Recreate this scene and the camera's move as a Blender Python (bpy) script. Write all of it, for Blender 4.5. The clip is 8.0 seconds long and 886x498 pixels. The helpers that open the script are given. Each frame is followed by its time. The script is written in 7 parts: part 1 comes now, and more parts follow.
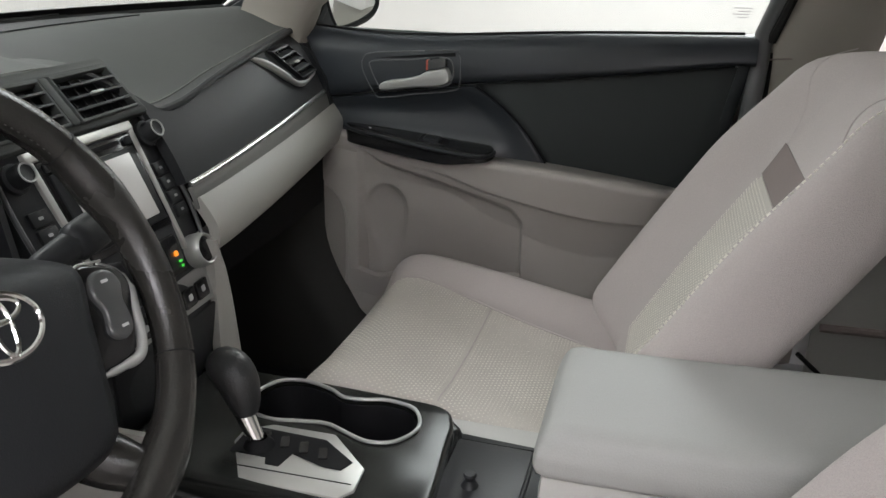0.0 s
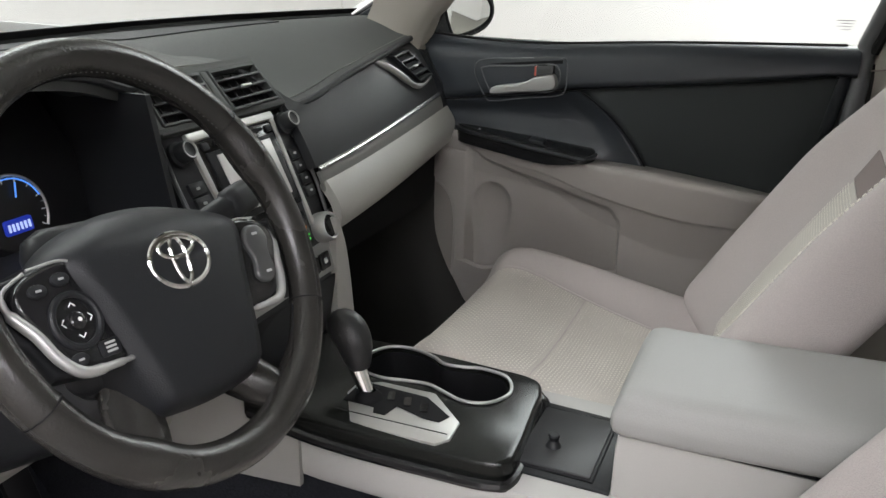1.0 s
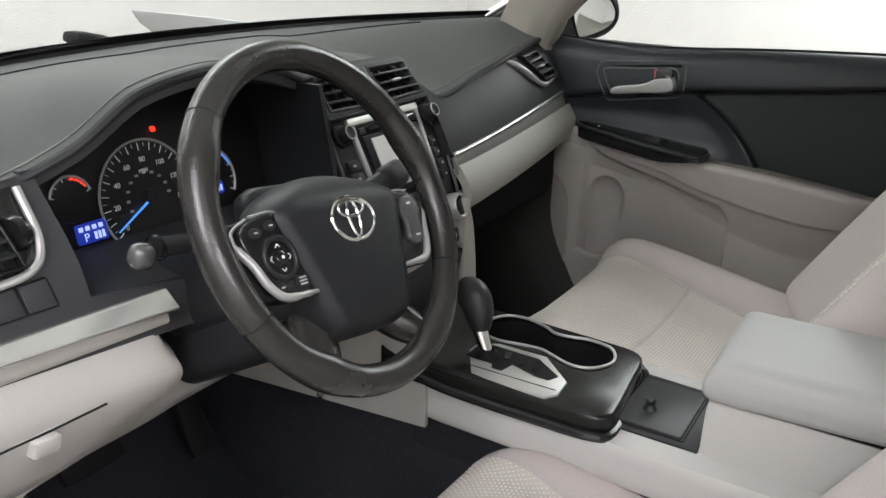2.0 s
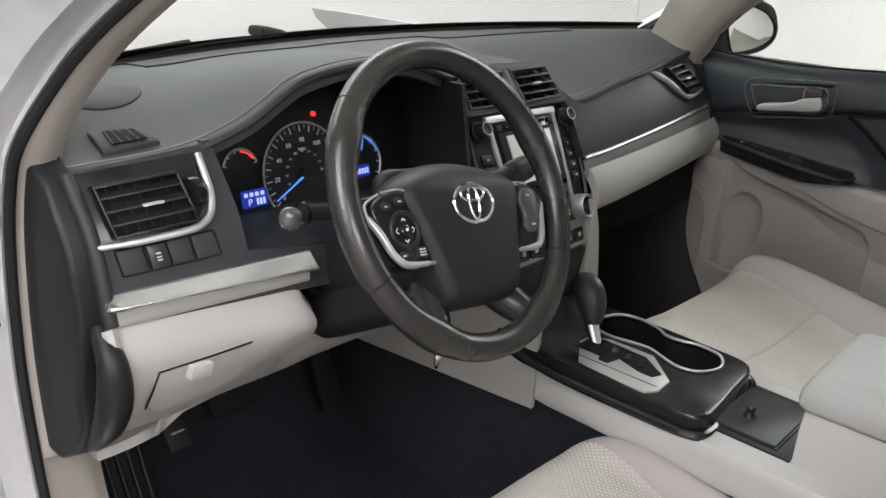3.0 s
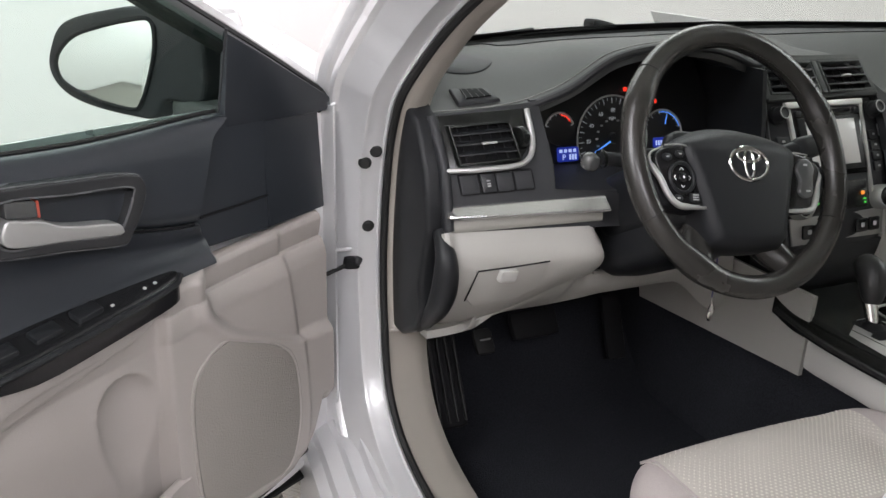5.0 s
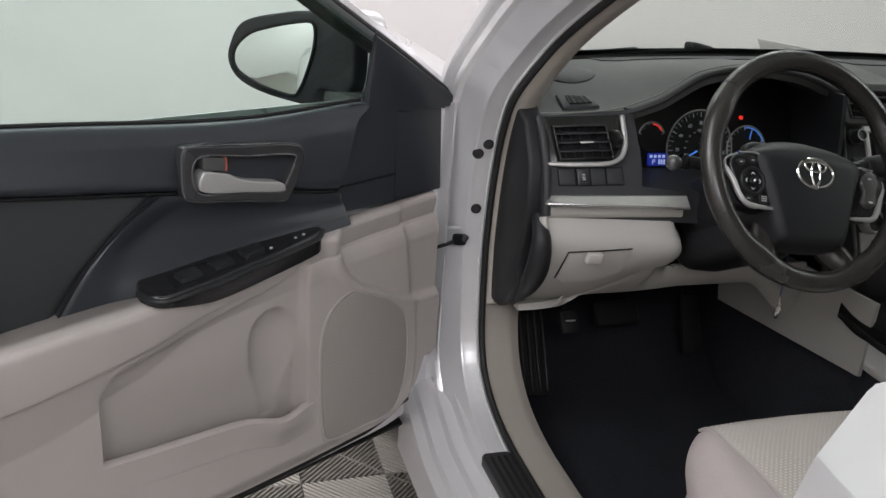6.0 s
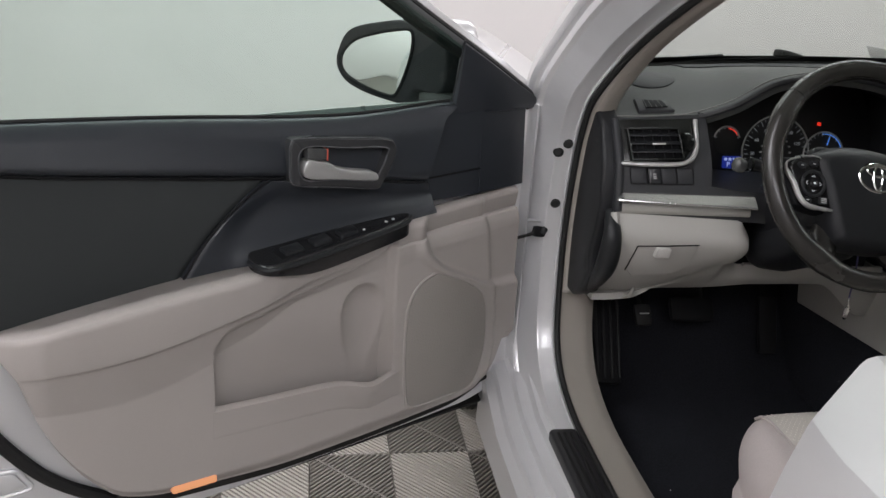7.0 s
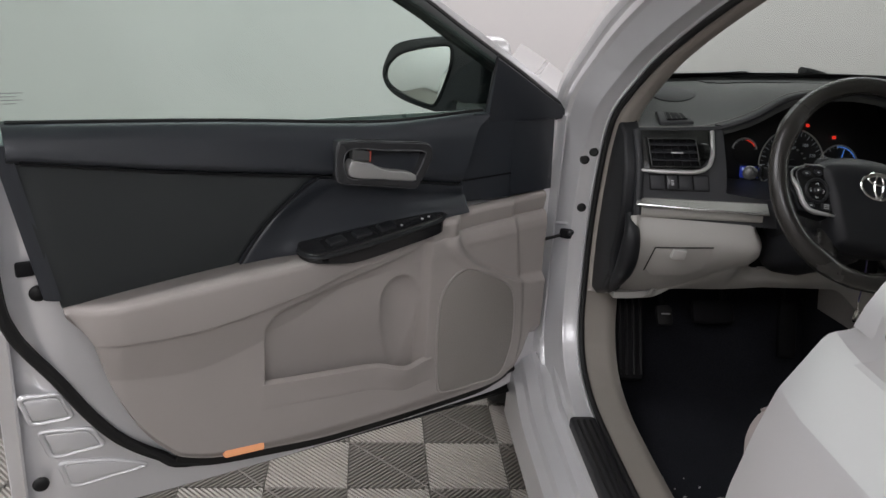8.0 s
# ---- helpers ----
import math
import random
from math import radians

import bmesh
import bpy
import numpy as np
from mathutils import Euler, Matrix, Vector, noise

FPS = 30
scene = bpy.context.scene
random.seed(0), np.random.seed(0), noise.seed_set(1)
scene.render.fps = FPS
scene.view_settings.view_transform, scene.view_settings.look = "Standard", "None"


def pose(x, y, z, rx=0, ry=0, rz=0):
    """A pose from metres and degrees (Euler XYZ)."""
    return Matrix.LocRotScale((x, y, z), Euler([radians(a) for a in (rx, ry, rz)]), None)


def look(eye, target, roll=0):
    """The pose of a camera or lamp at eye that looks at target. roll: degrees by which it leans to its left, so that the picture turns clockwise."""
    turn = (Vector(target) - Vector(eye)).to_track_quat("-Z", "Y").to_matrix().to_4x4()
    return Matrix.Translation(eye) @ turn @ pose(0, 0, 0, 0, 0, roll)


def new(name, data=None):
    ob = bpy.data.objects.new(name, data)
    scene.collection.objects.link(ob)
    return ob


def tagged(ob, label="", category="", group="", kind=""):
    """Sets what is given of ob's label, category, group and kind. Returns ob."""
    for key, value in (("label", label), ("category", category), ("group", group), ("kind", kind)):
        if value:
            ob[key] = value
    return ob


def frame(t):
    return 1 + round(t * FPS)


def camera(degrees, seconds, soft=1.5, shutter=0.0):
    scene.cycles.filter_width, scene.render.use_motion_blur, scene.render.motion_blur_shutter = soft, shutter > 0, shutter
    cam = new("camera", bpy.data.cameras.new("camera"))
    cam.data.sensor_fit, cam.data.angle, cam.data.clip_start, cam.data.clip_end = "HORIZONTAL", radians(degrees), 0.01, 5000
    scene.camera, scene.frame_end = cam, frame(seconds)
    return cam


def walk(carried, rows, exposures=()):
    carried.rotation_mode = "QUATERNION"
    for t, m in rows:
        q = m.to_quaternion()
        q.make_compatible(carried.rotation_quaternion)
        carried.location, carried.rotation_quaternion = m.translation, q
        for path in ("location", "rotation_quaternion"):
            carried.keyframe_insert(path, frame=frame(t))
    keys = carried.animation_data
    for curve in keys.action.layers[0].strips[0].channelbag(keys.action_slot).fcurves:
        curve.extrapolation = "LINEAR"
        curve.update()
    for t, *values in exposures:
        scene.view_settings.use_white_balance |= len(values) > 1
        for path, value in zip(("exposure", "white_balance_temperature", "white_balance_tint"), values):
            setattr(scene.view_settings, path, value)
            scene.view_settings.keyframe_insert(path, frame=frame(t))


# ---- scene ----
cam = camera(56.3, 8.0)
PATH = [
    (0, (-0.756, 0.04, 1.156), (1.052, 0.524, 0.451), 1.4),
    (0.5, (-0.813, 0.008, 1.15), (0.98, 0.569, 0.464), 1.8),
    (1, (-0.861, -0.003, 1.156), (0.873, 0.726, 0.476), 1.3),
    (1.5, (-0.936, -0.027, 1.171), (0.738, 0.827, 0.485), 1.8),
    (2.8, (-1.052, -0.111, 1.193), (0.404, 1.066, 0.488), 2.8),
    (3, (-1.054, -0.138, 1.195), (0.341, 1.111, 0.492), 3.4),
    (3.5, (-1.072, -0.2, 1.191), (0.171, 1.203, 0.492), 2.9),
    (4, (-1.099, -0.263, 1.187), (-0.005, 1.257, 0.485), 1.9),
    (4.5, (-1.121, -0.317, 1.182), (-0.217, 1.321, 0.474), 2.0),
    (5, (-1.166, -0.359, 1.186), (-0.389, 1.341, 0.474), 2.0),
    (5.2, (-1.185, -0.396, 1.186), (-0.449, 1.325, 0.481), 2.4),
    (6.3, (-1.257, -0.588, 1.207), (-0.77, 1.224, 0.514), 4.4),
    (6.5, (-1.25, -0.609, 1.212), (-0.823, 1.216, 0.514), 4.3),
    (7, (-1.23, -0.687, 1.226), (-0.922, 1.16, 0.523), 3.7),
    (7.5, (-1.218, -0.766, 1.235), (-0.958, 1.092, 0.541), 3.9),
    (8, (-1.217, -0.824, 1.241), (-1.026, 1.049, 0.565), 3.8),
]
walk(cam, [(t, look(eye, target, roll)) for t, eye, target, roll in PATH], [(0, -0.1), (1.5, 0.05), (3.0, 0.05), (4.0, 0.03), (5.2, -0.38), (6.3, -0.86), (7.2, -0.95), (8, -1.22)])
LAMP = 168.0

# ---- world and light ----
world = bpy.data.worlds.new("world")
scene.world = world
world.use_nodes = True
world.node_tree.nodes["Background"].inputs[0].default_value = (0.75, 0.8, 0.85, 1)
world.node_tree.nodes["Background"].inputs[1].default_value = 0.05


def area(name, eye, target, w, h, power, color):
    lamp = bpy.data.lights.new(name, "AREA")
    lamp.shape, lamp.size, lamp.size_y, lamp.energy, lamp.color = "RECTANGLE", w, h, power, color
    ob = new(name, lamp)
    ob.matrix_world = look(eye, target)
    return ob


# rows of ceiling tubes of the photo bay
TUBE = (1.0, 0.985, 1.03)
area("ceiling_lamp_driver", (-2.3, -0.3, 2.85), (-1.3, -0.2, 0.6), 1.3, 5.0, LAMP * 1.5, TUBE)
area("ceiling_lamp_front", (0.0, 2.6, 2.85), (0.0, 2.3, 0), 4.5, 0.6, LAMP * 0.58, TUBE)
area("ceiling_lamp_passenger", (3.0, 0.0, 2.85), (2.4, 0.0, 0.7), 1.3, 5.0, LAMP * 1.35, TUBE)
area("ceiling_lamp_rear", (-1.2, -3.0, 2.85), (-1.1, -1.6, 0.6), 3.6, 1.0, LAMP * 1.2, TUBE)


# ---- materials ----
def mat(name, color, rough=0.5, metal=0.0, grain=0.0, grain_scale=400.0, bump=0.0, stain=0.08, stain_scale=6.0, coat=0.0, spec=0.5, weave=0.0, weave_scale=900.0):
    """A surface with colour drift at two scales and fine relief."""
    m = bpy.data.materials.new(name)
    m.use_nodes = True
    nt = m.node_tree
    n, l = nt.nodes, nt.links
    b = n["Principled BSDF"]
    b.inputs["Roughness"].default_value = rough
    b.inputs["Metallic"].default_value = metal
    b.inputs["Coat Weight"].default_value = coat
    b.inputs["Coat Roughness"].default_value = 0.05
    b.inputs["Specular IOR Level"].default_value = spec
    co = n.new("ShaderNodeTexCoord")
    big = n.new("ShaderNodeTexNoise")
    big.inputs["Scale"].default_value = stain_scale
    big.inputs["Detail"].default_value = 5
    l.new(co.outputs["Object"], big.inputs["Vector"])
    fine = n.new("ShaderNodeTexNoise")
    fine.inputs["Scale"].default_value = grain_scale
    fine.inputs["Detail"].default_value = 2
    l.new(co.outputs["Object"], fine.inputs["Vector"])
    mix = n.new("ShaderNodeMix")
    mix.data_type = "RGBA"
    lo = [max(0, c * (1 - stain)) for c in color]
    hi = [min(1, c * (1 + stain)) for c in color]
    mix.inputs["A"].default_value = (*lo, 1)
    mix.inputs["B"].default_value = (*hi, 1)
    l.new(big.outputs["Fac"], mix.inputs["Factor"])
    out = mix.outputs["Result"]
    if grain:
        g = n.new("ShaderNodeMix")
        g.data_type, g.blend_type = "RGBA", "MULTIPLY"
        g.inputs["Factor"].default_value = 1.0
        ramp = n.new("ShaderNodeMapRange")
        ramp.inputs["To Min"].default_value = 1 - grain
        ramp.inputs["To Max"].default_value = 1 + grain
        l.new(fine.outputs["Fac"], ramp.inputs["Value"])
        l.new(out, g.inputs["A"])
        l.new(ramp.outputs["Result"], g.inputs["B"])
        out = g.outputs["Result"]
    l.new(out, b.inputs["Base Color"])
    rr = n.new("ShaderNodeMapRange")
    rr.inputs["To Min"].default_value = max(0.02, rough - 0.07)
    rr.inputs["To Max"].default_value = min(1, rough + 0.07)
    l.new(big.outputs["Fac"], rr.inputs["Value"])
    l.new(rr.outputs["Result"], b.inputs["Roughness"])
    if bump or weave:
        bp = n.new("ShaderNodeBump")
        bp.inputs["Distance"].default_value = 0.001
        src = fine.outputs["Fac"]
        bp.inputs["Strength"].default_value = bump
        if weave:
            w1 = n.new("ShaderNodeTexVoronoi")
            w1.inputs["Scale"].default_value = weave_scale
            l.new(co.outputs["Object"], w1.inputs["Vector"])
            src = w1.outputs["Distance"]
            bp.inputs["Strength"].default_value = weave
        l.new(src, bp.inputs["Height"])
        l.new(bp.outputs["Normal"], b.inputs["Normal"])
    return m


def glow(name, color, strength):
    m = bpy.data.materials.new(name)
    m.use_nodes = True
    b = m.node_tree.nodes["Principled BSDF"]
    b.inputs["Base Color"].default_value = (*[c * 0.3 for c in color], 1)
    b.inputs["Emission Color"].default_value = (*color, 1)
    b.inputs["Emission Strength"].default_value = strength
    return m


def glass(name, tint, rough=0.0):
    """Thin automotive glass: mostly clear, with a real reflection that grows at flat angles."""
    m = bpy.data.materials.new(name)
    m.use_nodes = True
    nt = m.node_tree
    nt.nodes.remove(nt.nodes["Principled BSDF"])
    tr, gl, mx, lw = (nt.nodes.new("ShaderNode" + k) for k in ("BsdfTransparent", "BsdfGlossy", "MixShader", "LayerWeight"))
    tr.inputs[0].default_value = (*tint, 1)
    gl.inputs["Roughness"].default_value = rough
    lw.inputs["Blend"].default_value = 0.5
    p = nt.nodes.new("ShaderNodeMath")
    p.operation = "POWER"
    p.inputs[1].default_value = 5.0
    k = nt.nodes.new("ShaderNodeMath")
    k.operation = "MULTIPLY_ADD"
    k.inputs[1].default_value, k.inputs[2].default_value = 0.5, 0.025
    nt.links.new(lw.outputs["Facing"], p.inputs[0])
    nt.links.new(p.outputs[0], k.inputs[0])
    nt.links.new(k.outputs[0], mx.inputs[0])
    nt.links.new(tr.outputs[0], mx.inputs[1])
    nt.links.new(gl.outputs[0], mx.inputs[2])
    nt.links.new(mx.outputs[0], nt.nodes["Material Output"].inputs[0])
    return m


M_BLACK = mat("black_soft_plastic", (0.014, 0.0148, 0.0165), 0.42, bump=0.25, grain_scale=900, stain=0.15, spec=0.27)
M_DOORBLK = mat("black_door_vinyl", (0.022, 0.0255, 0.031), 0.32, bump=0.18, grain_scale=700, stain=0.12, spec=0.5)
M_INSERT = mat("black_door_fabric", (0.023, 0.0265, 0.027), 0.7, bump=0.3, grain_scale=1200, stain=0.12, spec=0.35)
M_PAD = mat("charcoal_dash_skin", (0.055, 0.058, 0.056), 0.5, bump=0.35, grain_scale=650, stain=0.1, grain=0.12, spec=0.27)
M_FACE = mat("charcoal_dash_face", (0.029, 0.030, 0.0325), 0.5, bump=0.3, grain_scale=800, stain=0.1, spec=0.27)
M_PIANO = mat("gloss_black_plastic", (0.012, 0.012, 0.013), 0.16, stain=0.2, spec=0.5)
M_SATIN = mat("satin_black_panel", (0.009, 0.0098, 0.009), 0.24, stain=0.15, bump=0.04, grain_scale=300, spec=0.35)
M_BEIGE = mat("warm_grey_door_plastic", (0.335, 0.308, 0.288), 0.5, bump=0.25, grain_scale=800, stain=0.05, grain=0.05)
M_GREY = mat("light_grey_plastic", (0.35, 0.34, 0.315), 0.48, bump=0.22, grain_scale=800, stain=0.05, grain=0.05)
M_CONS = mat("pale_grey_console_plastic", (0.44, 0.432, 0.412), 0.48, bump=0.22, grain_scale=800, stain=0.05, grain=0.05)
M_ARM = mat("grey_armrest_vinyl", (0.33, 0.328, 0.315), 0.58, bump=0.25, grain_scale=600, stain=0.06, grain=0.05)
M_PILLAR = mat("taupe_pillar_trim", (0.30, 0.274, 0.244), 0.55, bump=0.25, grain_scale=900, stain=0.05)
M_CLOTH = mat("grey_beige_knit_cloth", (0.47, 0.425, 0.412), 0.95, weave=0.5, weave_scale=800, stain=0.05, grain=0.12, grain_scale=600, spec=0.15)
M_CLOTH2 = mat("pale_insert_cloth", (0.54, 0.505, 0.465), 0.92, weave=0.5, weave_scale=700, stain=0.13, stain_scale=9, grain=0.12, grain_scale=500, spec=0.15)
M_DOT = mat("pale_raised_thread", (0.72, 0.685, 0.61), 0.5, stain=0.1, spec=0.45)
M_TAG = mat("brown_grey_cloth_patch", (0.24, 0.20, 0.19), 0.9, weave=0.6, weave_scale=600, spec=0.1)
M_CARPET = mat("black_carpet", (0.021, 0.022, 0.0265), 1.0, weave=1.0, weave_scale=350, stain=0.3, grain=0.5, grain_scale=300, spec=0.06)
M_LEATHER = mat("worn_wheel_leather", (0.025, 0.0238, 0.0218), 0.26, bump=0.3, grain_scale=420, stain=0.3, stain_scale=9, grain=0.12)
M_HUB = mat("charcoal_hub_cover", (0.0118, 0.0126, 0.0144), 0.46, bump=0.3, grain_scale=900, stain=0.1, spec=0.27)
M_PLATE = mat("brushed_shift_plate", (0.50, 0.495, 0.475), 0.38, metal=0.6, stain=0.1, stain_scale=30, bump=0.05, grain_scale=300)
M_SILVER = mat("brushed_silver_trim", (0.68, 0.68, 0.665), 0.24, metal=0.85, stain=0.06, bump=0.03, grain_scale=200)
M_GREYTRIM = mat("matte_grey_trim", (0.3, 0.29, 0.265), 0.5, stain=0.06, bump=0.1, grain_scale=700)
M_SATSILVER = mat("satin_silver_plastic", (0.42, 0.42, 0.41), 0.4, metal=0.6, stain=0.06)
M_CHROME = mat("chrome", (0.86, 0.86, 0.85), 0.09, metal=1.0, stain=0.03)
M_PAINT = mat("silver_car_paint", (0.76, 0.76, 0.765), 0.3, metal=0.55, stain=0.03, grain=0.06, grain_scale=2500, coat=0.6)
M_JAMB = mat("silver_jamb_paint", (0.74, 0.74, 0.75), 0.33, metal=0.55, stain=0.05, grain=0.05, grain_scale=2500, coat=0.4)
M_RUBBER = mat("black_rubber", (0.011, 0.011, 0.011), 0.6, stain=0.2, bump=0.1, grain_scale=500, spec=0.3)
# near-black colour carries the shade of wells and slots; pedals and seams share it
M_DARK = mat("black_parts_and_recess_shade", (0.006, 0.006, 0.007), 0.7, stain=0.2, spec=0.2)
M_SCUFF = mat("black_scuff_plate", (0.014, 0.014, 0.016), 0.45, stain=0.2, bump=0.2, grain_scale=500)
M_FRAME = mat("satin_grey_window_frame", (0.10, 0.102, 0.105), 0.32, stain=0.1, spec=0.6, bump=0.05, grain_scale=500)
M_LEDGE = mat("mid_grey_ledge", (0.17, 0.167, 0.158), 0.5, bump=0.22, grain_scale=800, stain=0.06)
M_SMOKE = mat("smoky_grey_plastic", (0.06, 0.062, 0.062), 0.25, stain=0.2, stain_scale=40, spec=0.6)
M_SPEAKER = mat("speaker_mesh_plastic", (0.245, 0.226, 0.208), 0.65, weave=0.6, weave_scale=420, stain=0.04)
M_EDGE = mat("grey_satin_edge", (0.075, 0.077, 0.08), 0.28, stain=0.1, spec=0.6)
M_SCREEN = mat("pale_unlit_display", (0.72, 0.70, 0.69), 0.25, stain=0.04, spec=0.6)
M_LENS = mat("dark_dial_face", (0.006, 0.006, 0.007), 0.35, stain=0.1)
M_MARK = glow("white_dial_print", (0.75, 0.8, 0.85), 0.2)
M_BEZEL = mat("satin_black_bezel", (0.026, 0.027, 0.029), 0.27, stain=0.1, bump=0.08, grain_scale=500)
M_KNOB = mat("black_knob_leather", (0.02, 0.02, 0.021), 0.42, bump=0.4, grain_scale=420, stain=0.2)
M_BLUE = glow("blue_lit_needle", (0.1, 0.32, 1.0), 0.9)
M_LCD = glow("blue_lit_display", (0.02, 0.05, 0.55), 0.45)
M_LCDT = glow("pale_blue_lit_digits", (0.5, 0.6, 1.0), 0.9)
M_RED = glow("red_warning_lamp", (1.0, 0.04, 0.02), 1.3)
M_ORANGE = glow("orange_lit_icon", (1.0, 0.3, 0.02), 1.0)
M_GREEN = glow("green_lit_icon", (0.1, 1.0, 0.1), 0.6)
M_COURTESY = glow("amber_courtesy_lens", (1.0, 0.42, 0.2), 1.1)
M_GLASS = glass("green_tinted_car_glass", (0.912, 0.948, 0.925))
M_DGLASS = glass("deep_green_door_glass", (0.87, 0.955, 0.92))
M_WALL = mat("white_bay_wall", (0.83, 0.80, 0.785), 0.8, stain=0.02, stain_scale=0.8, bump=0.05, grain_scale=60)
M_GWALL = mat("off_white_bay_wall", (0.83, 0.80, 0.785), 0.8, stain=0.03, stain_scale=0.7, bump=0.05, grain_scale=60)
M_CEIL = mat("white_bay_ceiling", (0.82, 0.82, 0.8), 0.9, stain=0.02, stain_scale=0.8)
M_TRAY = mat("dark_tile_tray", (0.02, 0.019, 0.018), 0.8, stain=0.2)
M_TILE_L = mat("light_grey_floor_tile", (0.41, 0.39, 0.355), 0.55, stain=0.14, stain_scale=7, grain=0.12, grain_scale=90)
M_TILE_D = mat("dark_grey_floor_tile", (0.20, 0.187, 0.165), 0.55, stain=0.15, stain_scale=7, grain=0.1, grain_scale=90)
M_MIRROR = mat("mirror_glass", (0.82, 0.84, 0.83), 0.02, metal=1.0, stain=0.0)
M_BAR = mat("grey_print", (0.3, 0.3, 0.3), 0.7, stain=0.1)
M_WHITEP = mat("white_print", (0.8, 0.8, 0.8), 0.5, stain=0.05)
# dark base colour stands for the shade under the dash
M_KICK = mat("dash_shaded_kick_trim", (0.035, 0.034, 0.032), 0.8, stain=0.2, bump=0.2, grain_scale=400, spec=0.2)
M_PRINT = mat("pale_grey_print", (0.42, 0.42, 0.42), 0.6, stain=0.1)
M_TYRE = mat("tyre_rubber", (0.016, 0.016, 0.016), 0.8, stain=0.25, bump=0.3, grain_scale=120)


# ---- mesh helpers ----
def V(*a):
    return Vector(a)


def cub(x, xs, ys):
    """Smooth curve through knots (xs rising)."""
    if x <= xs[0]:
        return ys[0]
    if x >= xs[-1]:
        return ys[-1]
    i = max(k for k in range(len(xs) - 1) if xs[k] <= x)
    h = xs[i + 1] - xs[i]
    t = (x - xs[i]) / h

    def slope(k):
        if k == 0:
            return (ys[1] - ys[0]) / (xs[1] - xs[0])
        if k == len(xs) - 1:
            return (ys[-1] - ys[-2]) / (xs[-1] - xs[-2])
        a = (ys[k] - ys[k - 1]) / (xs[k] - xs[k - 1])
        b = (ys[k + 1] - ys[k]) / (xs[k + 1] - xs[k])
        return 0 if a * b <= 0 else 2 * a * b / (a + b)

    m0, m1 = slope(i) * h, slope(i + 1) * h
    return (2 * t**3 - 3 * t**2 + 1) * ys[i] + (t**3 - 2 * t**2 + t) * m0 + (-2 * t**3 + 3 * t**2) * ys[i + 1] + (t**3 - t**2) * m1


def path(pts, n, closed=False):
    """n points along a Catmull-Rom curve through pts."""
    P = [Vector(p) for p in pts]
    k = len(P)
    segs = k if closed else k - 1
    out = []
    for j in range(n):
        f = j * segs / (n if closed else n - 1)
        i = min(int(f), segs - 1)
        t = f - i
        if closed:
            a, b, c, d = P[(i - 1) % k], P[i % k], P[(i + 1) % k], P[(i + 2) % k]
        else:
            b, c = P[i], P[i + 1]
            a = P[i - 1] if i else b * 2 - c
            d = P[i + 2] if i + 2 < k else c * 2 - b
        out.append(0.5 * ((2 * b) + (c - a) * t + (2 * a - 5 * b + 4 * c - d) * t * t + (3 * b - a - 3 * c + d) * t**3))
    return out


def sm(a, b, x):
    t = min(1, max(0, (x - a) / (b - a)))
    return t * t * (3 - 2 * t)


def grid(fn, nu, nv, cu=False, cv=False):
    """A sheet of fn(u, v), u and v in 0..1."""
    bm = bmesh.new()
    rows = [[bm.verts.new(fn(i / (nu if cu else nu - 1), j / (nv if cv else nv - 1))) for j in range(nv)] for i in range(nu)]
    for i in range(nu if cu else nu - 1):
        for j in range(nv if cv else nv - 1):
            q = (rows[i][j], rows[(i + 1) % nu][j], rows[(i + 1) % nu][(j + 1) % nv], rows[i][(j + 1) % nv])
            bm.faces.new(q)
    return bm


def shell(fn, nu, nv, th, back=None):
    """A sheet with thickness: th along its normals, or along the vector back."""
    bm = grid(fn, nu, nv)
    bm.normal_update()
    bm.verts.ensure_lookup_table()
    off = [(Vector(back) * th if back else v.normal * th) for v in bm.verts]
    src = list(bm.verts)
    cop = [bm.verts.new(v.co + o) for v, o in zip(src, off)]
    idx = {v: i for i, v in enumerate(src)}
    for f in list(bm.faces):
        bm.faces.new([cop[idx[v]] for v in reversed(f.verts)])
    for e in [e for e in bm.edges if len(e.link_faces) == 1 and e.verts[0] in idx and e.verts[1] in idx]:
        a, b = e.verts
        bm.faces.new((a, b, cop[idx[b]], cop[idx[a]]))
    bmesh.ops.recalc_face_normals(bm, faces=bm.faces)
    return bm


def extr(poly, put, w0, w1, r=0.0, seg=2):
    """A polygon of (u, v) pushed from w0 to w1; put(u, v, w) gives the place."""
    bm = bmesh.new()
    a = [bm.verts.new(put(u, v, w0)) for u, v in poly]
    b = [bm.verts.new(put(u, v, w1)) for u, v in poly]
    n = len(poly)
    bm.faces.new(a)
    top = bm.faces.new(list(reversed(b)))
    for i in range(n):
        bm.faces.new((a[i], b[i], b[(i + 1) % n], a[(i + 1) % n]))
    bmesh.ops.recalc_face_normals(bm, faces=bm.faces)
    if r:
        bmesh.ops.bevel(bm, geom=[e for e in top.edges], offset=r, segments=seg, affect="EDGES", profile=0.5, clamp_overlap=True)
    return bm


def rrect(u0, u1, v0, v1, r, n=4):
    """A rectangle with round corners."""
    out = []
    for cu, cv, a0 in ((u1 - r, v1 - r, 0), (u0 + r, v1 - r, 90), (u0 + r, v0 + r, 180), (u1 - r, v0 + r, 270)):
        for k in range(n + 1):
            a = radians(a0 + 90 * k / n)
            out.append((cu + r * math.cos(a), cv + r * math.sin(a)))
    return out


def oval(cu, cv, a, b, n=28):
    return [(cu + a * math.cos(2 * math.pi * k / n), cv + b * math.sin(2 * math.pi * k / n)) for k in range(n)]


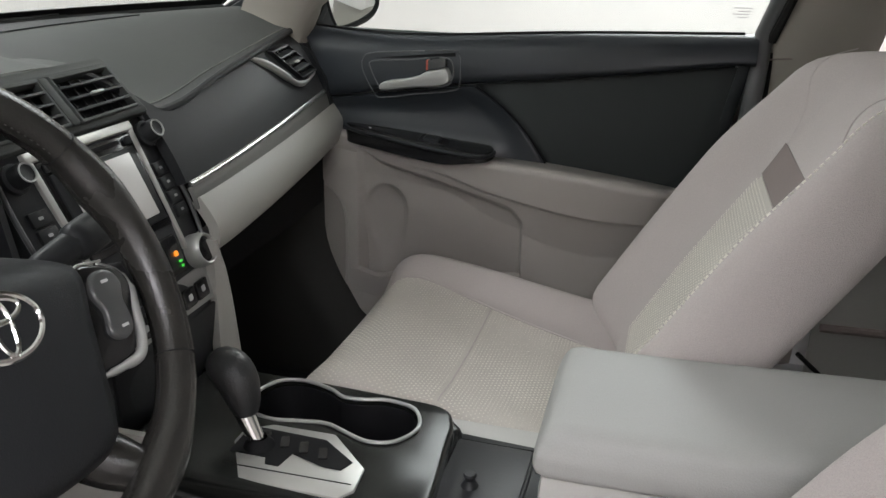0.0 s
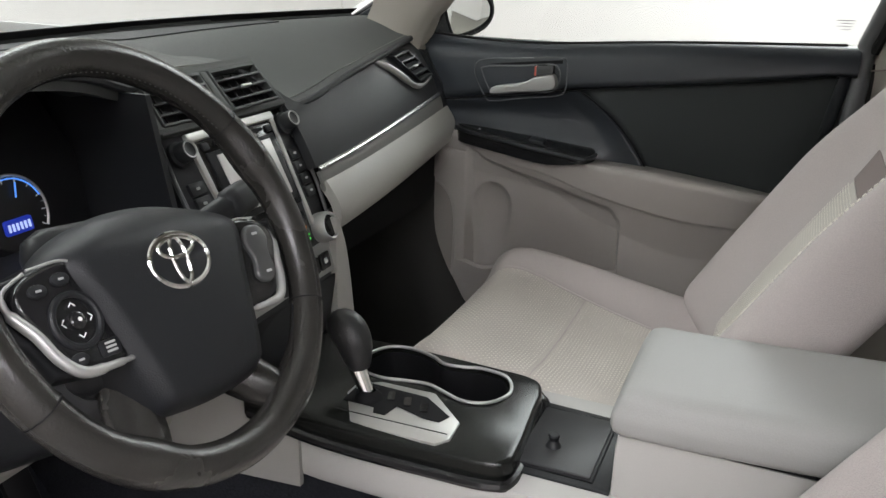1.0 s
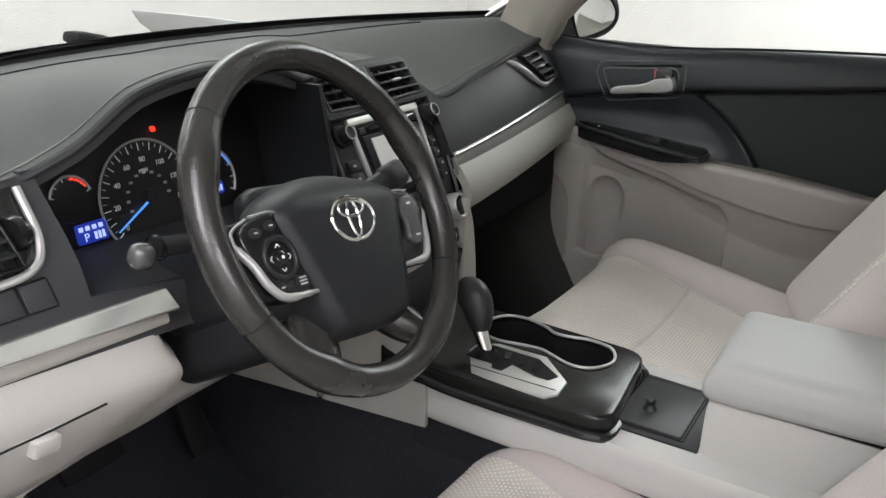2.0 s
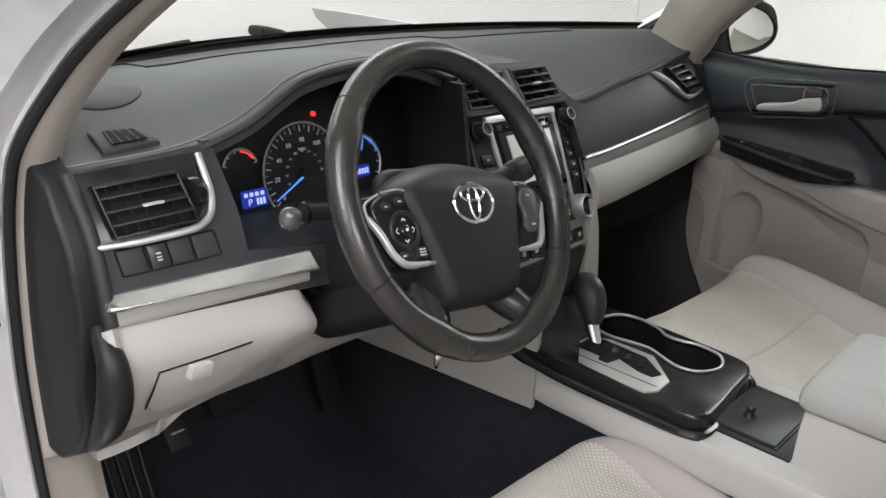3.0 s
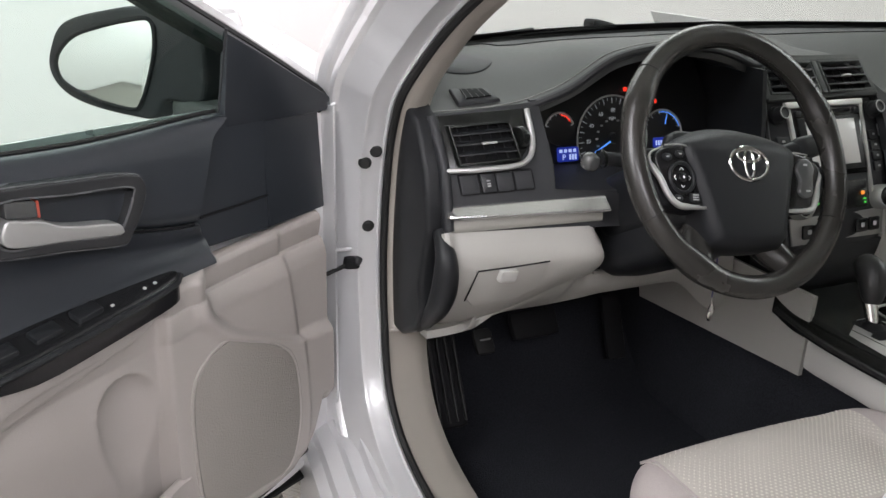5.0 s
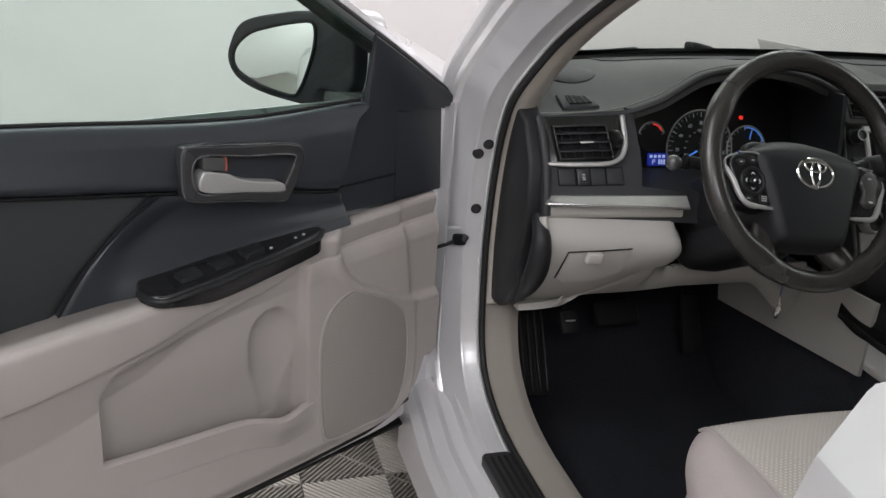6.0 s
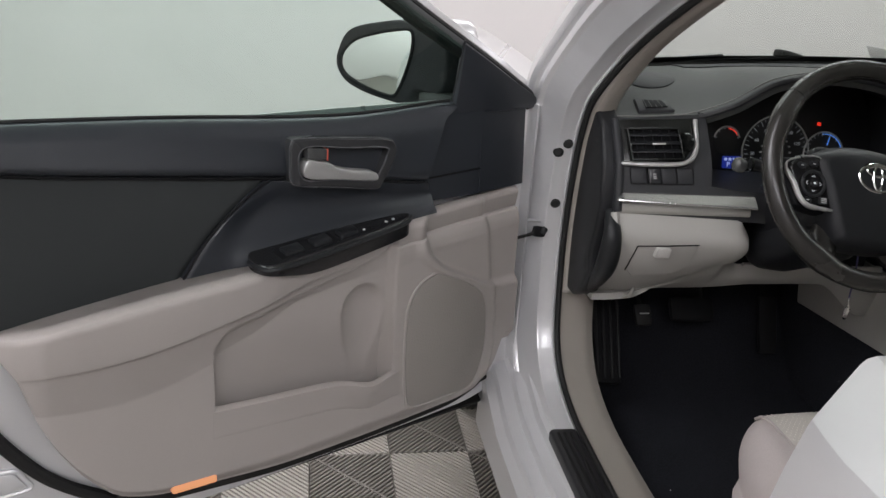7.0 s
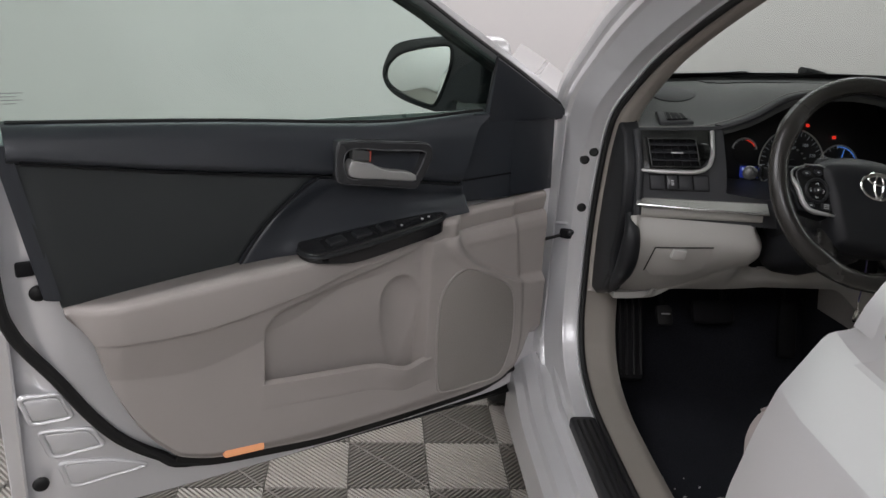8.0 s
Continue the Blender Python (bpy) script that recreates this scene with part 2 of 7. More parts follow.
def soft(size, r, n, warp=None, m=None):
    """A block with round edges of radius r, n cuts a side (a number or three), then bent by warp."""
    sx, sy, sz = (s / 2 for s in size)
    nx, ny, nz = n if isinstance(n, tuple) else (n, n, n)
    verts = {}
    bm = bmesh.new()

    def vert(i, j, k):
        if (i, j, k) not in verts:
            p = Vector((sx * (2 * i / nx - 1), sy * (2 * j / ny - 1), sz * (2 * k / nz - 1)))
            rr = min(r, sx, sy, sz)
            c = Vector((max(-sx + rr, min(sx - rr, p.x)), max(-sy + rr, min(sy - rr, p.y)), max(-sz + rr, min(sz - rr, p.z))))
            d = p - c
            if d.length > 1e-9:
                p = c + d.normalized() * rr
            if m:
                p = m @ p
            verts[(i, j, k)] = bm.verts.new(warp(p) if warp else p)
        return verts[(i, j, k)]

    for a, b, fix, top in ((nx, ny, "z", nz), (ny, nz, "x", nx), (nx, nz, "y", ny)):
        for side in (0, top):
            for i in range(a):
                for j in range(b):
                    q = [(i, j), (i + 1, j), (i + 1, j + 1), (i, j + 1)]
                    if fix == "z":
                        w = [vert(u, v, side) for u, v in q]
                    elif fix == "x":
                        w = [vert(side, u, v) for u, v in q]
                    else:
                        w = [vert(u, side, v) for u, v in q]
                    bm.faces.new(w)
    bmesh.ops.recalc_face_normals(bm, faces=bm.faces)
    return bm


def box(lo, hi, r=0.004, n=4):
    """A small block between two corners, with rounded edges."""
    c = [(a + b) / 2 for a, b in zip(lo, hi)]
    return soft([b - a for a, b in zip(lo, hi)], r, n, m=Matrix.Translation(c))


def rbox(m, size, r, n=4):
    return soft(size, r, n, m=m)


def tube(pts, r, n=10, closed=False, flat=1.0):
    """A round bar along points; r one number or one for each point."""
    P = [Vector(p) for p in pts]
    k = len(P)
    rs = r if isinstance(r, (list, tuple)) else [r] * k
    bm = bmesh.new()
    rings = []
    up = None
    for i in range(k):
        a = P[(i - 1) % k] if closed or i else P[i]
        b = P[(i + 1) % k] if closed or i < k - 1 else P[i]
        t = (b - a).normalized()
        if up is None:
            up = t.orthogonal().normalized() if abs(t.z) > 0.9 else Vector((0, 0, 1)).cross(t).normalized()
        up = (up - t * up.dot(t)).normalized()
        side = t.cross(up)
        rings.append([bm.verts.new(P[i] + (up * math.cos(2 * math.pi * j / n) + side * flat * math.sin(2 * math.pi * j / n)) * rs[i]) for j in range(n)])
    for i in range(k if closed else k - 1):
        A, B = rings[i], rings[(i + 1) % k]
        for j in range(n):
            bm.faces.new((A[j], A[(j + 1) % n], B[(j + 1) % n], B[j]))
    if not closed:
        bm.faces.new(rings[0])
        bm.faces.new(rings[-1])
    bmesh.ops.recalc_face_normals(bm, faces=bm.faces)
    return bm


def lathe(profile, m, n=32):
    """(radius, height) pairs turned round m's z axis."""
    bm = bmesh.new()
    rings = []
    for r, h in profile:
        if r < 1e-6:
            rings.append([bm.verts.new(m @ Vector((0, 0, h)))])
        else:
            rings.append([bm.verts.new(m @ Vector((r * math.cos(2 * math.pi * j / n), r * math.sin(2 * math.pi * j / n), h))) for j in range(n)])
    for A, B in zip(rings, rings[1:]):
        for j in range(n):
            a, b, c, d = A[j % len(A)], A[(j + 1) % len(A)], B[(j + 1) % len(B)], B[j % len(B)]
            q = []
            for v in (a, b, c, d):
                if v not in q:
                    q.append(v)
            if len(q) > 2:
                bm.faces.new(q)
    bmesh.ops.recalc_face_normals(bm, faces=bm.faces)
    return bm


def both(*bms):
    """Several pieces as one mesh."""
    out = bmesh.new()
    for b in bms:
        me = bpy.data.meshes.new("t")
        b.to_mesh(me)
        out.from_mesh(me)
        b.free()
        bpy.data.meshes.remove(me)
    return out


def place(u, v, w):
    return Vector((u, v, w))


def frame_of(center, normal, up=(0, 0, 1)):
    """A matrix whose z is normal and whose y is near up."""
    z = Vector(normal).normalized()
    x = Vector(up).cross(z).normalized()
    y = z.cross(x)
    return Matrix(((x.x, y.x, z.x, center[0]), (x.y, y.y, z.y, center[1]), (x.z, y.z, z.z, center[2]), (0, 0, 0, 1)))


BASE = {}


def thing(name, loc, label, category, group="", kind=""):
    ob = new(name)
    ob.empty_display_size = 0.05
    ob.location = loc
    BASE[ob.name] = Vector(loc)
    return tagged(ob, label, category, group, kind)


def part(name, bm, material, parent=None, label="", sharp=38):
    """Links a bmesh, given in world places, as one mesh under a thing or part."""
    base = BASE[parent.name] if parent else Vector((0, 0, 0))
    if parent:
        bmesh.ops.translate(bm, verts=bm.verts, vec=-base)
    me = bpy.data.meshes.new(name)
    bm.to_mesh(me)
    bm.free()
    me.polygons.foreach_set("use_smooth", [True] * len(me.polygons))
    me.set_sharp_from_angle(angle=radians(sharp))
    me.materials.append(material)
    ob = new(name, me)
    if parent:
        ob.parent = parent
        BASE[ob.name] = base
    return tagged(ob, label) if label else ob


def solid(name, bm, material, label, category="", kind="", group=""):
    """A thing that is one mesh."""
    return tagged(part(name, bm, material), label, category, group, kind)


def lettering(name, text, size, m, material, parent):
    """Built-in font letters as a flat mesh at m (x along the line, z outward)."""
    cu = bpy.data.curves.new(name, "FONT")
    cu.body, cu.size, cu.align_x, cu.align_y, cu.extrude = text, size, "CENTER", "CENTER", 0.0003
    tmp = bpy.data.objects.new("tmp", cu)
    scene.collection.objects.link(tmp)
    me = bpy.data.meshes.new_from_object(tmp.evaluated_get(bpy.context.evaluated_depsgraph_get()))
    bpy.data.objects.remove(tmp)
    bm = bmesh.new()
    bm.from_mesh(me)
    bmesh.ops.transform(bm, matrix=m, verts=bm.verts)
    return part(name, bm, material, parent)


def cut(ob, bm):
    """Takes a closed shape out of a mesh object."""
    me = bpy.data.meshes.new("cutter")
    bm.to_mesh(me)
    bm.free()
    tool = new("cutter", me)
    mod = ob.modifiers.new("cut", "BOOLEAN")
    mod.operation, mod.object, mod.solver = "DIFFERENCE", tool, "EXACT"
    made = bpy.data.meshes.new_from_object(ob.evaluated_get(bpy.context.evaluated_depsgraph_get()))
    ob.modifiers.clear()
    ob.data = made
    bpy.data.objects.remove(tool)


# ---- the photo bay ----
def slab(name, lo, hi, material, label, cat="wall"):
    return solid(name, box(lo, hi, 0.01, 1), material, label, cat, "structure")


slab("wall_passenger_side", (4.9, -4.2, 0), (5.05, 3.45, 3.0), M_WALL, "plain white painted wall beyond the passenger windows")
slab("wall_driver_side", (-3.65, -4.2, 0), (-3.5, 3.45, 3.0), M_GWALL, "off-white painted wall beside the driver door")
slab("wall_front", (-3.5, 3.3, 0), (4.9, 3.45, 3.0), M_WALL, "plain off-white painted wall ahead of the car")
slab("wall_rear", (-3.5, -4.2, 0), (4.9, -4.05, 3.0), M_WALL, "plain white painted wall behind the car")
solid("ceiling", box((-3.65, -4.2, 3.0), (5.05, 3.45, 3.12), 0.01, 1), M_CEIL, "white painted flat ceiling of the bay", "ceiling", "structure")
FLOOR = solid("floor", box((-3.65, -4.2, -0.14), (5.05, 3.45, -0.012), 0.01, 1), M_TILE_D, "grey floor under ribbed snap-together tiles", "floor", "structure")


# ---- the car's body ----
CAR = thing("car_body", (0, 0, 0.2), "silver sedan body shell with open driver doorway", "car")
TILT_Z = 0.012  # rise of the dash from the driver side to the passenger side, per metre


def opening(k):
    """The edge of the driver doorway as (y, z), k from 0 (sill, rear) to 1 (roof, rear)."""
    pts = [(-0.12, 0.415), (0.1, 0.405), (0.3, 0.402), (0.48, 0.402), (0.6, 0.41), (0.69, 0.44), (0.745, 0.5), (0.768, 0.6), (0.777, 0.72), (0.762, 0.86), (0.73, 0.95), (0.67, 1.045), (0.59, 1.115), (0.46, 1.195), (0.3, 1.275), (0.12, 1.335), (-0.12, 1.375), (-0.4, 1.39)]
    return path([(0, y, z) for y, z in pts], 120)[round(k * 119)]


def seal_x(z):
    return cub(z, [0.4, 0.95, 1.05, 1.12, 1.2, 1.38], [0.748, 0.745, 0.715, 0.69, 0.66, 0.585])


def sweep(prof, side=-1, k0=0.0, k1=1.0, n=90, th=0.004):
    """A strip along the doorway: (a, b) pairs, a away from the opening, b outward from the seal line."""
    def at(u, v):
        k = k0 + (k1 - k0) * u
        p = opening(k)
        t = opening(min(1, k + 0.01)) - opening(max(0, k - 0.01))
        nrm = Vector((0, t.z, -t.y)).normalized()
        f = v * (len(prof) - 1)
        i = min(int(f), len(prof) - 2)
        w = f - i
        a = prof[i][0] * (1 - w) + prof[i + 1][0] * w
        b = prof[i][1] * (1 - w) + prof[i + 1][1] * w
        return Vector((side * (seal_x(p.z) + b), p.y + nrm.y * a, p.z + nrm.z * a))

    return shell(at, n, (len(prof) - 1) * 3 + 1, th)


for side, word in ((-1, "driver"), (1, "passenger")):
    # inner taupe trim of the pillar, sill and kick panel
    part("pillar_trim", sweep([(0.003, 0.0), (-0.004, -0.010), (-0.006, -0.022), (-0.002, -0.040), (0.012, -0.054), (0.045, -0.062), (0.12, -0.05)], side, 0.40, 1.0), M_PILLAR, CAR, "taupe windscreen pillar trim")
    part("sill_trim", sweep([(0.004, 0.0), (0.006, -0.012), (0.014, -0.03), (0.035, -0.045), (0.09, -0.05)] if side > 0 else [(0.004, 0.0), (0.005, -0.012), (0.008, -0.035), (0.012, -0.06), (0.022, -0.078), (0.045, -0.086), (0.10, -0.09)], side, 0.0, 0.425), M_PILLAR, CAR, "taupe sill and kick trim")
    part("door_seal", tube([Vector((side * (seal_x(opening(k / 99).z) + 0.002), opening(k / 99).y, opening(k / 99).z)) for k in range(100)], 0.006, 8), M_RUBBER, CAR, "black rubber door seal")
    part("jamb", sweep([(0.004, 0.007), (0.010, 0.010), (0.013, 0.034), (0.013, 0.039), (0.018, 0.042), (0.036, 0.056), (0.052, 0.070), (0.056, 0.078), (0.064, 0.080), (0.070, 0.076)], side, 0.18, 1.0, 130), M_JAMB, CAR, "silver painted door jamb", 14)
    part("outer_pillar", sweep([(0.070, 0.070), (0.076, 0.086), (0.085, 0.092), (0.105, 0.090), (0.118, 0.078), (0.135, 0.066), (0.15, 0.04)], side, 0.47, 1.0), M_PAINT, CAR, "silver outer windscreen pillar", 20)
    # lower hinge post behind the fender; driver side blackened to paint its shade
    def post(u, v, s=side):
        z = 0.44 + 0.52 * u
        prof = [(0.818, 0.0), (0.835, 0.02), (0.84, 0.055), (0.845, 0.10), (0.85, 0.16)]
        f = v * 4
        i = min(int(f), 3)
        x = prof[i][0] + (prof[i + 1][0] - prof[i][0]) * (f - i)
        y = prof[i][1] + (prof[i + 1][1] - prof[i][1]) * (f - i)
        edge = cub(z, [0.44, 0.5, 0.6, 0.72, 0.86, 0.96], [0.755, 0.8, 0.825, 0.835, 0.83, 0.82])
        return Vector((s * x, edge + y + 0.035, z))
    part("hinge_post", shell(post, 14, 13, 0.004), M_RUBBER if side < 0 else M_JAMB, CAR, "hinge post behind the fender, blackened as shade on the driver side")
    # rocker with its steps
    def rocker(u, v, s=side):
        y = 0.80 - 1.1 * u
        prof = [(0.745, 0.402), (0.765, 0.394), (0.806, 0.391), (0.812, 0.378), (0.832, 0.376), (0.838, 0.364), (0.862, 0.361), (0.868, 0.350), (0.885, 0.343), (0.888, 0.27), (0.84, 0.17)]
        f = v * 10
        i = min(int(f), 9)
        x = prof[i][0] + (prof[i + 1][0] - prof[i][0]) * (f - i)
        z = prof[i][1] + (prof[i + 1][1] - prof[i][1]) * (f - i)
        return Vector((s * x, y, z + 0.05 * sm(0.6, 0.8, y) * (1 if z > 0.3 else 0)))
    part("rocker", shell(rocker, 20, 31, 0.004), M_JAMB, CAR, "silver painted stepped rocker panel", 14)
    scuff = part("scuff_plate", extr(rrect(-0.12, 0.556, 0.756, 0.808, 0.010), lambda u, v, w, s=side: Vector((s * v, u, w)), 0.388, 0.406, 0.004), M_SCUFF, CAR, "black plastic scuff plate")
    for g in range(3):
        part("groove_rib", box(tuple(sorted((side * (0.768 + g * 0.012), side * (0.773 + g * 0.012)))[0:1]) + (-0.1, 0.405), tuple(sorted((side * (0.768 + g * 0.012), side * (0.773 + g * 0.012)))[1:2]) + (0.54, 0.4085), 0.001, 2), M_RUBBER, scuff)
    # fender skin ahead of the door
    part("fender", shell(lambda u, v, s=side: Vector((s * (0.86 + 0.045 * math.sin(math.pi * min(1, 1.15 * v)) - 0.16 * sm(0.75, 1, v)), 0.965 + 1.1 * u, 0.34 + 0.60 * v + 0.02 * math.sin(2 * u))), 14, 18, 0.003), M_PAINT, CAR, "silver front fender skin")
    part("wheel_tyre", lathe([(0.2, -0.1), (0.3, -0.105), (0.33, -0.08), (0.335, 0), (0.33, 0.08), (0.3, 0.105), (0.2, 0.1), (0.2, -0.1)], Matrix.Translation((side * 0.76, 1.38, 0.335)) @ pose(0, 0, 0, 0, 90, 0), 36), M_TYRE, CAR, "black front tyre")
    # B pillar
    part("b_pillar_trim", shell(lambda u, v, s=side: Vector((s * (cub(0.42 + 0.96 * u, [0.42, 0.6, 0.9, 1.02, 1.2, 1.38], [0.735, 0.735, 0.725, 0.705, 0.655, 0.575]) - (0.045 if s < 0 else 0) + 0.02 * (2 * abs(v - 0.5)) ** 3), (-0.125 if s < 0 else -0.098) - 0.16 * v - 0.16 * (0.42 + 0.96 * u - 0.9) * (1 if u > 0.5 else 0.3), 0.42 + 0.96 * u)), 24, 12, 0.012, (side, 0, 0)), M_PILLAR, CAR, "taupe centre pillar trim")

# grommets, check strap and hinge on the driver jamb
for x, y, z in ((0.781, 0.776, 0.866), (0.766, 0.770, 0.884), (0.772, 0.789, 0.762)):
    part("grommet", lathe([(0, 0.007), (0.006, 0.007), (0.009, 0.004), (0.0102, 0)], frame_of((-x, y - 0.004, z), (-0.35, -1, 0)), 16), M_RUBBER, CAR, "black rubber grommet")
strap = thing("door_check_strap", (-0.83, 0.84, 0.68), "black door check strap between jamb and open door", "door stop")
part("arm", tube(path([(-0.798, 0.788, 0.702), (-0.85, 0.778, 0.690), (-0.93, 0.76, 0.676)], 8), 0.0034, 8), M_RUBBER, strap)
part("bracket", rbox(pose(-0.797, 0.789, 0.702, 0, 8, 10), (0.026, 0.014, 0.020), 0.004), M_DARK, strap)
part("roller", rbox(pose(-0.789, 0.784, 0.706, 0, 30, 10), (0.012, 0.012, 0.014), 0.004), M_SCUFF, strap)
part("plate", rbox(pose(-0.802, 0.797, 0.722, 0, 6, 10), (0.040, 0.006, 0.006), 0.002), M_JAMB, strap)
for z in (0.52, 0.90):
    h = part("door_hinge", rbox(pose(-0.862, 0.9, z, 0, 0, 15), (0.05, 0.03, 0.05), 0.006), M_JAMB, CAR, "silver painted steel door hinge")
    part("hinge_pin", lathe([(0, -0.04), (0.009, -0.04), (0.009, 0.04), (0, 0.04)], Matrix.Translation((-0.885, 0.925, z)), 14), M_JAMB, h)

# roof, headliner, windscreen, bonnet
def roof_pt(u, v):
    x = -0.60 + 1.2 * u
    y = 0.22 - 1.75 * v
    return Vector((x, y, 1.40 + 0.055 * math.sin(math.pi * v) * (1 - (x / 0.6) ** 2 * 0.4) - 0.05 * (x / 0.6) ** 4))


part("roof", shell(lambda u, v: roof_pt(u, v) + Vector((0, 0, 0.02)), 20, 18, 0.004), M_PAINT, CAR, "silver roof skin")
part("headliner", shell(lambda u, v: roof_pt(u, v) - Vector((0, 0, 0.012)), 20, 18, 0.006), M_PILLAR, CAR, "light taupe headliner")


def base_y(x):
    return 1.075 - 0.36 * x * x


def screen_pt(u, v):
    x = (-0.74 + 1.48 * u) * (1 - 0.22 * v)
    y0, z0 = base_y(x) + 0.02, 1.018 + TILT_Z * x
    y1, z1 = 0.22, 1.40 - 0.04 * (x / 0.6) ** 2
    return Vector((x, y0 + (y1 - y0) * v, z0 + (z1 - z0) * v + 0.03 * math.sin(math.pi * v)))


ws = part("windscreen", shell(screen_pt, 24, 14, 0.004), M_GLASS, CAR, "clear laminated windscreen")
part("frit_band", shell(lambda u, v: screen_pt(u, -0.02 + 0.046 * v) + Vector((0, -0.004, -0.001)), 30, 3, 0.0015), M_RUBBER, CAR, "black printed windscreen border")
part("cowl", shell(lambda u, v: Vector(((-0.78 + 1.56 * u), base_y((-0.78 + 1.56 * u)) + 0.03 + 0.17 * v, 0.988 - 0.075 * v + 0.008 * math.sin(3 * v) + TILT_Z * (-0.78 + 1.56 * u))), 26, 6, 0.006), M_RUBBER, CAR, "black plastic cowl under the wipers")
part("bonnet", shell(lambda u, v: Vector(((-0.80 + 1.6 * u), base_y((-0.80 + 1.6 * u)) + 0.16 + 0.95 * v, 0.845 + 0.02 * math.cos(2.2 * (u - 0.5)) - 0.06 * v - 0.17 * v * v - 0.02 * (2 * u - 1) ** 4)), 24, 14, 0.004), M_PAINT, CAR, "silver bonnet")
for x0, x1 in ((-0.10, 0.42), (-0.55, -0.15)):
    w = thing("windscreen_wiper", (x0, base_y(x0) + 0.05, 1.03), "black windscreen wiper parked along the cowl", "wiper", "wipers")
    part("blade", tube(path([(x0, base_y(x0) + 0.02, 1.004), ((x0 + x1) / 2, base_y((x0 + x1) / 2) - 0.0, 1.017), (x1, base_y(x1) + 0.0, 1.023)], 10), 0.0035, 8), M_RUBBER, w)
    part("wiper_arm", tube(path([(x0 - 0.06, base_y(x0) + 0.06, 0.992), (x0 + 0.08, base_y(x0) + 0.05, 1.014), ((x0 + x1) / 2, base_y((x0 + x1) / 2) + 0.02, 1.021)], 10), 0.004, 8), M_RUBBER, w)
    part("pivot_cap", rbox(pose(x0 - 0.05, base_y(x0) + 0.045, 1.018, 0, 12, 5), (0.075, 0.04, 0.022), 0.01), M_RUBBER, w)

# cabin floor, toe board, tunnel, bulkhead
part("carpet", shell(lambda u, v: Vector((-0.73 + 1.46 * u, 1.15 - 1.45 * v, 0.30 + 0.30 * sm(0.82, 1.15, 1.15 - 1.45 * v) + 0.002 * math.sin(40 * u) * math.sin(37 * v))), 30, 30, 0.02), M_CARPET, CAR, "black carpet")
part("tunnel", shell(lambda u, v: Vector((0.125 * math.cos(math.pi * u), 1.1 - 1.5 * v, 0.30 + 0.24 * math.sin(math.pi * u) ** 0.35)), 16, 12, 0.01), M_CARPET, CAR, "black carpeted tunnel")
part("bulkhead", box((-0.74, 1.12, 0.3), (0.74, 1.15, 0.98), 0.01, 2), M_CARPET, CAR, "dark bulkhead")
# passenger kick panel, its under-dash shade painted in as a dark colour
part("kick_panel", soft((0.06, 0.46, 0.46), 0.03, (6, 16, 16), lambda p: Vector((p.x + 0.03 * sm(0.75, 0.66, p.y) * 1.0, p.y - 0.12 * sm(0.62, 0.3, p.z), p.z)), Matrix.Translation((0.672, 0.90, 0.50))), M_KICK, CAR, "kick panel darkened for the shade under the dash")
# rear of the cabin
part("rear_shelf", box((-0.62, -1.6, 0.9), (0.62, -1.25, 0.93), 0.01, 2), M_PILLAR, CAR, "taupe rear shelf")
part("rear_floor", box((-0.80, -1.5, 0.27), (0.80, -0.28, 0.302), 0.01, 2), M_CARPET, CAR, "black rear carpet")


REAR_Z = (0.3, 0.45, 0.6, 0.72, 0.785, 0.836, 0.904, 0.925, 0.956, 0.99, 1.12, 1.36)
REAR_X = (0.83, 0.832, 0.826, 0.812, 0.798, 0.783, 0.742, 0.742, 0.738, 0.726, 0.665, 0.58)


def rear_x(z):
    """Outer side of the body behind the driver doorway, with a sharp shoulder crease."""
    for i in range(len(REAR_Z) - 1):
        if z <= REAR_Z[i + 1]:
            w = (z - REAR_Z[i]) / (REAR_Z[i + 1] - REAR_Z[i])
            return REAR_X[i] * (1 - w) + REAR_X[i + 1] * w
    return REAR_X[-1]


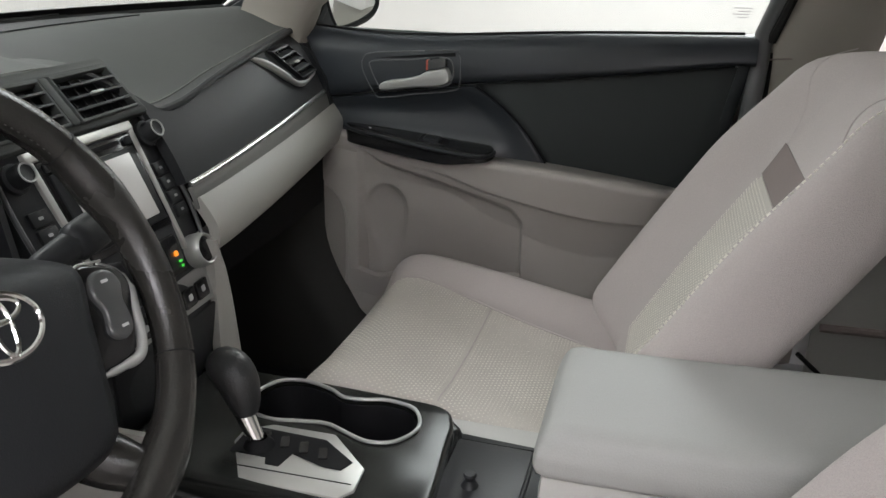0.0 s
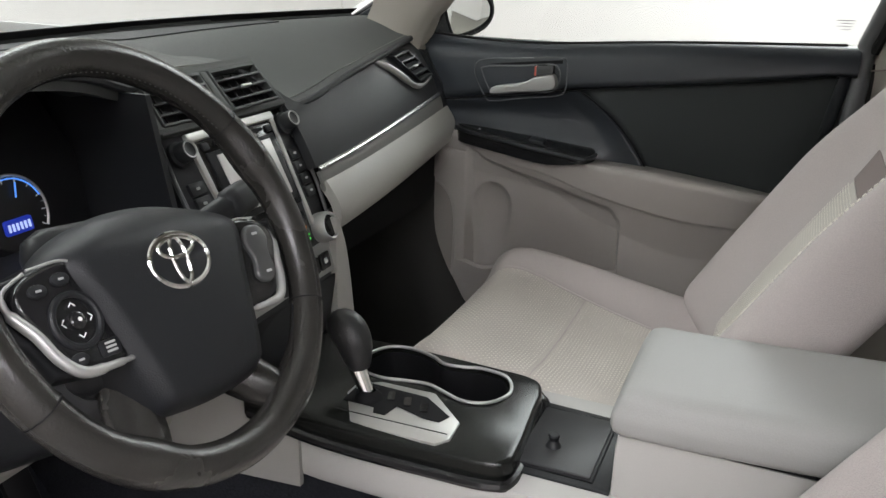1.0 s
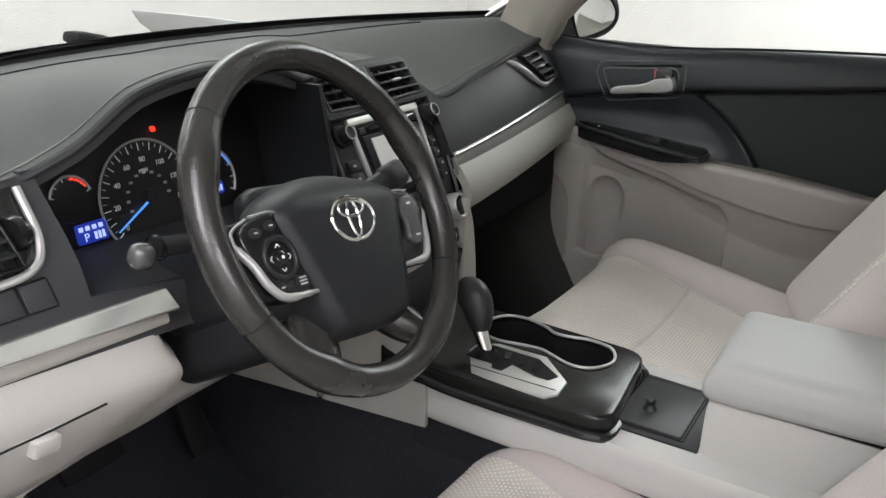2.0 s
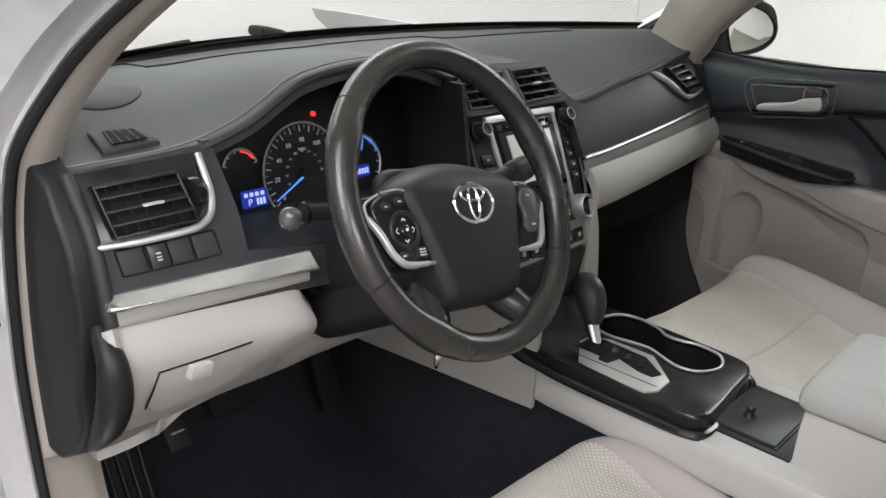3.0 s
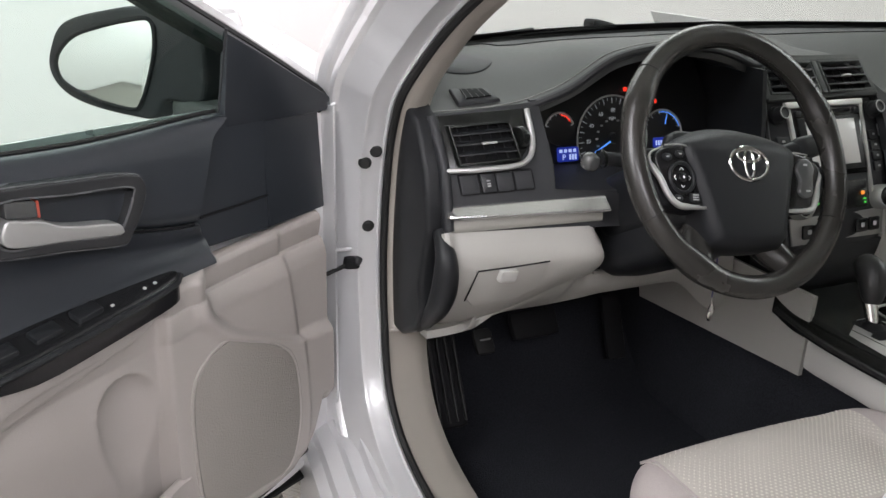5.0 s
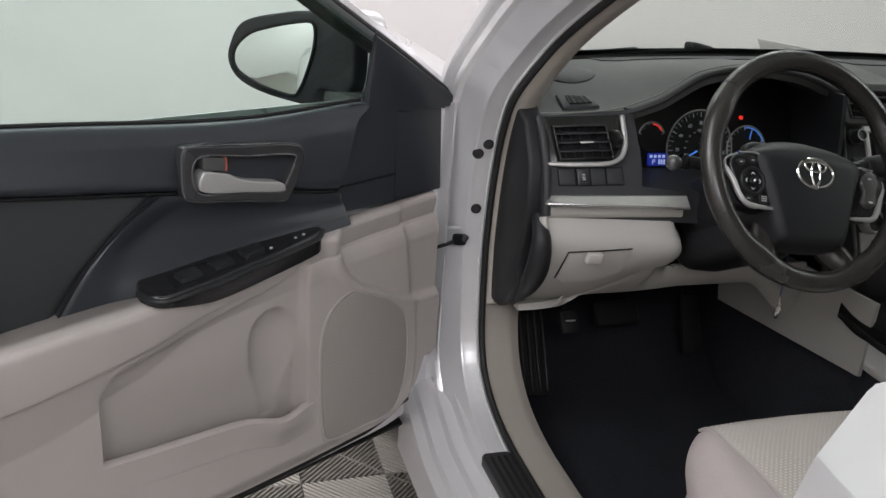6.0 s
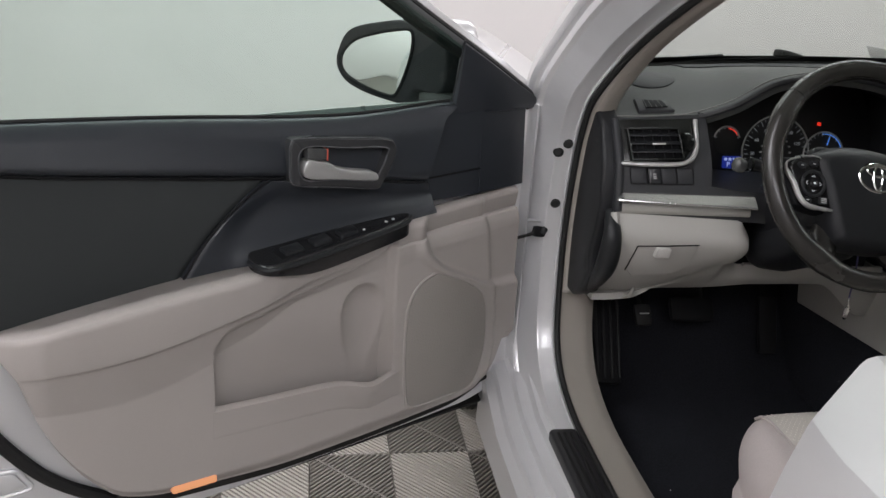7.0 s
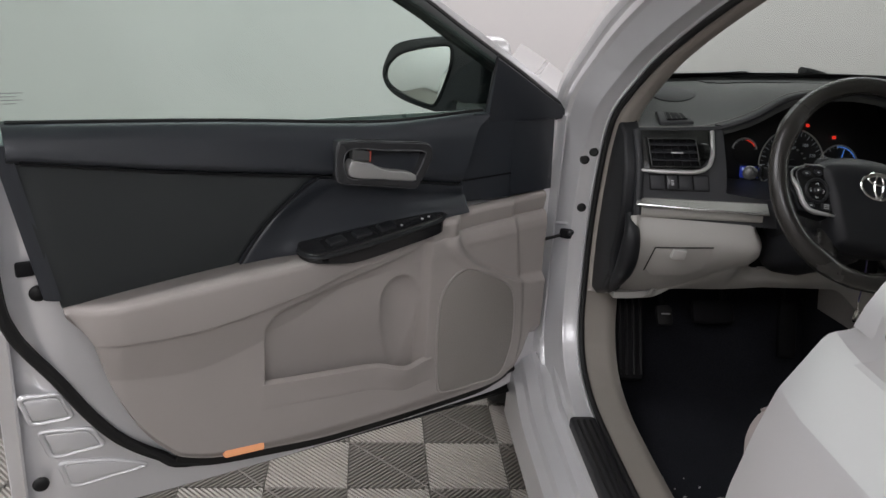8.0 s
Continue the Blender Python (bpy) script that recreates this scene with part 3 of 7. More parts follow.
for side in (-1, 1):
    off = 0.0 if side < 0 else 0.065
    D = thing("rear_door", (side * 0.8, -0.5, 0.35), "closed silver rear door with chrome belt moulding", "car door", "rear doors")
    part("outer_skin", shell(lambda u, v, s=side, o=off: Vector((s * (rear_x(0.33 + 0.625 * v) + o + 0.010 * sm(0, 0.06, u)), -0.1 - 0.95 * u - 0.045 * sm(0.895, 0.935, 0.33 + 0.625 * v) * (1 - u), 0.33 + 0.625 * v)), 30, 92, 0.004), M_PAINT, D, "silver skin with a shoulder crease", 7)
    part("front_frame", shell(lambda u, v, s=side, o=off: Vector((s * (rear_x(0.93 + 0.435 * v) + o + 0.004), -0.143 - 0.12 * u - 0.10 * v, 0.93 + 0.435 * v)), 8, 20, 0.006), M_PAINT, D, "silver window frame")
    part("inner_panel", shell(lambda u, v, s=side: Vector((s * (0.70 - 0.035 * math.exp(-(((0.36 + 0.64 * v) - 0.72) / 0.05) ** 2)), -0.25 - 0.80 * u, 0.36 + 0.64 * v)), 12, 24, 0.01), M_GREY, D, "light grey inner panel")
    part("front_edge", shell(lambda u, v, s=side, o=off: Vector((s * (0.71 + o + (rear_x(0.36 + 0.535 * v) - 0.71) * u), -0.105 - 0.03 * sm(0.85, 0.895, 0.36 + 0.535 * v), 0.36 + 0.535 * v)), 6, 30, 0.004), M_JAMB, D)
    part("belt_moulding", tube([(side * (rear_x(0.948) + off + 0.012), -0.20 - 0.1 * k, 0.948) for k in range(9)], 0.008, 8), M_CHROME, D, "chrome belt moulding")
    pane = part("window_pane", shell(lambda u, v, s=side: Vector((s * (0.69 - 0.09 * v), -0.34 - 0.61 * u, 1.0 + 0.36 * v)), 3, 3, 0.004), M_GLASS, D)
part("pillar_joint", tube([(0.7175, -0.11 - 0.02 * k, 0.98 + 0.002 * k) for k in range(8)], 0.0015, 6), M_TAG, CAR, "joint line in the centre pillar trim")

# unseen rear bodywork, added to keep light from entering the cabin's open back
for side in (-1, 1):
    part("rear_quarter", shell(lambda u, v, s=side: Vector((s * (rear_x(0.33 + 0.64 * v) + 0.004), -1.05 - 1.4 * u, 0.33 + 0.64 * v)), 10, 16, 0.004), M_PAINT, CAR, "silver rear quarter panel")
    part("rear_pillar", shell(lambda u, v, s=side: Vector((s * rear_x(0.97 + 0.40 * v), -0.98 + 0.02 * v - (0.96 - 0.40 * v) * u, 0.97 + 0.40 * v)), 6, 10, 0.02, (-side, 0, 0)), M_PAINT, CAR, "silver rear roof pillar")
part("rear_glass", shell(lambda u, v: Vector(((-0.60 + 1.20 * u) * (1 + 0.12 * v), -1.52 - 0.42 * v, 1.405 - 0.43 * v)), 8, 6, 0.004), M_DGLASS, CAR, "tinted rear window")
part("boot_lid", shell(lambda u, v: Vector((-0.74 + 1.48 * u, -1.93 - 0.52 * v, 0.972 - 0.03 * v)), 8, 5, 0.004), M_PAINT, CAR, "silver boot lid")
part("rear_panel", box((-0.82, -2.46, 0.3), (0.82, -2.44, 0.95), 0.008, 2), M_PAINT, CAR, "silver rear panel")
bench = thing("rear_bench", (0, -1.1, 0.3), "grey-beige cloth rear bench seat", "seat")
part("cushion", soft((1.36, 0.5, 0.22), 0.07, (24, 10, 6), m=Matrix.Translation((0, -0.85, 0.46))), M_CLOTH, bench)
part("backrest", soft((1.30, 0.16, 0.62), 0.06, (24, 6, 12), m=pose(0, -1.2, 0.82, -22, 0, 0)), M_CLOTH, bench)


# ---- dashboard ----
DASH = thing("dashboard", (0, 0.7, 0.6), "charcoal and light grey dashboard with silver trim strips", "dashboard")


def crease(x):
    """Front edge of the upper pad: (y, z)."""
    xs = [-0.72, -0.69, -0.588, -0.513, -0.437, -0.38, -0.33, -0.27, -0.2, -0.165, -0.13, -0.05, 0.05, 0.11, 0.16, 0.35, 0.625, 0.72]
    ys = [0.722, 0.714, 0.69, 0.67, 0.652, 0.647, 0.647, 0.655, 0.672, 0.682, 0.695, 0.708, 0.703, 0.682, 0.664, 0.68, 0.72, 0.735]
    zs = [0.942, 0.944, 0.954, 0.981, 1.031, 1.043, 1.046, 1.04, 1.025, 1.013, 1.006, 1.008, 1.006, 0.975, 0.944, 0.966, 0.988, 0.994]
    return cub(x, xs, ys), cub(x, xs, zs)


def pad_pt(x, v):
    y0, z0 = crease(x)
    y1 = base_y(x) - 0.01
    z1 = 1.012 + TILT_Z * x
    zb = z0 + (z1 - z0) * sm(0, 1, v) + 0.012 * math.sin(math.pi * v) * (1 - 0.7 * sm(0.98, 1.03, z0))
    return Vector((x, y0 + (y1 - y0) * v, zb))


part("top_pad", shell(lambda u, v: pad_pt(-0.72 + 1.44 * u, v), 110, 30, -0.02), M_PAD, DASH, "grained charcoal top pad")
part("pad_rim", tube([Vector((x, crease(x)[0] - 0.002, crease(x)[1] - 0.004)) for x in [-0.715 + 1.43 * k / 139 for k in range(140)]], 0.006, 8), M_FACE, DASH, "stitched pad edge")
part("stitching", tube([pad_pt(x, 0.045) + Vector((0, 0, 0.0005)) for x in [-0.715 + 1.43 * k / 159 for k in range(160)]], 0.0010, 5), M_LEDGE, DASH, "grey stitched line")
part("screen_gap_filler", tube([pad_pt(-0.72 + 1.44 * k / 59, 1.0) + Vector((0, 0.006, -0.006)) for k in range(60)], 0.012, 8), M_RUBBER, DASH, "black foam strip at the windscreen")
# raised speaker and sensor panel at the screen
part("dash_rear_panel", shell(lambda u, v: pad_pt(-0.50 + 1.0 * u, 0.78 + 0.2 * v) + Vector((0, 0, 0.002)), 90, 10, -0.002), M_FACE, DASH, "dark panel along the windscreen")
def on_pad(x, y, h):
    """A place h above the top pad."""
    y0 = crease(x)[0]
    p = pad_pt(x, max(0, min(1, (y - y0) / (base_y(x) - 0.01 - y0))))
    return Vector((p.x, p.y, p.z + h))


part("speaker_cover", extr(oval(-0.602, 0.835, 0.052, 0.036), on_pad, -0.004, 0.0016, 0.001), M_FACE, DASH, "oval dark speaker cover")
for s in (-1,):
    def df(u, v, w, s=s):
        return on_pad(s * (0.624 - u) - (0.03 if s > 0 else 0), (0.80 if s > 0 else 0.738) + 0.6 * v, w)
    outer = [(-0.031, -0.024), (0.032, -0.040), (0.026, 0.016), (-0.029, 0.040)]
    slots = [(-0.016, -0.016), (0.021, -0.026), (0.017, 0.010), (-0.015, 0.024)]
    dv = part("defroster", extr(outer, df, -0.008, 0.0055, 0.003, 3), M_FACE, DASH, "raised charcoal side window defroster")
    part("slot_well", extr(slots, df, 0.002, 0.0085), M_DARK, dv)
    for k in range(5):
        f = k / 4
        a, b = (slots[0][0] + (slots[1][0] - slots[0][0]) * f, slots[0][1] + (slots[1][1] - slots[0][1]) * f), (slots[3][0] + (slots[2][0] - slots[3][0]) * f, slots[3][1] + (slots[2][1] - slots[3][1]) * f)
        part("louvre", tube([df(*a, 0.0078), df((a[0] + b[0]) / 2, (a[1] + b[1]) / 2, 0.0080), df(*b, 0.0078)], 0.0012, 6), M_PAD, dv)
part("sensor_dome", box((-0.155, 0.74, 1.01), (-0.09, 0.80, 1.028), 0.008), M_DARK, DASH, "small black sensor cover")


# driver face
def face_y(x, z):
    p = cub(z, [0.595, 0.64, 0.68, 0.73, 0.76, 0.80, 0.83, 0.88, 0.938, 0.96], [0.722, 0.672, 0.635, 0.606, 0.598, 0.606, 0.613, 0.629, 0.668, 0.685])
    return p - 0.18 * (x + 0.6)


def fput(x, z, h):
    """A place on the driver face, h proud of it."""
    return Vector((x, face_y(x, z) - h, z + 0.25 * h))


part("driver_face", shell(lambda u, v: fput(-0.715 + 0.165 * u, 0.795 + 0.152 * v + 0.016 * u * v, 0), 26, 24, -0.02), M_FACE, DASH, "charcoal face panel")
part("lower_face", shell(lambda u, v: fput(-0.552 + 0.12 * u, 0.795 + (0.056 - 0.012 * u) * v, 0), 12, 12, -0.02), M_FACE, DASH, "charcoal face under the dials")
part("cluster_cheek", shell(lambda u, v: fput(-0.552 + 0.018 * u, 0.866 + 0.10 * v + 0.012 * u * v, -0.10 * u), 6, 14, -0.01), M_FACE, DASH, "charcoal cheek beside the dials")
ev = part("end_cap", extr([(0.76, 0.975), (0.715, 0.95), (0.69, 0.94), (0.655, 0.88), (0.64, 0.80), (0.65, 0.76), (0.665, 0.70), (0.655, 0.67), (0.69, 0.62), (0.735, 0.592), (0.80, 0.59), (0.86, 0.75), (0.83, 0.95)], lambda u, v, w: Vector((w, u, v)), -0.70, -0.735, 0.008, 3), M_BLACK, DASH, "black dashboard end cap")
part("end_cap", extr([(0.80, 0.99), (0.735, 0.975), (0.70, 0.955), (0.665, 0.90), (0.655, 0.83), (0.66, 0.70), (0.72, 0.6), (0.82, 0.6), (0.86, 0.75), (0.84, 0.97)], lambda u, v, w: Vector((w, u, v)), 0.70, 0.735, 0.008, 3), M_BLACK, DASH, "black dashboard end cap")

part("end_ridge", tube([Vector((-0.7085, face_y(-0.71, z) - 0.003 + 0.004 * sm(0.90, 0.945, z), z)) for z in [0.80 + 0.145 * k / 19 for k in range(20)]], 0.0075, 10), M_FACE, DASH, "charcoal ridge beside the air vent")
part("end_bulge", tube(path([(-0.716, 0.640, 0.795), (-0.717, 0.612, 0.765), (-0.717, 0.612, 0.725), (-0.716, 0.632, 0.685), (-0.714, 0.672, 0.645), (-0.712, 0.715, 0.608)], 28), [0.006 + 0.013 * math.sin(math.pi * min(1, 0.08 + k / 29)) for k in range(28)], 12), M_BLACK, DASH, "rounded black end of the dashboard")

# knee panel with its small flap
def knee(u, v):
    x = -0.712 + 0.232 * u + 0.014 * sm(0.7, 1, u) * math.sin(math.pi * min(1, 0.15 + v))
    lo = 0.60 + 0.115 * sm(0.25, 0.95, u)
    z = lo + (0.797 - lo) * v
    return Vector((x, face_y(x, z) - 0.012 * math.sin(math.pi * v) + 0.035 * sm(0.9, 1.0, u) ** 2, z))


part("knee_panel", shell(knee, 34, 26, -0.02), M_GREY, DASH, "light grey knee panel")
part("knee_edge", tube([knee(0.0, k / 19) + Vector((0.0, -0.002, 0)) for k in range(20)], 0.008, 8), M_GREY, DASH)
flap = part("coin_flap", extr([(-0.676, 0.690), (-0.66, 0.672), (-0.60, 0.682), (-0.573, 0.705), (-0.571, 0.752), (-0.672, 0.742)], lambda u, v, w: Vector((u, face_y(u, v) - 0.0135 - w, v)), -0.004, 0.003, 0.002), M_GREY, DASH, "small light grey flap")
part("flap_latch", extr(rrect(-0.642, -0.617, 0.724, 0.746, 0.004), lambda u, v, w: Vector((u, face_y(u, v) - 0.0135 - w, v)), 0.0, 0.012, 0.003), M_CONS, flap, "pale square latch")
part("flap_gap", tube([Vector((u, face_y(u, v) - 0.0165, v)) for u, v in ((-0.678, 0.688), (-0.677, 0.715), (-0.673, 0.7445), (-0.62, 0.749), (-0.570, 0.7545))], 0.0012, 6), M_DARK, flap)


def lower_lip(u, v):
    """Panel under the knee panel and the column."""
    x = -0.708 + 0.568 * u
    z0 = 0.612 + 0.012 * sm(-0.69, -0.56, x) + 0.014 * sm(-0.52, -0.40, x) - 0.07 * sm(-0.26, -0.15, x)
    y0 = 0.694 - 0.016 * sm(-0.52, -0.42, x)
    k = knee(max(0, min(1, (x + 0.712) / 0.232)), 0.02)
    w = sm(-0.485, -0.445, x)
    z1 = (k.z + 0.004) * (1 - w) + (0.686 - 0.006 * sm(-0.4, -0.25, x)) * w
    y1 = (k.y + 0.010) * (1 - w) + 0.662 * w
    return Vector((x, y0 + (y1 - y0) * v - 0.010 * math.sin(math.pi * v), z0 + (z1 - z0) * v))


part("lower_panel", shell(lower_lip, 70, 16, -0.012), M_GREY, DASH, "light grey lower panel", 60)
part("panel_lip", tube([lower_lip(k / 29, 1.0) + Vector((0, -0.002, 0)) for k in range(14, 26)], 0.004, 8), M_GREY, DASH)
# solid near-black block in place of the open, shaded space round the column
part("column_recess", box((-0.49, 0.668, 0.655), (-0.17, 0.80, 0.82), 0.01, 3), M_DARK, DASH, "near-black block standing for the shaded recess round the column")
# silver strips
def strip(x0, x1, z0, z1, put, h):
    return shell(lambda u, v: put(x0 + (x1 - x0) * u, z0(x0 + (x1 - x0) * u) + (z1(x0 + (x1 - x0) * u) - z0(x0 + (x1 - x0) * u)) * v, h * (1 - (2 * v - 1) ** 4 * 0.6)), 24, 7, -0.006)


def ledge(x0, x1, z0, z1, h0, h1):
    """A strip of the driver face that leans back from its lower lip."""
    def at(u, v):
        x = x0 + (x1 - x0) * u
        k = v if v < 0.9 else 0.9
        tip = sm(0, 0.05, u)
        return fput(x, z0(x) + (z1(x) - z0(x)) * (0.5 + (v - 0.5) * (0.3 + 0.7 * tip)), (h0 + (h1 - h0) * k / 0.9) * (1 if v < 0.97 else 0.2))
    return shell(at, 40, 12, -0.006)


part("silver_strip", both(ledge(-0.714, -0.478, lambda x: 0.8185 + 0.004 * (x + 0.71), lambda x: 0.832 + 0.032 * (x + 0.71), 0.017, 0.005), tube([fput(-0.712 + 0.234 * k / 20, 0.8185 + 0.004 * (0.234 * k / 20), 0.0158) for k in range(21)], 0.0020, 8)), M_SILVER, DASH, "bright silver trim strip")
part("satin_strip", strip(-0.708, -0.484, lambda x: 0.796 + 0.035 * (x + 0.71), lambda x: 0.818 + 0.004 * (x + 0.71), fput, 0.006), M_GREYTRIM, DASH, "matte grey trim under the strip")


def vent_unit(name, put, x0, x1, z0, z1, slats, parent, label, frame_m, tab):
    """An air vent: dark well, thin frame, slats, vanes and a thumb tab."""
    v = part(name, extr(rrect(x0, x1, z0, z1, 0.004), put, 0.0003, 0.002, 0.0005), M_DARK, parent, label)
    w = 0.003
    for a, b, c, d in ((x0, x1, z1 - w, z1), (x0, x1, z0, z0 + w), (x0, x0 + w, z0, z1), (x1 - w, x1, z0, z1)):
        part("vent_frame", extr(rrect(a, b, c, d, 0.001, 2), put, 0.001, 0.013, 0.001), frame_m, v)
    for k in range(slats):
        z = z0 + (z1 - z0) * (k + 1) / (slats + 1)
        part("slat", extr(rrect(x0 + 0.002, x1 - 0.002, z - 0.0013, z + 0.0013, 0.0006, 2), lambda u, q, ww: put(u, q - 0.25 * (ww - 0.012), ww), 0.002, 0.0125, 0.0006), M_BLACK, v)
    for k in range(5):
        x = x0 + (x1 - x0) * (k + 1) / 6
        part("vane", extr(rrect(x - 0.0007, x + 0.0007, z0 + 0.004, z1 - 0.004, 0.0003, 1), put, 0.0015, 0.004), M_BLACK, v)
    zm = z0 + (z1 - z0) * (1 + slats // 2) / (slats + 1)
    xm = x0 + (x1 - x0) * tab
    part("vent_tab", extr(rrect(xm - 0.011, xm + 0.011, zm - 0.0014, zm + 0.0016, 0.0012, 3), put, 0.010, 0.0155, 0.001), M_SATSILVER, v, "small chrome thumb tab")
    return v


ventL = vent_unit("side_vent", lambda u, v, w: fput(u + 0.10 * (0.92 - v), v + 0.06 * (u + 0.7), w + 0.002), -0.694, -0.604, 0.885, 0.934, 3, DASH, "black driver side air vent", M_SATIN, 0.55)
part("vent_surround", extr([(-0.706, 0.8815), (-0.60, 0.887), (-0.578, 0.912), (-0.574, 0.955), (-0.706, 0.946)], lambda u, v, w: fput(u, v, w), 0.0006, 0.0022, 0.0006), M_SATIN, DASH, "gloss black vent surround")
part("side_line", tube([fput(-0.7085, 0.885, 0.003), fput(-0.7085, 0.915, 0.003), fput(-0.708, 0.94, 0.003)], 0.0014, 6), M_SATSILVER, DASH, "thin silver line")
part("vent_wheel", lathe([(0, -0.006), (0.016, -0.006), (0.018, 0), (0.016, 0.006), (0, 0.006)], frame_of(fput(-0.592, 0.918, 0.003), (1, 0.2, 0)), 20), M_SATIN, ventL, "black thumbwheel")
part("vent_bezel", tube(path([fput(-0.708, 0.8795, 0.006), fput(-0.69, 0.8795, 0.007), fput(-0.66, 0.880, 0.008), fput(-0.600, 0.886, 0.008), fput(-0.578, 0.908, 0.007), fput(-0.572, 0.953, 0.005)], 40), [0.0035] * 12 + [0.0042] * 28, 8), M_SATSILVER, DASH, "satin silver curved vent bezel")
# switch blanks
for k, w in enumerate((0.026, 0.02, 0.024, 0.026)):
    x = -0.688 + (0, 0.029, 0.052, 0.079)[k]
    b = part("switch_blank", extr(rrect(x, x + w, 0.848 + 0.0 * k, 0.873, 0.002), lambda u, v, ww: fput(u + 0.12 * (0.86 - v), v + 0.05 * (u + 0.68), ww), -0.001, 0.0022 if k != 1 else 0.006, 0.0012), M_FACE if k != 1 else M_BEZEL, DASH)
    if k == 1:
        part("switch_icon", both(*[extr(rrect(x + 0.007, x + 0.012, z, z + 0.0016, 0.0005, 2), lambda u, v, ww: fput(u + 0.12 * (0.86 - v), v + 0.05 * (u + 0.68), ww), 0.0055, 0.0065) for z in (0.863, 0.859, 0.856)]), M_PRINT, b, "small pale printed icon")

for k in range(4):
    x, w = -0.688 + (0, 0.029, 0.052, 0.079)[k], (0.026, 0.02, 0.024, 0.026)[k]
    part("blank_gap", tube([fput(u + 0.12 * (0.86 - v), v + 0.05 * (u + 0.68), 0.0012) for u, v in rrect(x - 0.001, x + w + 0.001, 0.847, 0.874, 0.002, 2)], 0.0008, 5, True), M_DARK, DASH)

# ---- instrument cluster ----
CLUS = thing("instrument_cluster", (-0.36, 0.74, 0.85), "instrument cluster with three dials, blue needles lit", "gauges")


def cput(u, v, w):
    """On the dial plate: u, v = x, z; w proud towards the driver."""
    return Vector((u, 0.748 - 0.22 * (v - 0.9) * -1 - w, v))


part("dial_plate", extr([(-0.555, 0.83), (-0.17, 0.83), (-0.165, 0.93), (-0.20, 1.01), (-0.30, 1.035), (-0.40, 1.03), (-0.47, 0.985), (-0.56, 0.95)], cput, -0.01, 0.0, 0.002), M_LENS, CLUS, "black dial plate")
part("hood_lining", shell(lambda u, v: Vector((-0.545 + 0.385 * u, crease(-0.545 + 0.385 * u)[0] + 0.004 + (0.75 - crease(-0.545 + 0.385 * u)[0]) * v, crease(-0.545 + 0.385 * u)[1] - 0.010 - 0.012 * v)), 30, 5, 0.004), M_BLACK, CLUS, "black hood lining")
part("side_lining", shell(lambda u, v: Vector((-0.168 + 0.012 * v, 0.60 + 0.15 * u + 0.05 * v, 0.80 + 0.20 * v)), 6, 10, 0.008), M_BLACK, CLUS, "black hood side")
part("lower_shelf", shell(lambda u, v: Vector((-0.55 + 0.39 * u, 0.612 + 0.13 * v - 0.06 * u * (1 - v), 0.836 - 0.010 * u + 0.004 * v)), 10, 5, 0.01), M_FACE, CLUS, "charcoal cluster shelf")


def dial(cx, cz, r, a0, a1, ticks, needle, name, label):
    d = part(name, lathe([(0, 0.002), (r * 0.98, 0.002), (r, 0.0)], frame_of(cput(cx, cz, 0.001), (0, -1, 0.22)), 40), M_LENS, CLUS, label)
    arc = [cput(cx + r * math.cos(radians(a0 + (a1 - a0) * k / 30)), cz + r * math.sin(radians(a0 + (a1 - a0) * k / 30)), 0.004) for k in range(31)]
    part("dial_ring", tube(arc, 0.0016, 6), M_SATSILVER, d)
    for k in range(ticks):
        a = radians(a0 + (a1 - a0) * k / (ticks - 1))
        big = k % 2 == 0
        p, q = (cput(cx + rr * r * math.cos(a), cz + rr * r * math.sin(a), 0.0042) for rr in (0.82 if big else 0.88, 0.95))
        part("tick", tube([p, q], 0.0007 if big else 0.0004, 5), M_MARK, d)
    if needle is not None:
        a = radians(needle)
        part("needle", tube([cput(cx + 0.12 * r * math.cos(a), cz + 0.12 * r * math.sin(a), 0.008), cput(cx + 0.90 * r * math.cos(a), cz + 0.90 * r * math.sin(a), 0.008)], [0.0016, 0.0009], 6), M_BLUE, d, "lit blue needle")
        part("hub_cap", lathe([(0, 0.012), (r * 0.12, 0.011), (r * 0.14, 0.004)], frame_of(cput(cx, cz, 0.0), (0, -1, 0.22)), 18), M_BLACK, d)
    return d


sp = dial(-0.366, 0.882, 0.068, 214, -34, 33, 207, "speedometer", "round speedometer with blue needle at zero")
for txt, a in (("0", 212), ("20", 180), ("40", 149), ("60", 118), ("80", 88), ("100", 57), ("120", 25), ("140", -6)):
    lettering("dial_number", txt, 0.0088, frame_of(cput(-0.366 + 0.047 * math.cos(radians(a)), 0.880 + 0.047 * math.sin(radians(a)), 0.0045), (0, -1, 0.22)), M_MARK, sp)
lettering("dial_unit", "MPH", 0.0065, frame_of(cput(-0.366, 0.914, 0.0045), (0, -1, 0.22)), M_MARK, sp)
for a in range(200, -20, -22):
    part("inner_print", extr(rrect(-0.0022, 0.0022, -0.0014, 0.0014, 0.0004, 1), lambda u, v, w, a=a: cput(-0.366 + 0.030 * math.cos(radians(a)) + u, 0.882 + 0.030 * math.sin(radians(a)) + v, w), 0.003, 0.0045), M_BAR, sp)
tc = dial(-0.267, 0.882, 0.041, 200, -30, 19, None, "economy_dial", "round right dial with a blue lit arc")
part("blue_arc", tube([cput(-0.267 + 0.0375 * math.cos(radians(a)), 0.882 + 0.0375 * math.sin(radians(a)), 0.0046) for a in range(20, 101, 6)], 0.0009, 6), M_BLUE, tc)
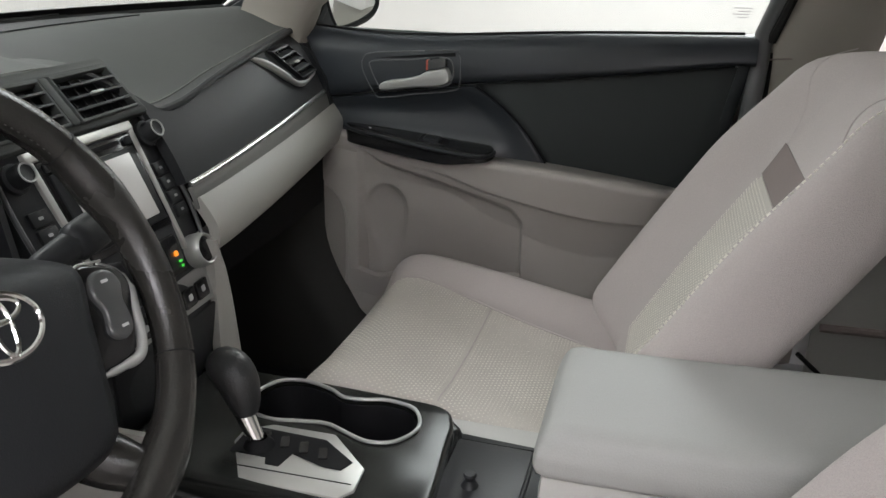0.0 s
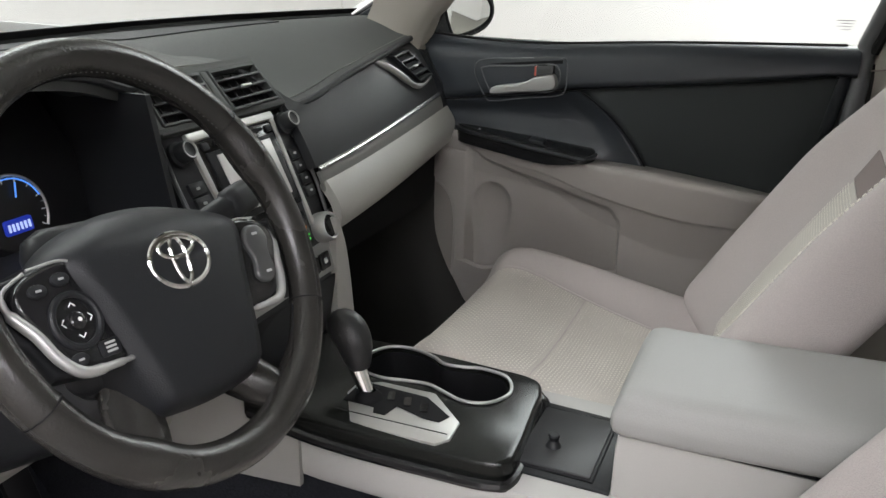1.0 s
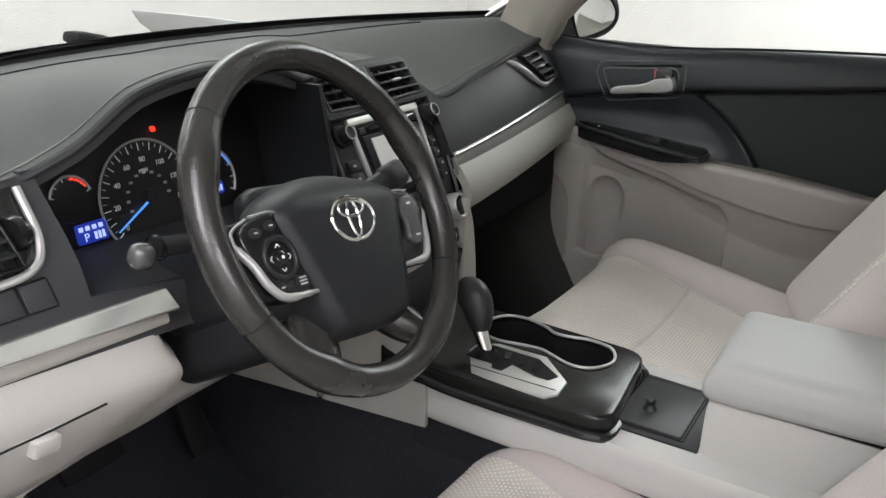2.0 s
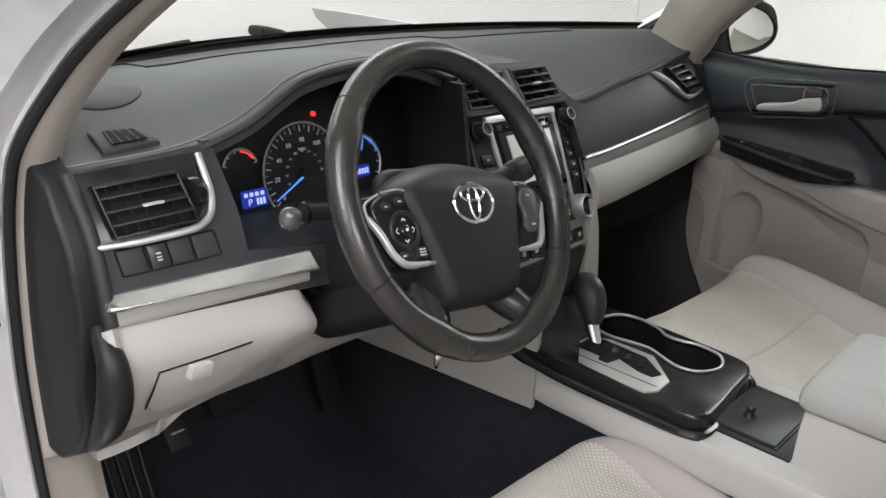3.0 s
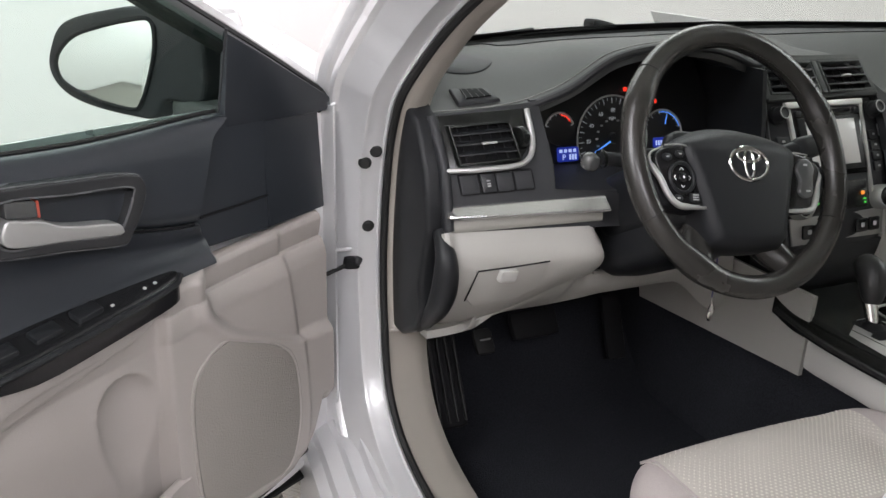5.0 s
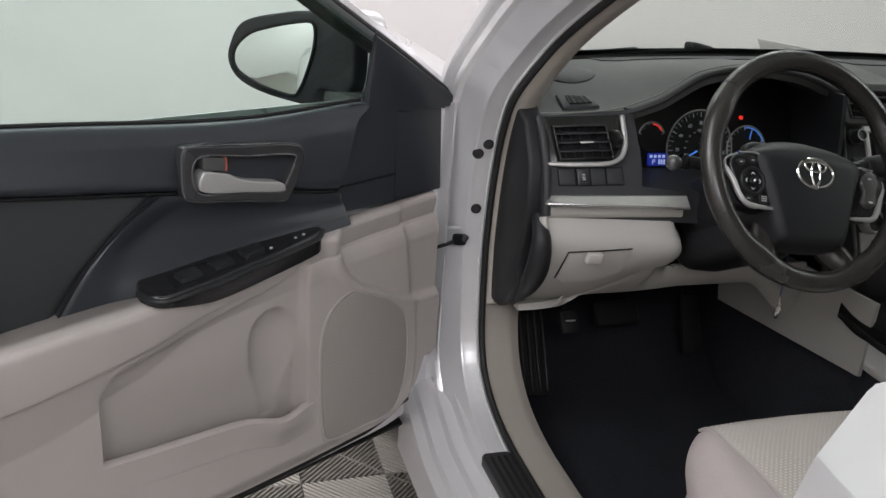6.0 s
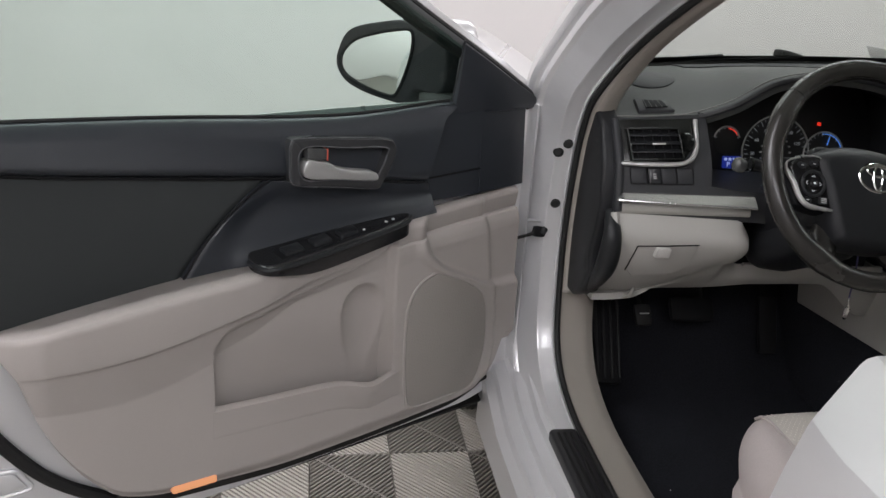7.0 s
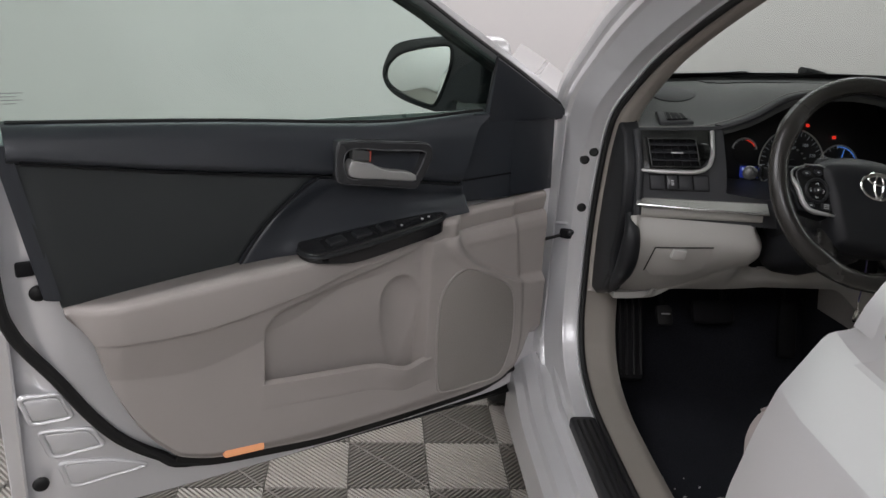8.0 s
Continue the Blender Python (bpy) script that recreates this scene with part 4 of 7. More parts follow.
part("dial_needle", tube([cput(-0.267 + 0.018 * math.cos(radians(75)), 0.882 + 0.018 * math.sin(radians(75)), 0.007), cput(-0.267 + 0.034 * math.cos(radians(75)), 0.882 + 0.034 * math.sin(radians(75)), 0.007)], 0.001, 6), M_BLUE, tc, "lit blue needle")
od = part("odometer", extr(rrect(-0.285, -0.250, 0.862, 0.878, 0.003), cput, 0.003, 0.006, 0.001), M_LCD, CLUS, "blue lit odometer display")
part("digit_bars", both(*[extr(rrect(-0.2815 + 0.005 * k, -0.2785 + 0.005 * k, 0.866, 0.874, 0.0005, 1), cput, 0.006, 0.0065) for k in range(6)]), M_LCDT, od, "pale digits")
fu = dial(-0.466, 0.902, 0.026, 165, 15, 11, None, "temperature_dial", "small left dial with a red arc")
part("red_arc", tube([cput(-0.466 + 0.0225 * math.cos(radians(a)), 0.902 + 0.0225 * math.sin(radians(a)), 0.005) for a in range(30, 90, 6)], 0.0009, 6), M_RED, fu)
lc = part("gear_display", extr(rrect(-0.472, -0.433, 0.852, 0.874, 0.003), cput, 0.003, 0.006, 0.001), M_LCD, CLUS, "blue lit gear display")
lettering("gear_letter", "P", 0.013, frame_of(cput(-0.461, 0.859, 0.0066), (0, -1, 0.22)), M_LCDT, lc)
part("digit_bars", both(*[extr(rrect(-0.469 + 0.0085 * k, -0.4635 + 0.0085 * k, 0.8665, 0.8715, 0.0005, 1), cput, 0.006, 0.0065) for k in range(4)], *[extr(rrect(-0.451 + 0.005 * k, -0.4475 + 0.005 * k, 0.855, 0.8635, 0.0005, 1), cput, 0.006, 0.0065) for k in range(3)]), M_LCDT, lc, "pale digits")
for x, z in ((-0.338, 0.958), (-0.28, 0.937)):
    part("warning_lamp", extr(rrect(x - 0.003, x + 0.003, z - 0.003, z + 0.003, 0.0014), cput, 0.001, 0.004), M_RED, CLUS, "red lit warning icon")

# ---- passenger face ----
def pput(x, z, h):
    """A place on the passenger face, h proud."""
    yb = cub(z, [0.74, 0.80, 0.84, 0.88, 0.93, 0.985], [0.60, 0.588, 0.597, 0.612, 0.64, 0.685])
    return Vector((x, yb + 0.14 * max(0, x - 0.13) ** 1.3 - h, z + TILT_Z * x + 0.02 * (x - 0.13)))


part("passenger_face", shell(lambda u, v: pput(0.115 + 0.605 * u, 0.862 + (crease(0.115 + 0.605 * u)[1] - 0.003 - 0.862 - TILT_Z * (0.115 + 0.605 * u) - 0.02 * (0.605 * u - 0.015)) * v, 0), 36, 14, -0.015), M_FACE, DASH, "charcoal passenger face")
part("silver_strip", strip(0.118, 0.715, lambda x: 0.8565, lambda x: 0.8635, pput, 0.006), M_SILVER, DASH, "thin silver strip")
part("grey_ledge", strip(0.118, 0.715, lambda x: 0.828, lambda x: 0.8567, pput, 0.003), M_LEDGE, DASH, "grey ledge")
GB = thing("glovebox", (0.42, 0.6, 0.76), "closed light grey glovebox door under the silver strip", "glovebox")
part("door_panel", shell(lambda u, v: pput(0.12 + 0.595 * u, 0.752 - 0.01 * u + 0.092 * v, 0.018 * math.sin(math.pi * (0.15 + 0.8 * v)) + 0.004) + Vector((0, 0.05 * sm(0.25, 0, v), 0)), 34, 16, -0.015), M_GREY, GB)
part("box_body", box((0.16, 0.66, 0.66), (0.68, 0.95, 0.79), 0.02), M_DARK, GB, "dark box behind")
pv = vent_unit("side_vent", lambda u, v, w: pput(u - 1.15 * (v - 0.930), v, w + 0.001), 0.560, 0.645, 0.902, 0.956, 3, DASH, "black passenger side air vent", M_BLACK, 0.5)
part("vent_bezel", tube(path([pput(0.455, 0.957, 0.001), pput(0.50, 0.938, 0.004), pput(0.533, 0.917, 0.006), pput(0.570, 0.897, 0.006), pput(0.62, 0.892, 0.005), pput(0.680, 0.896, 0.003)], 30), [0.002, 0.004, 0.0055] + [0.0068] * 11 + [0.005] * 8 + [0.0035] * 8, 10), M_SATSILVER, DASH, "satin silver curved vent bezel")

# ---- centre stack ----
STK = thing("center_stack", (0, 0.6, 0.63), "centre stack with unlit display, knobs and air vents", "console")
SZ = [0.60, 0.66, 0.70, 0.74, 0.79, 0.85, 0.90, 0.932, 0.952, 0.975, 1.0, 1.01]
SY = [0.585, 0.566, 0.562, 0.566, 0.58, 0.604, 0.63, 0.645, 0.658, 0.676, 0.698, 0.712]


def sput(x, z, h):
    """On the stack's face: h proud along its normal."""
    y = cub(z, SZ, SY)
    s = (cub(z + 0.005, SZ, SY) - cub(z - 0.005, SZ, SY)) / 0.01
    n = Vector((0, -1, s)).normalized()
    return Vector((x, y + 0.35 * x * x, z)) + n * h


def stack_w(z):
    return cub(z, [0.60, 0.70, 0.79, 0.86, 0.93, 0.97, 1.01], [0.085, 0.108, 0.122, 0.128, 0.126, 0.112, 0.085])


part("body", shell(lambda u, v: sput((2 * u - 1) * stack_w(0.60 + 0.41 * v), 0.60 + 0.41 * v, -0.006 * abs(2 * u - 1) ** 6), 24, 40, -0.08, (0, -1, 0)), M_FACE, STK, "charcoal stack body")
part("top_cap", shell(lambda u, v: Vector(((2 * u - 1) * (0.09 + 0.02 * v), 0.712 + 0.1 * v, 1.009 + 0.002 * math.sin(3 * v))), 14, 6, -0.01), M_PAD, STK)
for s in (-1, 1):
    part("edge_line", tube([sput(s * (stack_w(0.69 + 0.29 * k / 30) + 0.001), 0.69 + 0.29 * k / 30, 0.0) for k in range(31)], 0.0028, 8), M_EDGE, STK, "grey edge line")
put = lambda u, v, w: sput(u, v, w)
part("vent_bezel", both(*[extr(poly, put, 0.0, 0.012, 0.003) for poly in (rrect(-0.116, 0.116, 0.999, 1.008, 0.003), rrect(-0.126, 0.126, 0.947, 0.956, 0.003), [(-0.128, 0.949), (-0.117, 0.949), (-0.107, 1.006), (-0.118, 1.006)], [(0.117, 0.949), (0.128, 0.949), (0.118, 1.006), (0.107, 1.006)], rrect(-0.006, 0.006, 0.955, 1.0, 0.002))]), M_PAD, STK, "grey vent surround")
for x0, x1 in ((-0.116, -0.009), (0.009, 0.116)):
    vent_unit("center_vent", lambda u, v, w: sput(u * (1 - 0.9 * (v - 0.95)), v, w), x0, x1, 0.955, 1.0, 3, STK, "black centre air vent", M_PAD, 0.5)
fr = part("silver_frame", both(*[extr(poly, put, 0.0, 0.006, 0.002) for poly in (rrect(-0.088, 0.088, 0.937, 0.946, 0.003), [(-0.088, 0.946), (-0.079, 0.946), (-0.072, 0.80), (-0.079, 0.80)], [(0.079, 0.946), (0.088, 0.946), (0.079, 0.80), (0.072, 0.80)])]), M_PLATE, STK, "satin silver frame")
ra = part("radio", extr([(-0.077, 0.935), (0.077, 0.935), (0.071, 0.832), (-0.071, 0.832)], put, 0.0, 0.004, 0.002), M_PIANO, STK, "black radio face")
part("disc_slot", extr(rrect(-0.05, 0.05, 0.928, 0.932, 0.001), put, 0.0035, 0.005), M_DARK, ra)
for x in (-0.066, 0.066):
    part("button", extr(rrect(x - 0.006, x + 0.006, 0.925, 0.933, 0.002), put, 0.003, 0.006, 0.001), M_BLACK, ra)
part("screen_bezel", extr([(-0.07, 0.922), (0.07, 0.922), (0.066, 0.84), (-0.066, 0.84)], put, 0.003, 0.006, 0.002), M_BLACK, ra)
part("screen", extr([(-0.055, 0.917), (0.055, 0.917), (0.053, 0.848), (-0.053, 0.848)], put, 0.005, 0.0075, 0.001), M_SCREEN, ra, "pale unlit display")
for s in (-1, 1):
    m = frame_of(sput(s * 0.108, 0.928, 0.0), (0, -1, 0.55))
    k = part("knob", lathe([(0.016, 0), (0.016, 0.005), (0.0128, 0.007), (0.012, 0.020), (0.0105, 0.022), (0.009, 0.021), (0, 0.0205)], m, 28), M_BLACK, STK, "black round radio knob")
    part("knob_ring", lathe([(0.0108, 0.0215), (0.0104, 0.0228), (0.0090, 0.0222), (0.0088, 0.021)], m, 28), M_SATSILVER, k)
    for j in range(4):
        b = part("button", extr(rrect(s * 0.103 - 0.012, s * 0.103 + 0.012, 0.882 - 0.0165 * j, 0.896 - 0.0165 * j, 0.0015), put, -0.001, 0.003, 0.001), M_BLACK, STK)
        part("button_print", extr(rrect(s * 0.103 - 0.003, s * 0.103 + 0.003, 0.8875 - 0.0165 * j, 0.8905 - 0.0165 * j, 0.0008, 2), put, 0.0028, 0.0034), M_PRINT, b)
    m = frame_of(sput(s * 0.093, 0.79, 0.0), (0, -1, 0.35))
    k = part("climate_knob", lathe([(0.0215, 0), (0.0215, 0.010), (0.0200, 0.019), (0.018, 0.0215), (0.0165, 0.0205), (0.016, 0.016)], m, 32), M_SATSILVER, STK, "silver-rimmed round climate knob")
    part("knob_face", lathe([(0.0165, 0.0165), (0.014, 0.0172), (0, 0.0172)], m, 32), M_PIANO, k, "black knob face")
cl = part("climate_display", extr(rrect(-0.064, 0.064, 0.778, 0.822, 0.004), put, 0.0, 0.004, 0.0015), M_PIANO, STK, "black climate display")
part("orange_icon", extr(rrect(0.048, 0.055, 0.798, 0.804, 0.002), put, 0.0035, 0.005), M_ORANGE, cl, "orange lit icon")
part("green_icon", both(extr(rrect(0.052, 0.058, 0.790, 0.7925, 0.001), put, 0.0035, 0.005), extr(rrect(0.054, 0.058, 0.784, 0.787, 0.001), put, 0.0035, 0.005)), M_GREEN, cl, "green lit icon")
part("green_icon", both(extr(rrect(-0.06, -0.05, 0.790, 0.7935, 0.001), put, 0.0035, 0.005)), M_GREEN, cl, "green lit icon")
lp = part("switch_panel", extr([(-0.112, 0.772), (0.112, 0.772), (0.106, 0.728), (-0.106, 0.728)], put, 0.0, 0.004, 0.002), M_SATSILVER, STK, "satin silver switch panel")
for x in (-0.075, -0.045, 0.045, 0.075):
    b = part("switch", extr(rrect(x - 0.013, x + 0.013, 0.738, 0.76, 0.003), put, 0.003, 0.007, 0.0015), M_PIANO, lp)
    part("switch_icon", extr(rrect(x - 0.004, x + 0.004, 0.746, 0.753, 0.0015), put, 0.0065, 0.0073), M_PRINT, b)
part("lower_door", extr([(-0.103, 0.722), (0.103, 0.722), (0.09, 0.64), (-0.09, 0.64)], put, 0.0, 0.004, 0.002), M_BLACK, STK, "black lower storage door")
# grey side panels from the stack down to the console
for s in (-1, 1):
    if s > 0:
        part("side_panel", shell(lambda u, v: Vector((0.100 + cub(0.56 + 0.245 * v, [0.56, 0.64, 0.70, 0.757, 0.79, 0.805], [0.098, 0.082, 0.068, 0.047, 0.022, 0.008]) * u, 0.566 - 0.012 * math.sin(math.pi * min(1, 0.15 + 0.6 * u)) + 0.035 * u ** 3, 0.56 + 0.245 * v)), 14, 24, 0.012, (0, 1, 0)), M_GREY, STK, "light grey side panel down to the console")
    else:
        part("side_panel", shell(lambda u, v: Vector((-0.128 - 0.01 * math.sin(math.pi * v) * u, 0.485 + 0.42 * u, (0.535 - 0.035 * u) + (0.14 + 0.03 * u) * v)), 14, 10, 0.008), M_GREY, STK, "light grey side panel down to the console")
STK.location.x -= 0.008
STK.location.z -= 0.004


# ---- steering wheel and column ----
WC = (-0.38, 0.441, 0.924)
WN = (0.03, -0.875, 0.484)
WM = frame_of(WC, WN) @ pose(0, 0, 0, 0, 0, -8)  # turned a little to the right
WHEEL = thing("steering_wheel", WC, "four-spoke steering wheel in worn dark grey leather", "steering wheel")


def wput(u, v, w):
    return WM @ Vector((u, v, w))


def hput(u, v, w):
    return WM @ Vector((u, v - 0.016, w))


def ring_r(a):
    """The rim swells into thumb grips at ten and two and where the lower spokes join."""
    grip = max(math.exp(-((a - radians(d)) / 0.16) ** 2) for d in (24, 156, 238, 302))
    return 0.0156 + 0.0028 * grip


ANG = [2 * math.pi * k / 120 for k in range(120)]
part("rim", tube([wput((0.168 - 0.5 * (ring_r(a) - 0.0156)) * math.cos(a), (0.168 - 0.5 * (ring_r(a) - 0.0156)) * math.sin(a), 0) for a in ANG], [ring_r(a) for a in ANG], 18, True), M_LEATHER, WHEEL, "worn leather rim")
for d in (38, 142, 208, 332):
    a = radians(d)
    part("grip_seam", tube([wput((0.168 + 0.0158 * math.cos(b)) * math.cos(a), (0.168 + 0.0158 * math.cos(b)) * math.sin(a), 0.0158 * math.sin(b)) for b in [2 * math.pi * k / 20 for k in range(20)]], 0.0007, 5, True), M_DARK, WHEEL)
part("rim_stitching", both(*[tube([wput(0.1535 * math.cos(a + d), 0.1535 * math.sin(a + d), 0.005) for d in (0, 0.013)], 0.0006, 4) for a in [radians(40 + 2.0 * k) for k in range(50)]]), M_PAD, WHEEL, "grey stitches inside the rim")
HUB = [(p.x, p.y) for p in path([(-0.097, 0.026, 0), (-0.082, 0.044, 0), (-0.045, 0.058, 0), (0, 0.062, 0), (0.045, 0.058, 0), (0.082, 0.044, 0), (0.097, 0.026, 0), (0.085, -0.010, 0), (0.072, -0.055, 0), (0.062, -0.090, 0), (0.050, -0.102, 0), (0, -0.106, 0), (-0.050, -0.102, 0), (-0.062, -0.090, 0), (-0.072, -0.055, 0), (-0.085, -0.010, 0)], 72, True)]


def crown(u, v):
    """Swell of the airbag cover: a soft dome with a ledge towards its top edge."""
    return -0.9 * u * u - 0.35 * v * v - 0.020 * sm(0.026, 0.062, v)


cover = bmesh.new()
NR = 9
ringv = []
for r in range(NR + 1):
    f = 1 - r / NR
    h = 0.016 * (1 - (1 - sm(0, 0.16, 1 - f)) ** 2)
    ringv.append([cover.verts.new(hput(u * f, v * f - 0.02 * (1 - f), h + crown(u * f, v * f - 0.02 * (1 - f)))) for u, v in HUB])
ringv.insert(0, [cover.verts.new(hput(u, v, -0.038)) for u, v in HUB])
for A, B in zip(ringv, ringv[1:-1]):
    for k in range(len(HUB)):
        cover.faces.new((A[k], A[(k + 1) % len(HUB)], B[(k + 1) % len(HUB)], B[k]))
cover.faces.new(ringv[-2])
bmesh.ops.delete(cover, geom=ringv[-1], context="VERTS")
bmesh.ops.recalc_face_normals(cover, faces=cover.faces)
hub = part("hub_cover", cover, M_HUB, WHEEL, "charcoal airbag cover", 70)
# badge: ring with three plain ovals
bz = 0.0165
badge = part("badge_ring", tube([hput(0.031 * math.cos(a), 0.0215 * math.sin(a) + 0.006, bz - 0.0015) for a in [2 * math.pi * k / 48 for k in range(48)]], 0.0024, 8, True), M_CHROME, hub, "chrome oval badge")
part("badge_oval", tube([hput(0.0185 * math.cos(a), 0.008 * math.sin(a) + 0.0165, bz - 0.001) for a in [2 * math.pi * k / 40 for k in range(40)]], 0.0021, 8, True), M_CHROME, badge)
part("badge_oval", tube([hput(0.0075 * math.cos(a), 0.019 * math.sin(a) + 0.006, bz - 0.001) for a in [2 * math.pi * k / 40 for k in range(40)]], 0.0021, 8, True), M_CHROME, badge)
POD = [(0.086, 0.026), (0.114, 0.026), (0.132, 0.018), (0.137, 0.004), (0.128, -0.016), (0.119, -0.034), (0.108, -0.046), (0.066, -0.048), (0.074, -0.012)]
TRIM = [(0.120, 0.027, -0.004), (0.138, 0.018, -0.006), (0.141, 0.004, -0.004), (0.131, -0.016, 0.0), (0.123, -0.036, 0.002), (0.110, -0.0495, 0.004), (0.086, -0.0515, 0.004), (0.062, -0.0515, 0.002)]
for s in (-1, 1):
    part("spoke", extr([(s * 0.06, 0.036), (s * 0.10, 0.03), (s * 0.155, 0.024), (s * 0.158, -0.012), (s * 0.135, -0.022), (s * 0.124, -0.048), (s * 0.06, -0.056)], lambda u, v, w: hput(u, v, w - 0.3 * (abs(u) - 0.1) ** 2), -0.034, -0.008, 0.006, 3), M_HUB, WHEEL, "black upper spoke")
    pod = part("button_pod", extr([(s * p.x, p.y) for p in path([(a, b, 0) for a, b in POD], 44, True)], hput, -0.012, 0.002, 0.003, 3), M_PIANO, WHEEL, "gloss black button pod")
    part("silver_surround", tube([hput(s * p.x, p.y, p.z) for p in path(TRIM, 40)], [0.0014] * 8 + [0.0024] * 4 + [0.0042] * 20 + [0.0032] * 4 + [0.0022] * 4, 10), M_SATSILVER, WHEEL, "satin silver spoke trim")
    part("pod_edge", tube([hput(s * p.x, p.y, p.z) for p in path([(0.120, 0.028, 0.0), (0.09, 0.0285, 0.002), (0.077, 0.012, 0.003), (0.069, -0.02, 0.003), (0.062, -0.048, 0.003)], 24)], 0.0011, 6), M_SATSILVER, WHEEL, "thin silver pod edge")
    if s < 0:
        bx, by = -0.100, -0.014
        part("button_ring", tube([hput(bx + 0.0185 * math.cos(a), by + 0.019 * math.sin(a), 0.003) for a in [2 * math.pi * k / 32 for k in range(32)]], 0.0026, 8, True), M_BLACK, pod)
        part("button_center", lathe([(0.0065, 0), (0.0065, 0.003), (0.0045, 0.0045), (0, 0.0045)], WM @ Matrix.Translation((bx, by - 0.016, 0.002)), 20), M_PIANO, pod)
        part("center_print", extr(oval(bx, by, 0.0016, 0.0016, 10), hput, 0.006, 0.0069), M_WHITEP, pod)
        for k in range(4):
            a = k * math.pi / 2
            c, d = Vector((math.cos(a), math.sin(a))), Vector((-math.sin(a), math.cos(a)))
            q = [Vector((bx, by)) + c * 0.0100 + d * 0.0028, Vector((bx, by)) + c * 0.0128, Vector((bx, by)) + c * 0.0100 - d * 0.0028]
            part("arrow_print", tube([hput(p.x, p.y, 0.0035) for p in q], 0.0005, 5), M_WHITEP, pod)
        for u, v in ((-0.120, 0.012), (-0.100, 0.0165), (-0.109, -0.0405)):
            part("small_button", extr(oval(u, v, 0.0075, 0.005, 16), hput, 0.001, 0.004, 0.001), M_BLACK, pod)
            part("button_print", extr(rrect(u - 0.0022, u + 0.0022, v - 0.0008, v + 0.0008, 0.0003, 1), hput, 0.0035, 0.0046), M_PRINT, pod)
        part("small_button", extr(rrect(-0.091, -0.074, -0.045, -0.033, 0.002), hput, 0.001, 0.004, 0.001), M_BLACK, pod)
        part("button_print", both(*[extr(rrect(-0.087, -0.078, z, z + 0.0016, 0.0003, 1), hput, 0.0035, 0.0046) for z in (-0.0425, -0.0395, -0.0365)]), M_PRINT, pod)
    else:
        part("paddle_button", extr([(p.x, p.y) for p in path([(0.100, 0.020, 0), (0.116, 0.020, 0), (0.124, 0.008, 0), (0.119, -0.006, 0), (0.117, -0.026, 0), (0.104, -0.034, 0), (0.092, -0.026, 0), (0.096, -0.010, 0), (0.091, 0.006, 0)], 40, True)], hput, 0.001, 0.007, 0.003, 3), M_SMOKE, pod, "smoky grey rocker button")
        for v in (0.012, -0.024):
            part("button_print", extr(rrect(0.103, 0.110, v - 0.0012, v + 0.0012, 0.0005, 1), hput, 0.0066, 0.0077), M_PRINT, pod)
    part("lower_spoke", tube([wput(p.x, p.y, p.z) for p in path([(s * 0.046, -0.080, -0.040), (s * 0.056, -0.106, -0.034), (s * 0.070, -0.132, -0.018), (s * 0.084, -0.148, -0.006)], 16)], [0.022] * 6 + [0.0215, 0.021, 0.0205, 0.020, 0.019, 0.018, 0.0165, 0.015, 0.0135, 0.010], 16), M_LEATHER, WHEEL, "leather lower spoke")
    part("back_shell", soft((0.05, 0.07, 0.05), 0.02, 6, m=WM @ Matrix.Translation((s * 0.055, -0.05, -0.05))), M_BLACK, WHEEL)
part("hub_back", soft((0.15, 0.14, 0.04), 0.02, 8, m=WM @ Matrix.Translation((0, -0.02, -0.055))), M_BLACK, WHEEL, "black hub back")

COL = thing("steering_column", (-0.38, 0.6, 0.82), "black steering column cover with two stalks", "steering column")
part("shroud", soft((0.135, 0.11, 0.2), 0.04, 10, m=WM @ Matrix.Translation((0, -0.02, -0.16))), M_BLACK, COL)
part("lower_shroud", soft((0.11, 0.1, 0.22), 0.035, 8, m=WM @ Matrix.Translation((0, -0.07, -0.18))), M_BLACK, COL)
sl = part("signal_stalk", tube(path([wput(-0.05, 0.01, -0.085), wput(-0.11, 0.012, -0.08), (-0.535, 0.528, 0.915)], 12), [0.008] * 6 + [0.0095] * 6, 10), M_BLACK, COL, "black turn signal stalk")
part("stalk_tip", soft((0.026, 0.022, 0.025), 0.0105, 8, m=pose(-0.552, 0.527, 0.912, 0, 20, 10)), M_SMOKE, sl, "smoky black stalk tip")
part("stalk_ring", lathe([(0.0125, -0.002), (0.0125, 0.002)], frame_of((-0.534, 0.529, 0.914), (1, 0, 0.1)), 20), M_SATIN, sl)
sr = part("wiper_stalk", tube(path([wput(0.05, 0.01, -0.085), wput(0.11, 0.022, -0.075), wput(0.17, 0.04, -0.06)], 12), [0.008] * 4 + [0.0105] * 4 + [0.013] * 4, 10), M_BLACK, COL, "black wiper stalk")
part("stalk_tip", soft((0.05, 0.034, 0.026), 0.012, 6, m=WM @ Matrix.Translation((0.185, 0.043, -0.058)) @ pose(0, 0, 0, 0, 0, 14)), M_BLACK, sr, "flared black stalk end")
KEY = thing("ignition_key", (-0.27, 0.575, 0.78), "key in the ignition with a lanyard and small charm", "key")
part("key_head", soft((0.014, 0.03, 0.04), 0.006, 5, m=pose(-0.275, 0.57, 0.775, 20, 0, 10)), M_BLACK, KEY)
part("lanyard", tube(path([(-0.275, 0.565, 0.755), (-0.272, 0.562, 0.71), (-0.272, 0.562, 0.66)], 8), 0.0035, 6, flat=0.4), mat("violet_woven_band", (0.06, 0.05, 0.16), 0.8, stain=0.2), KEY, "violet lanyard")
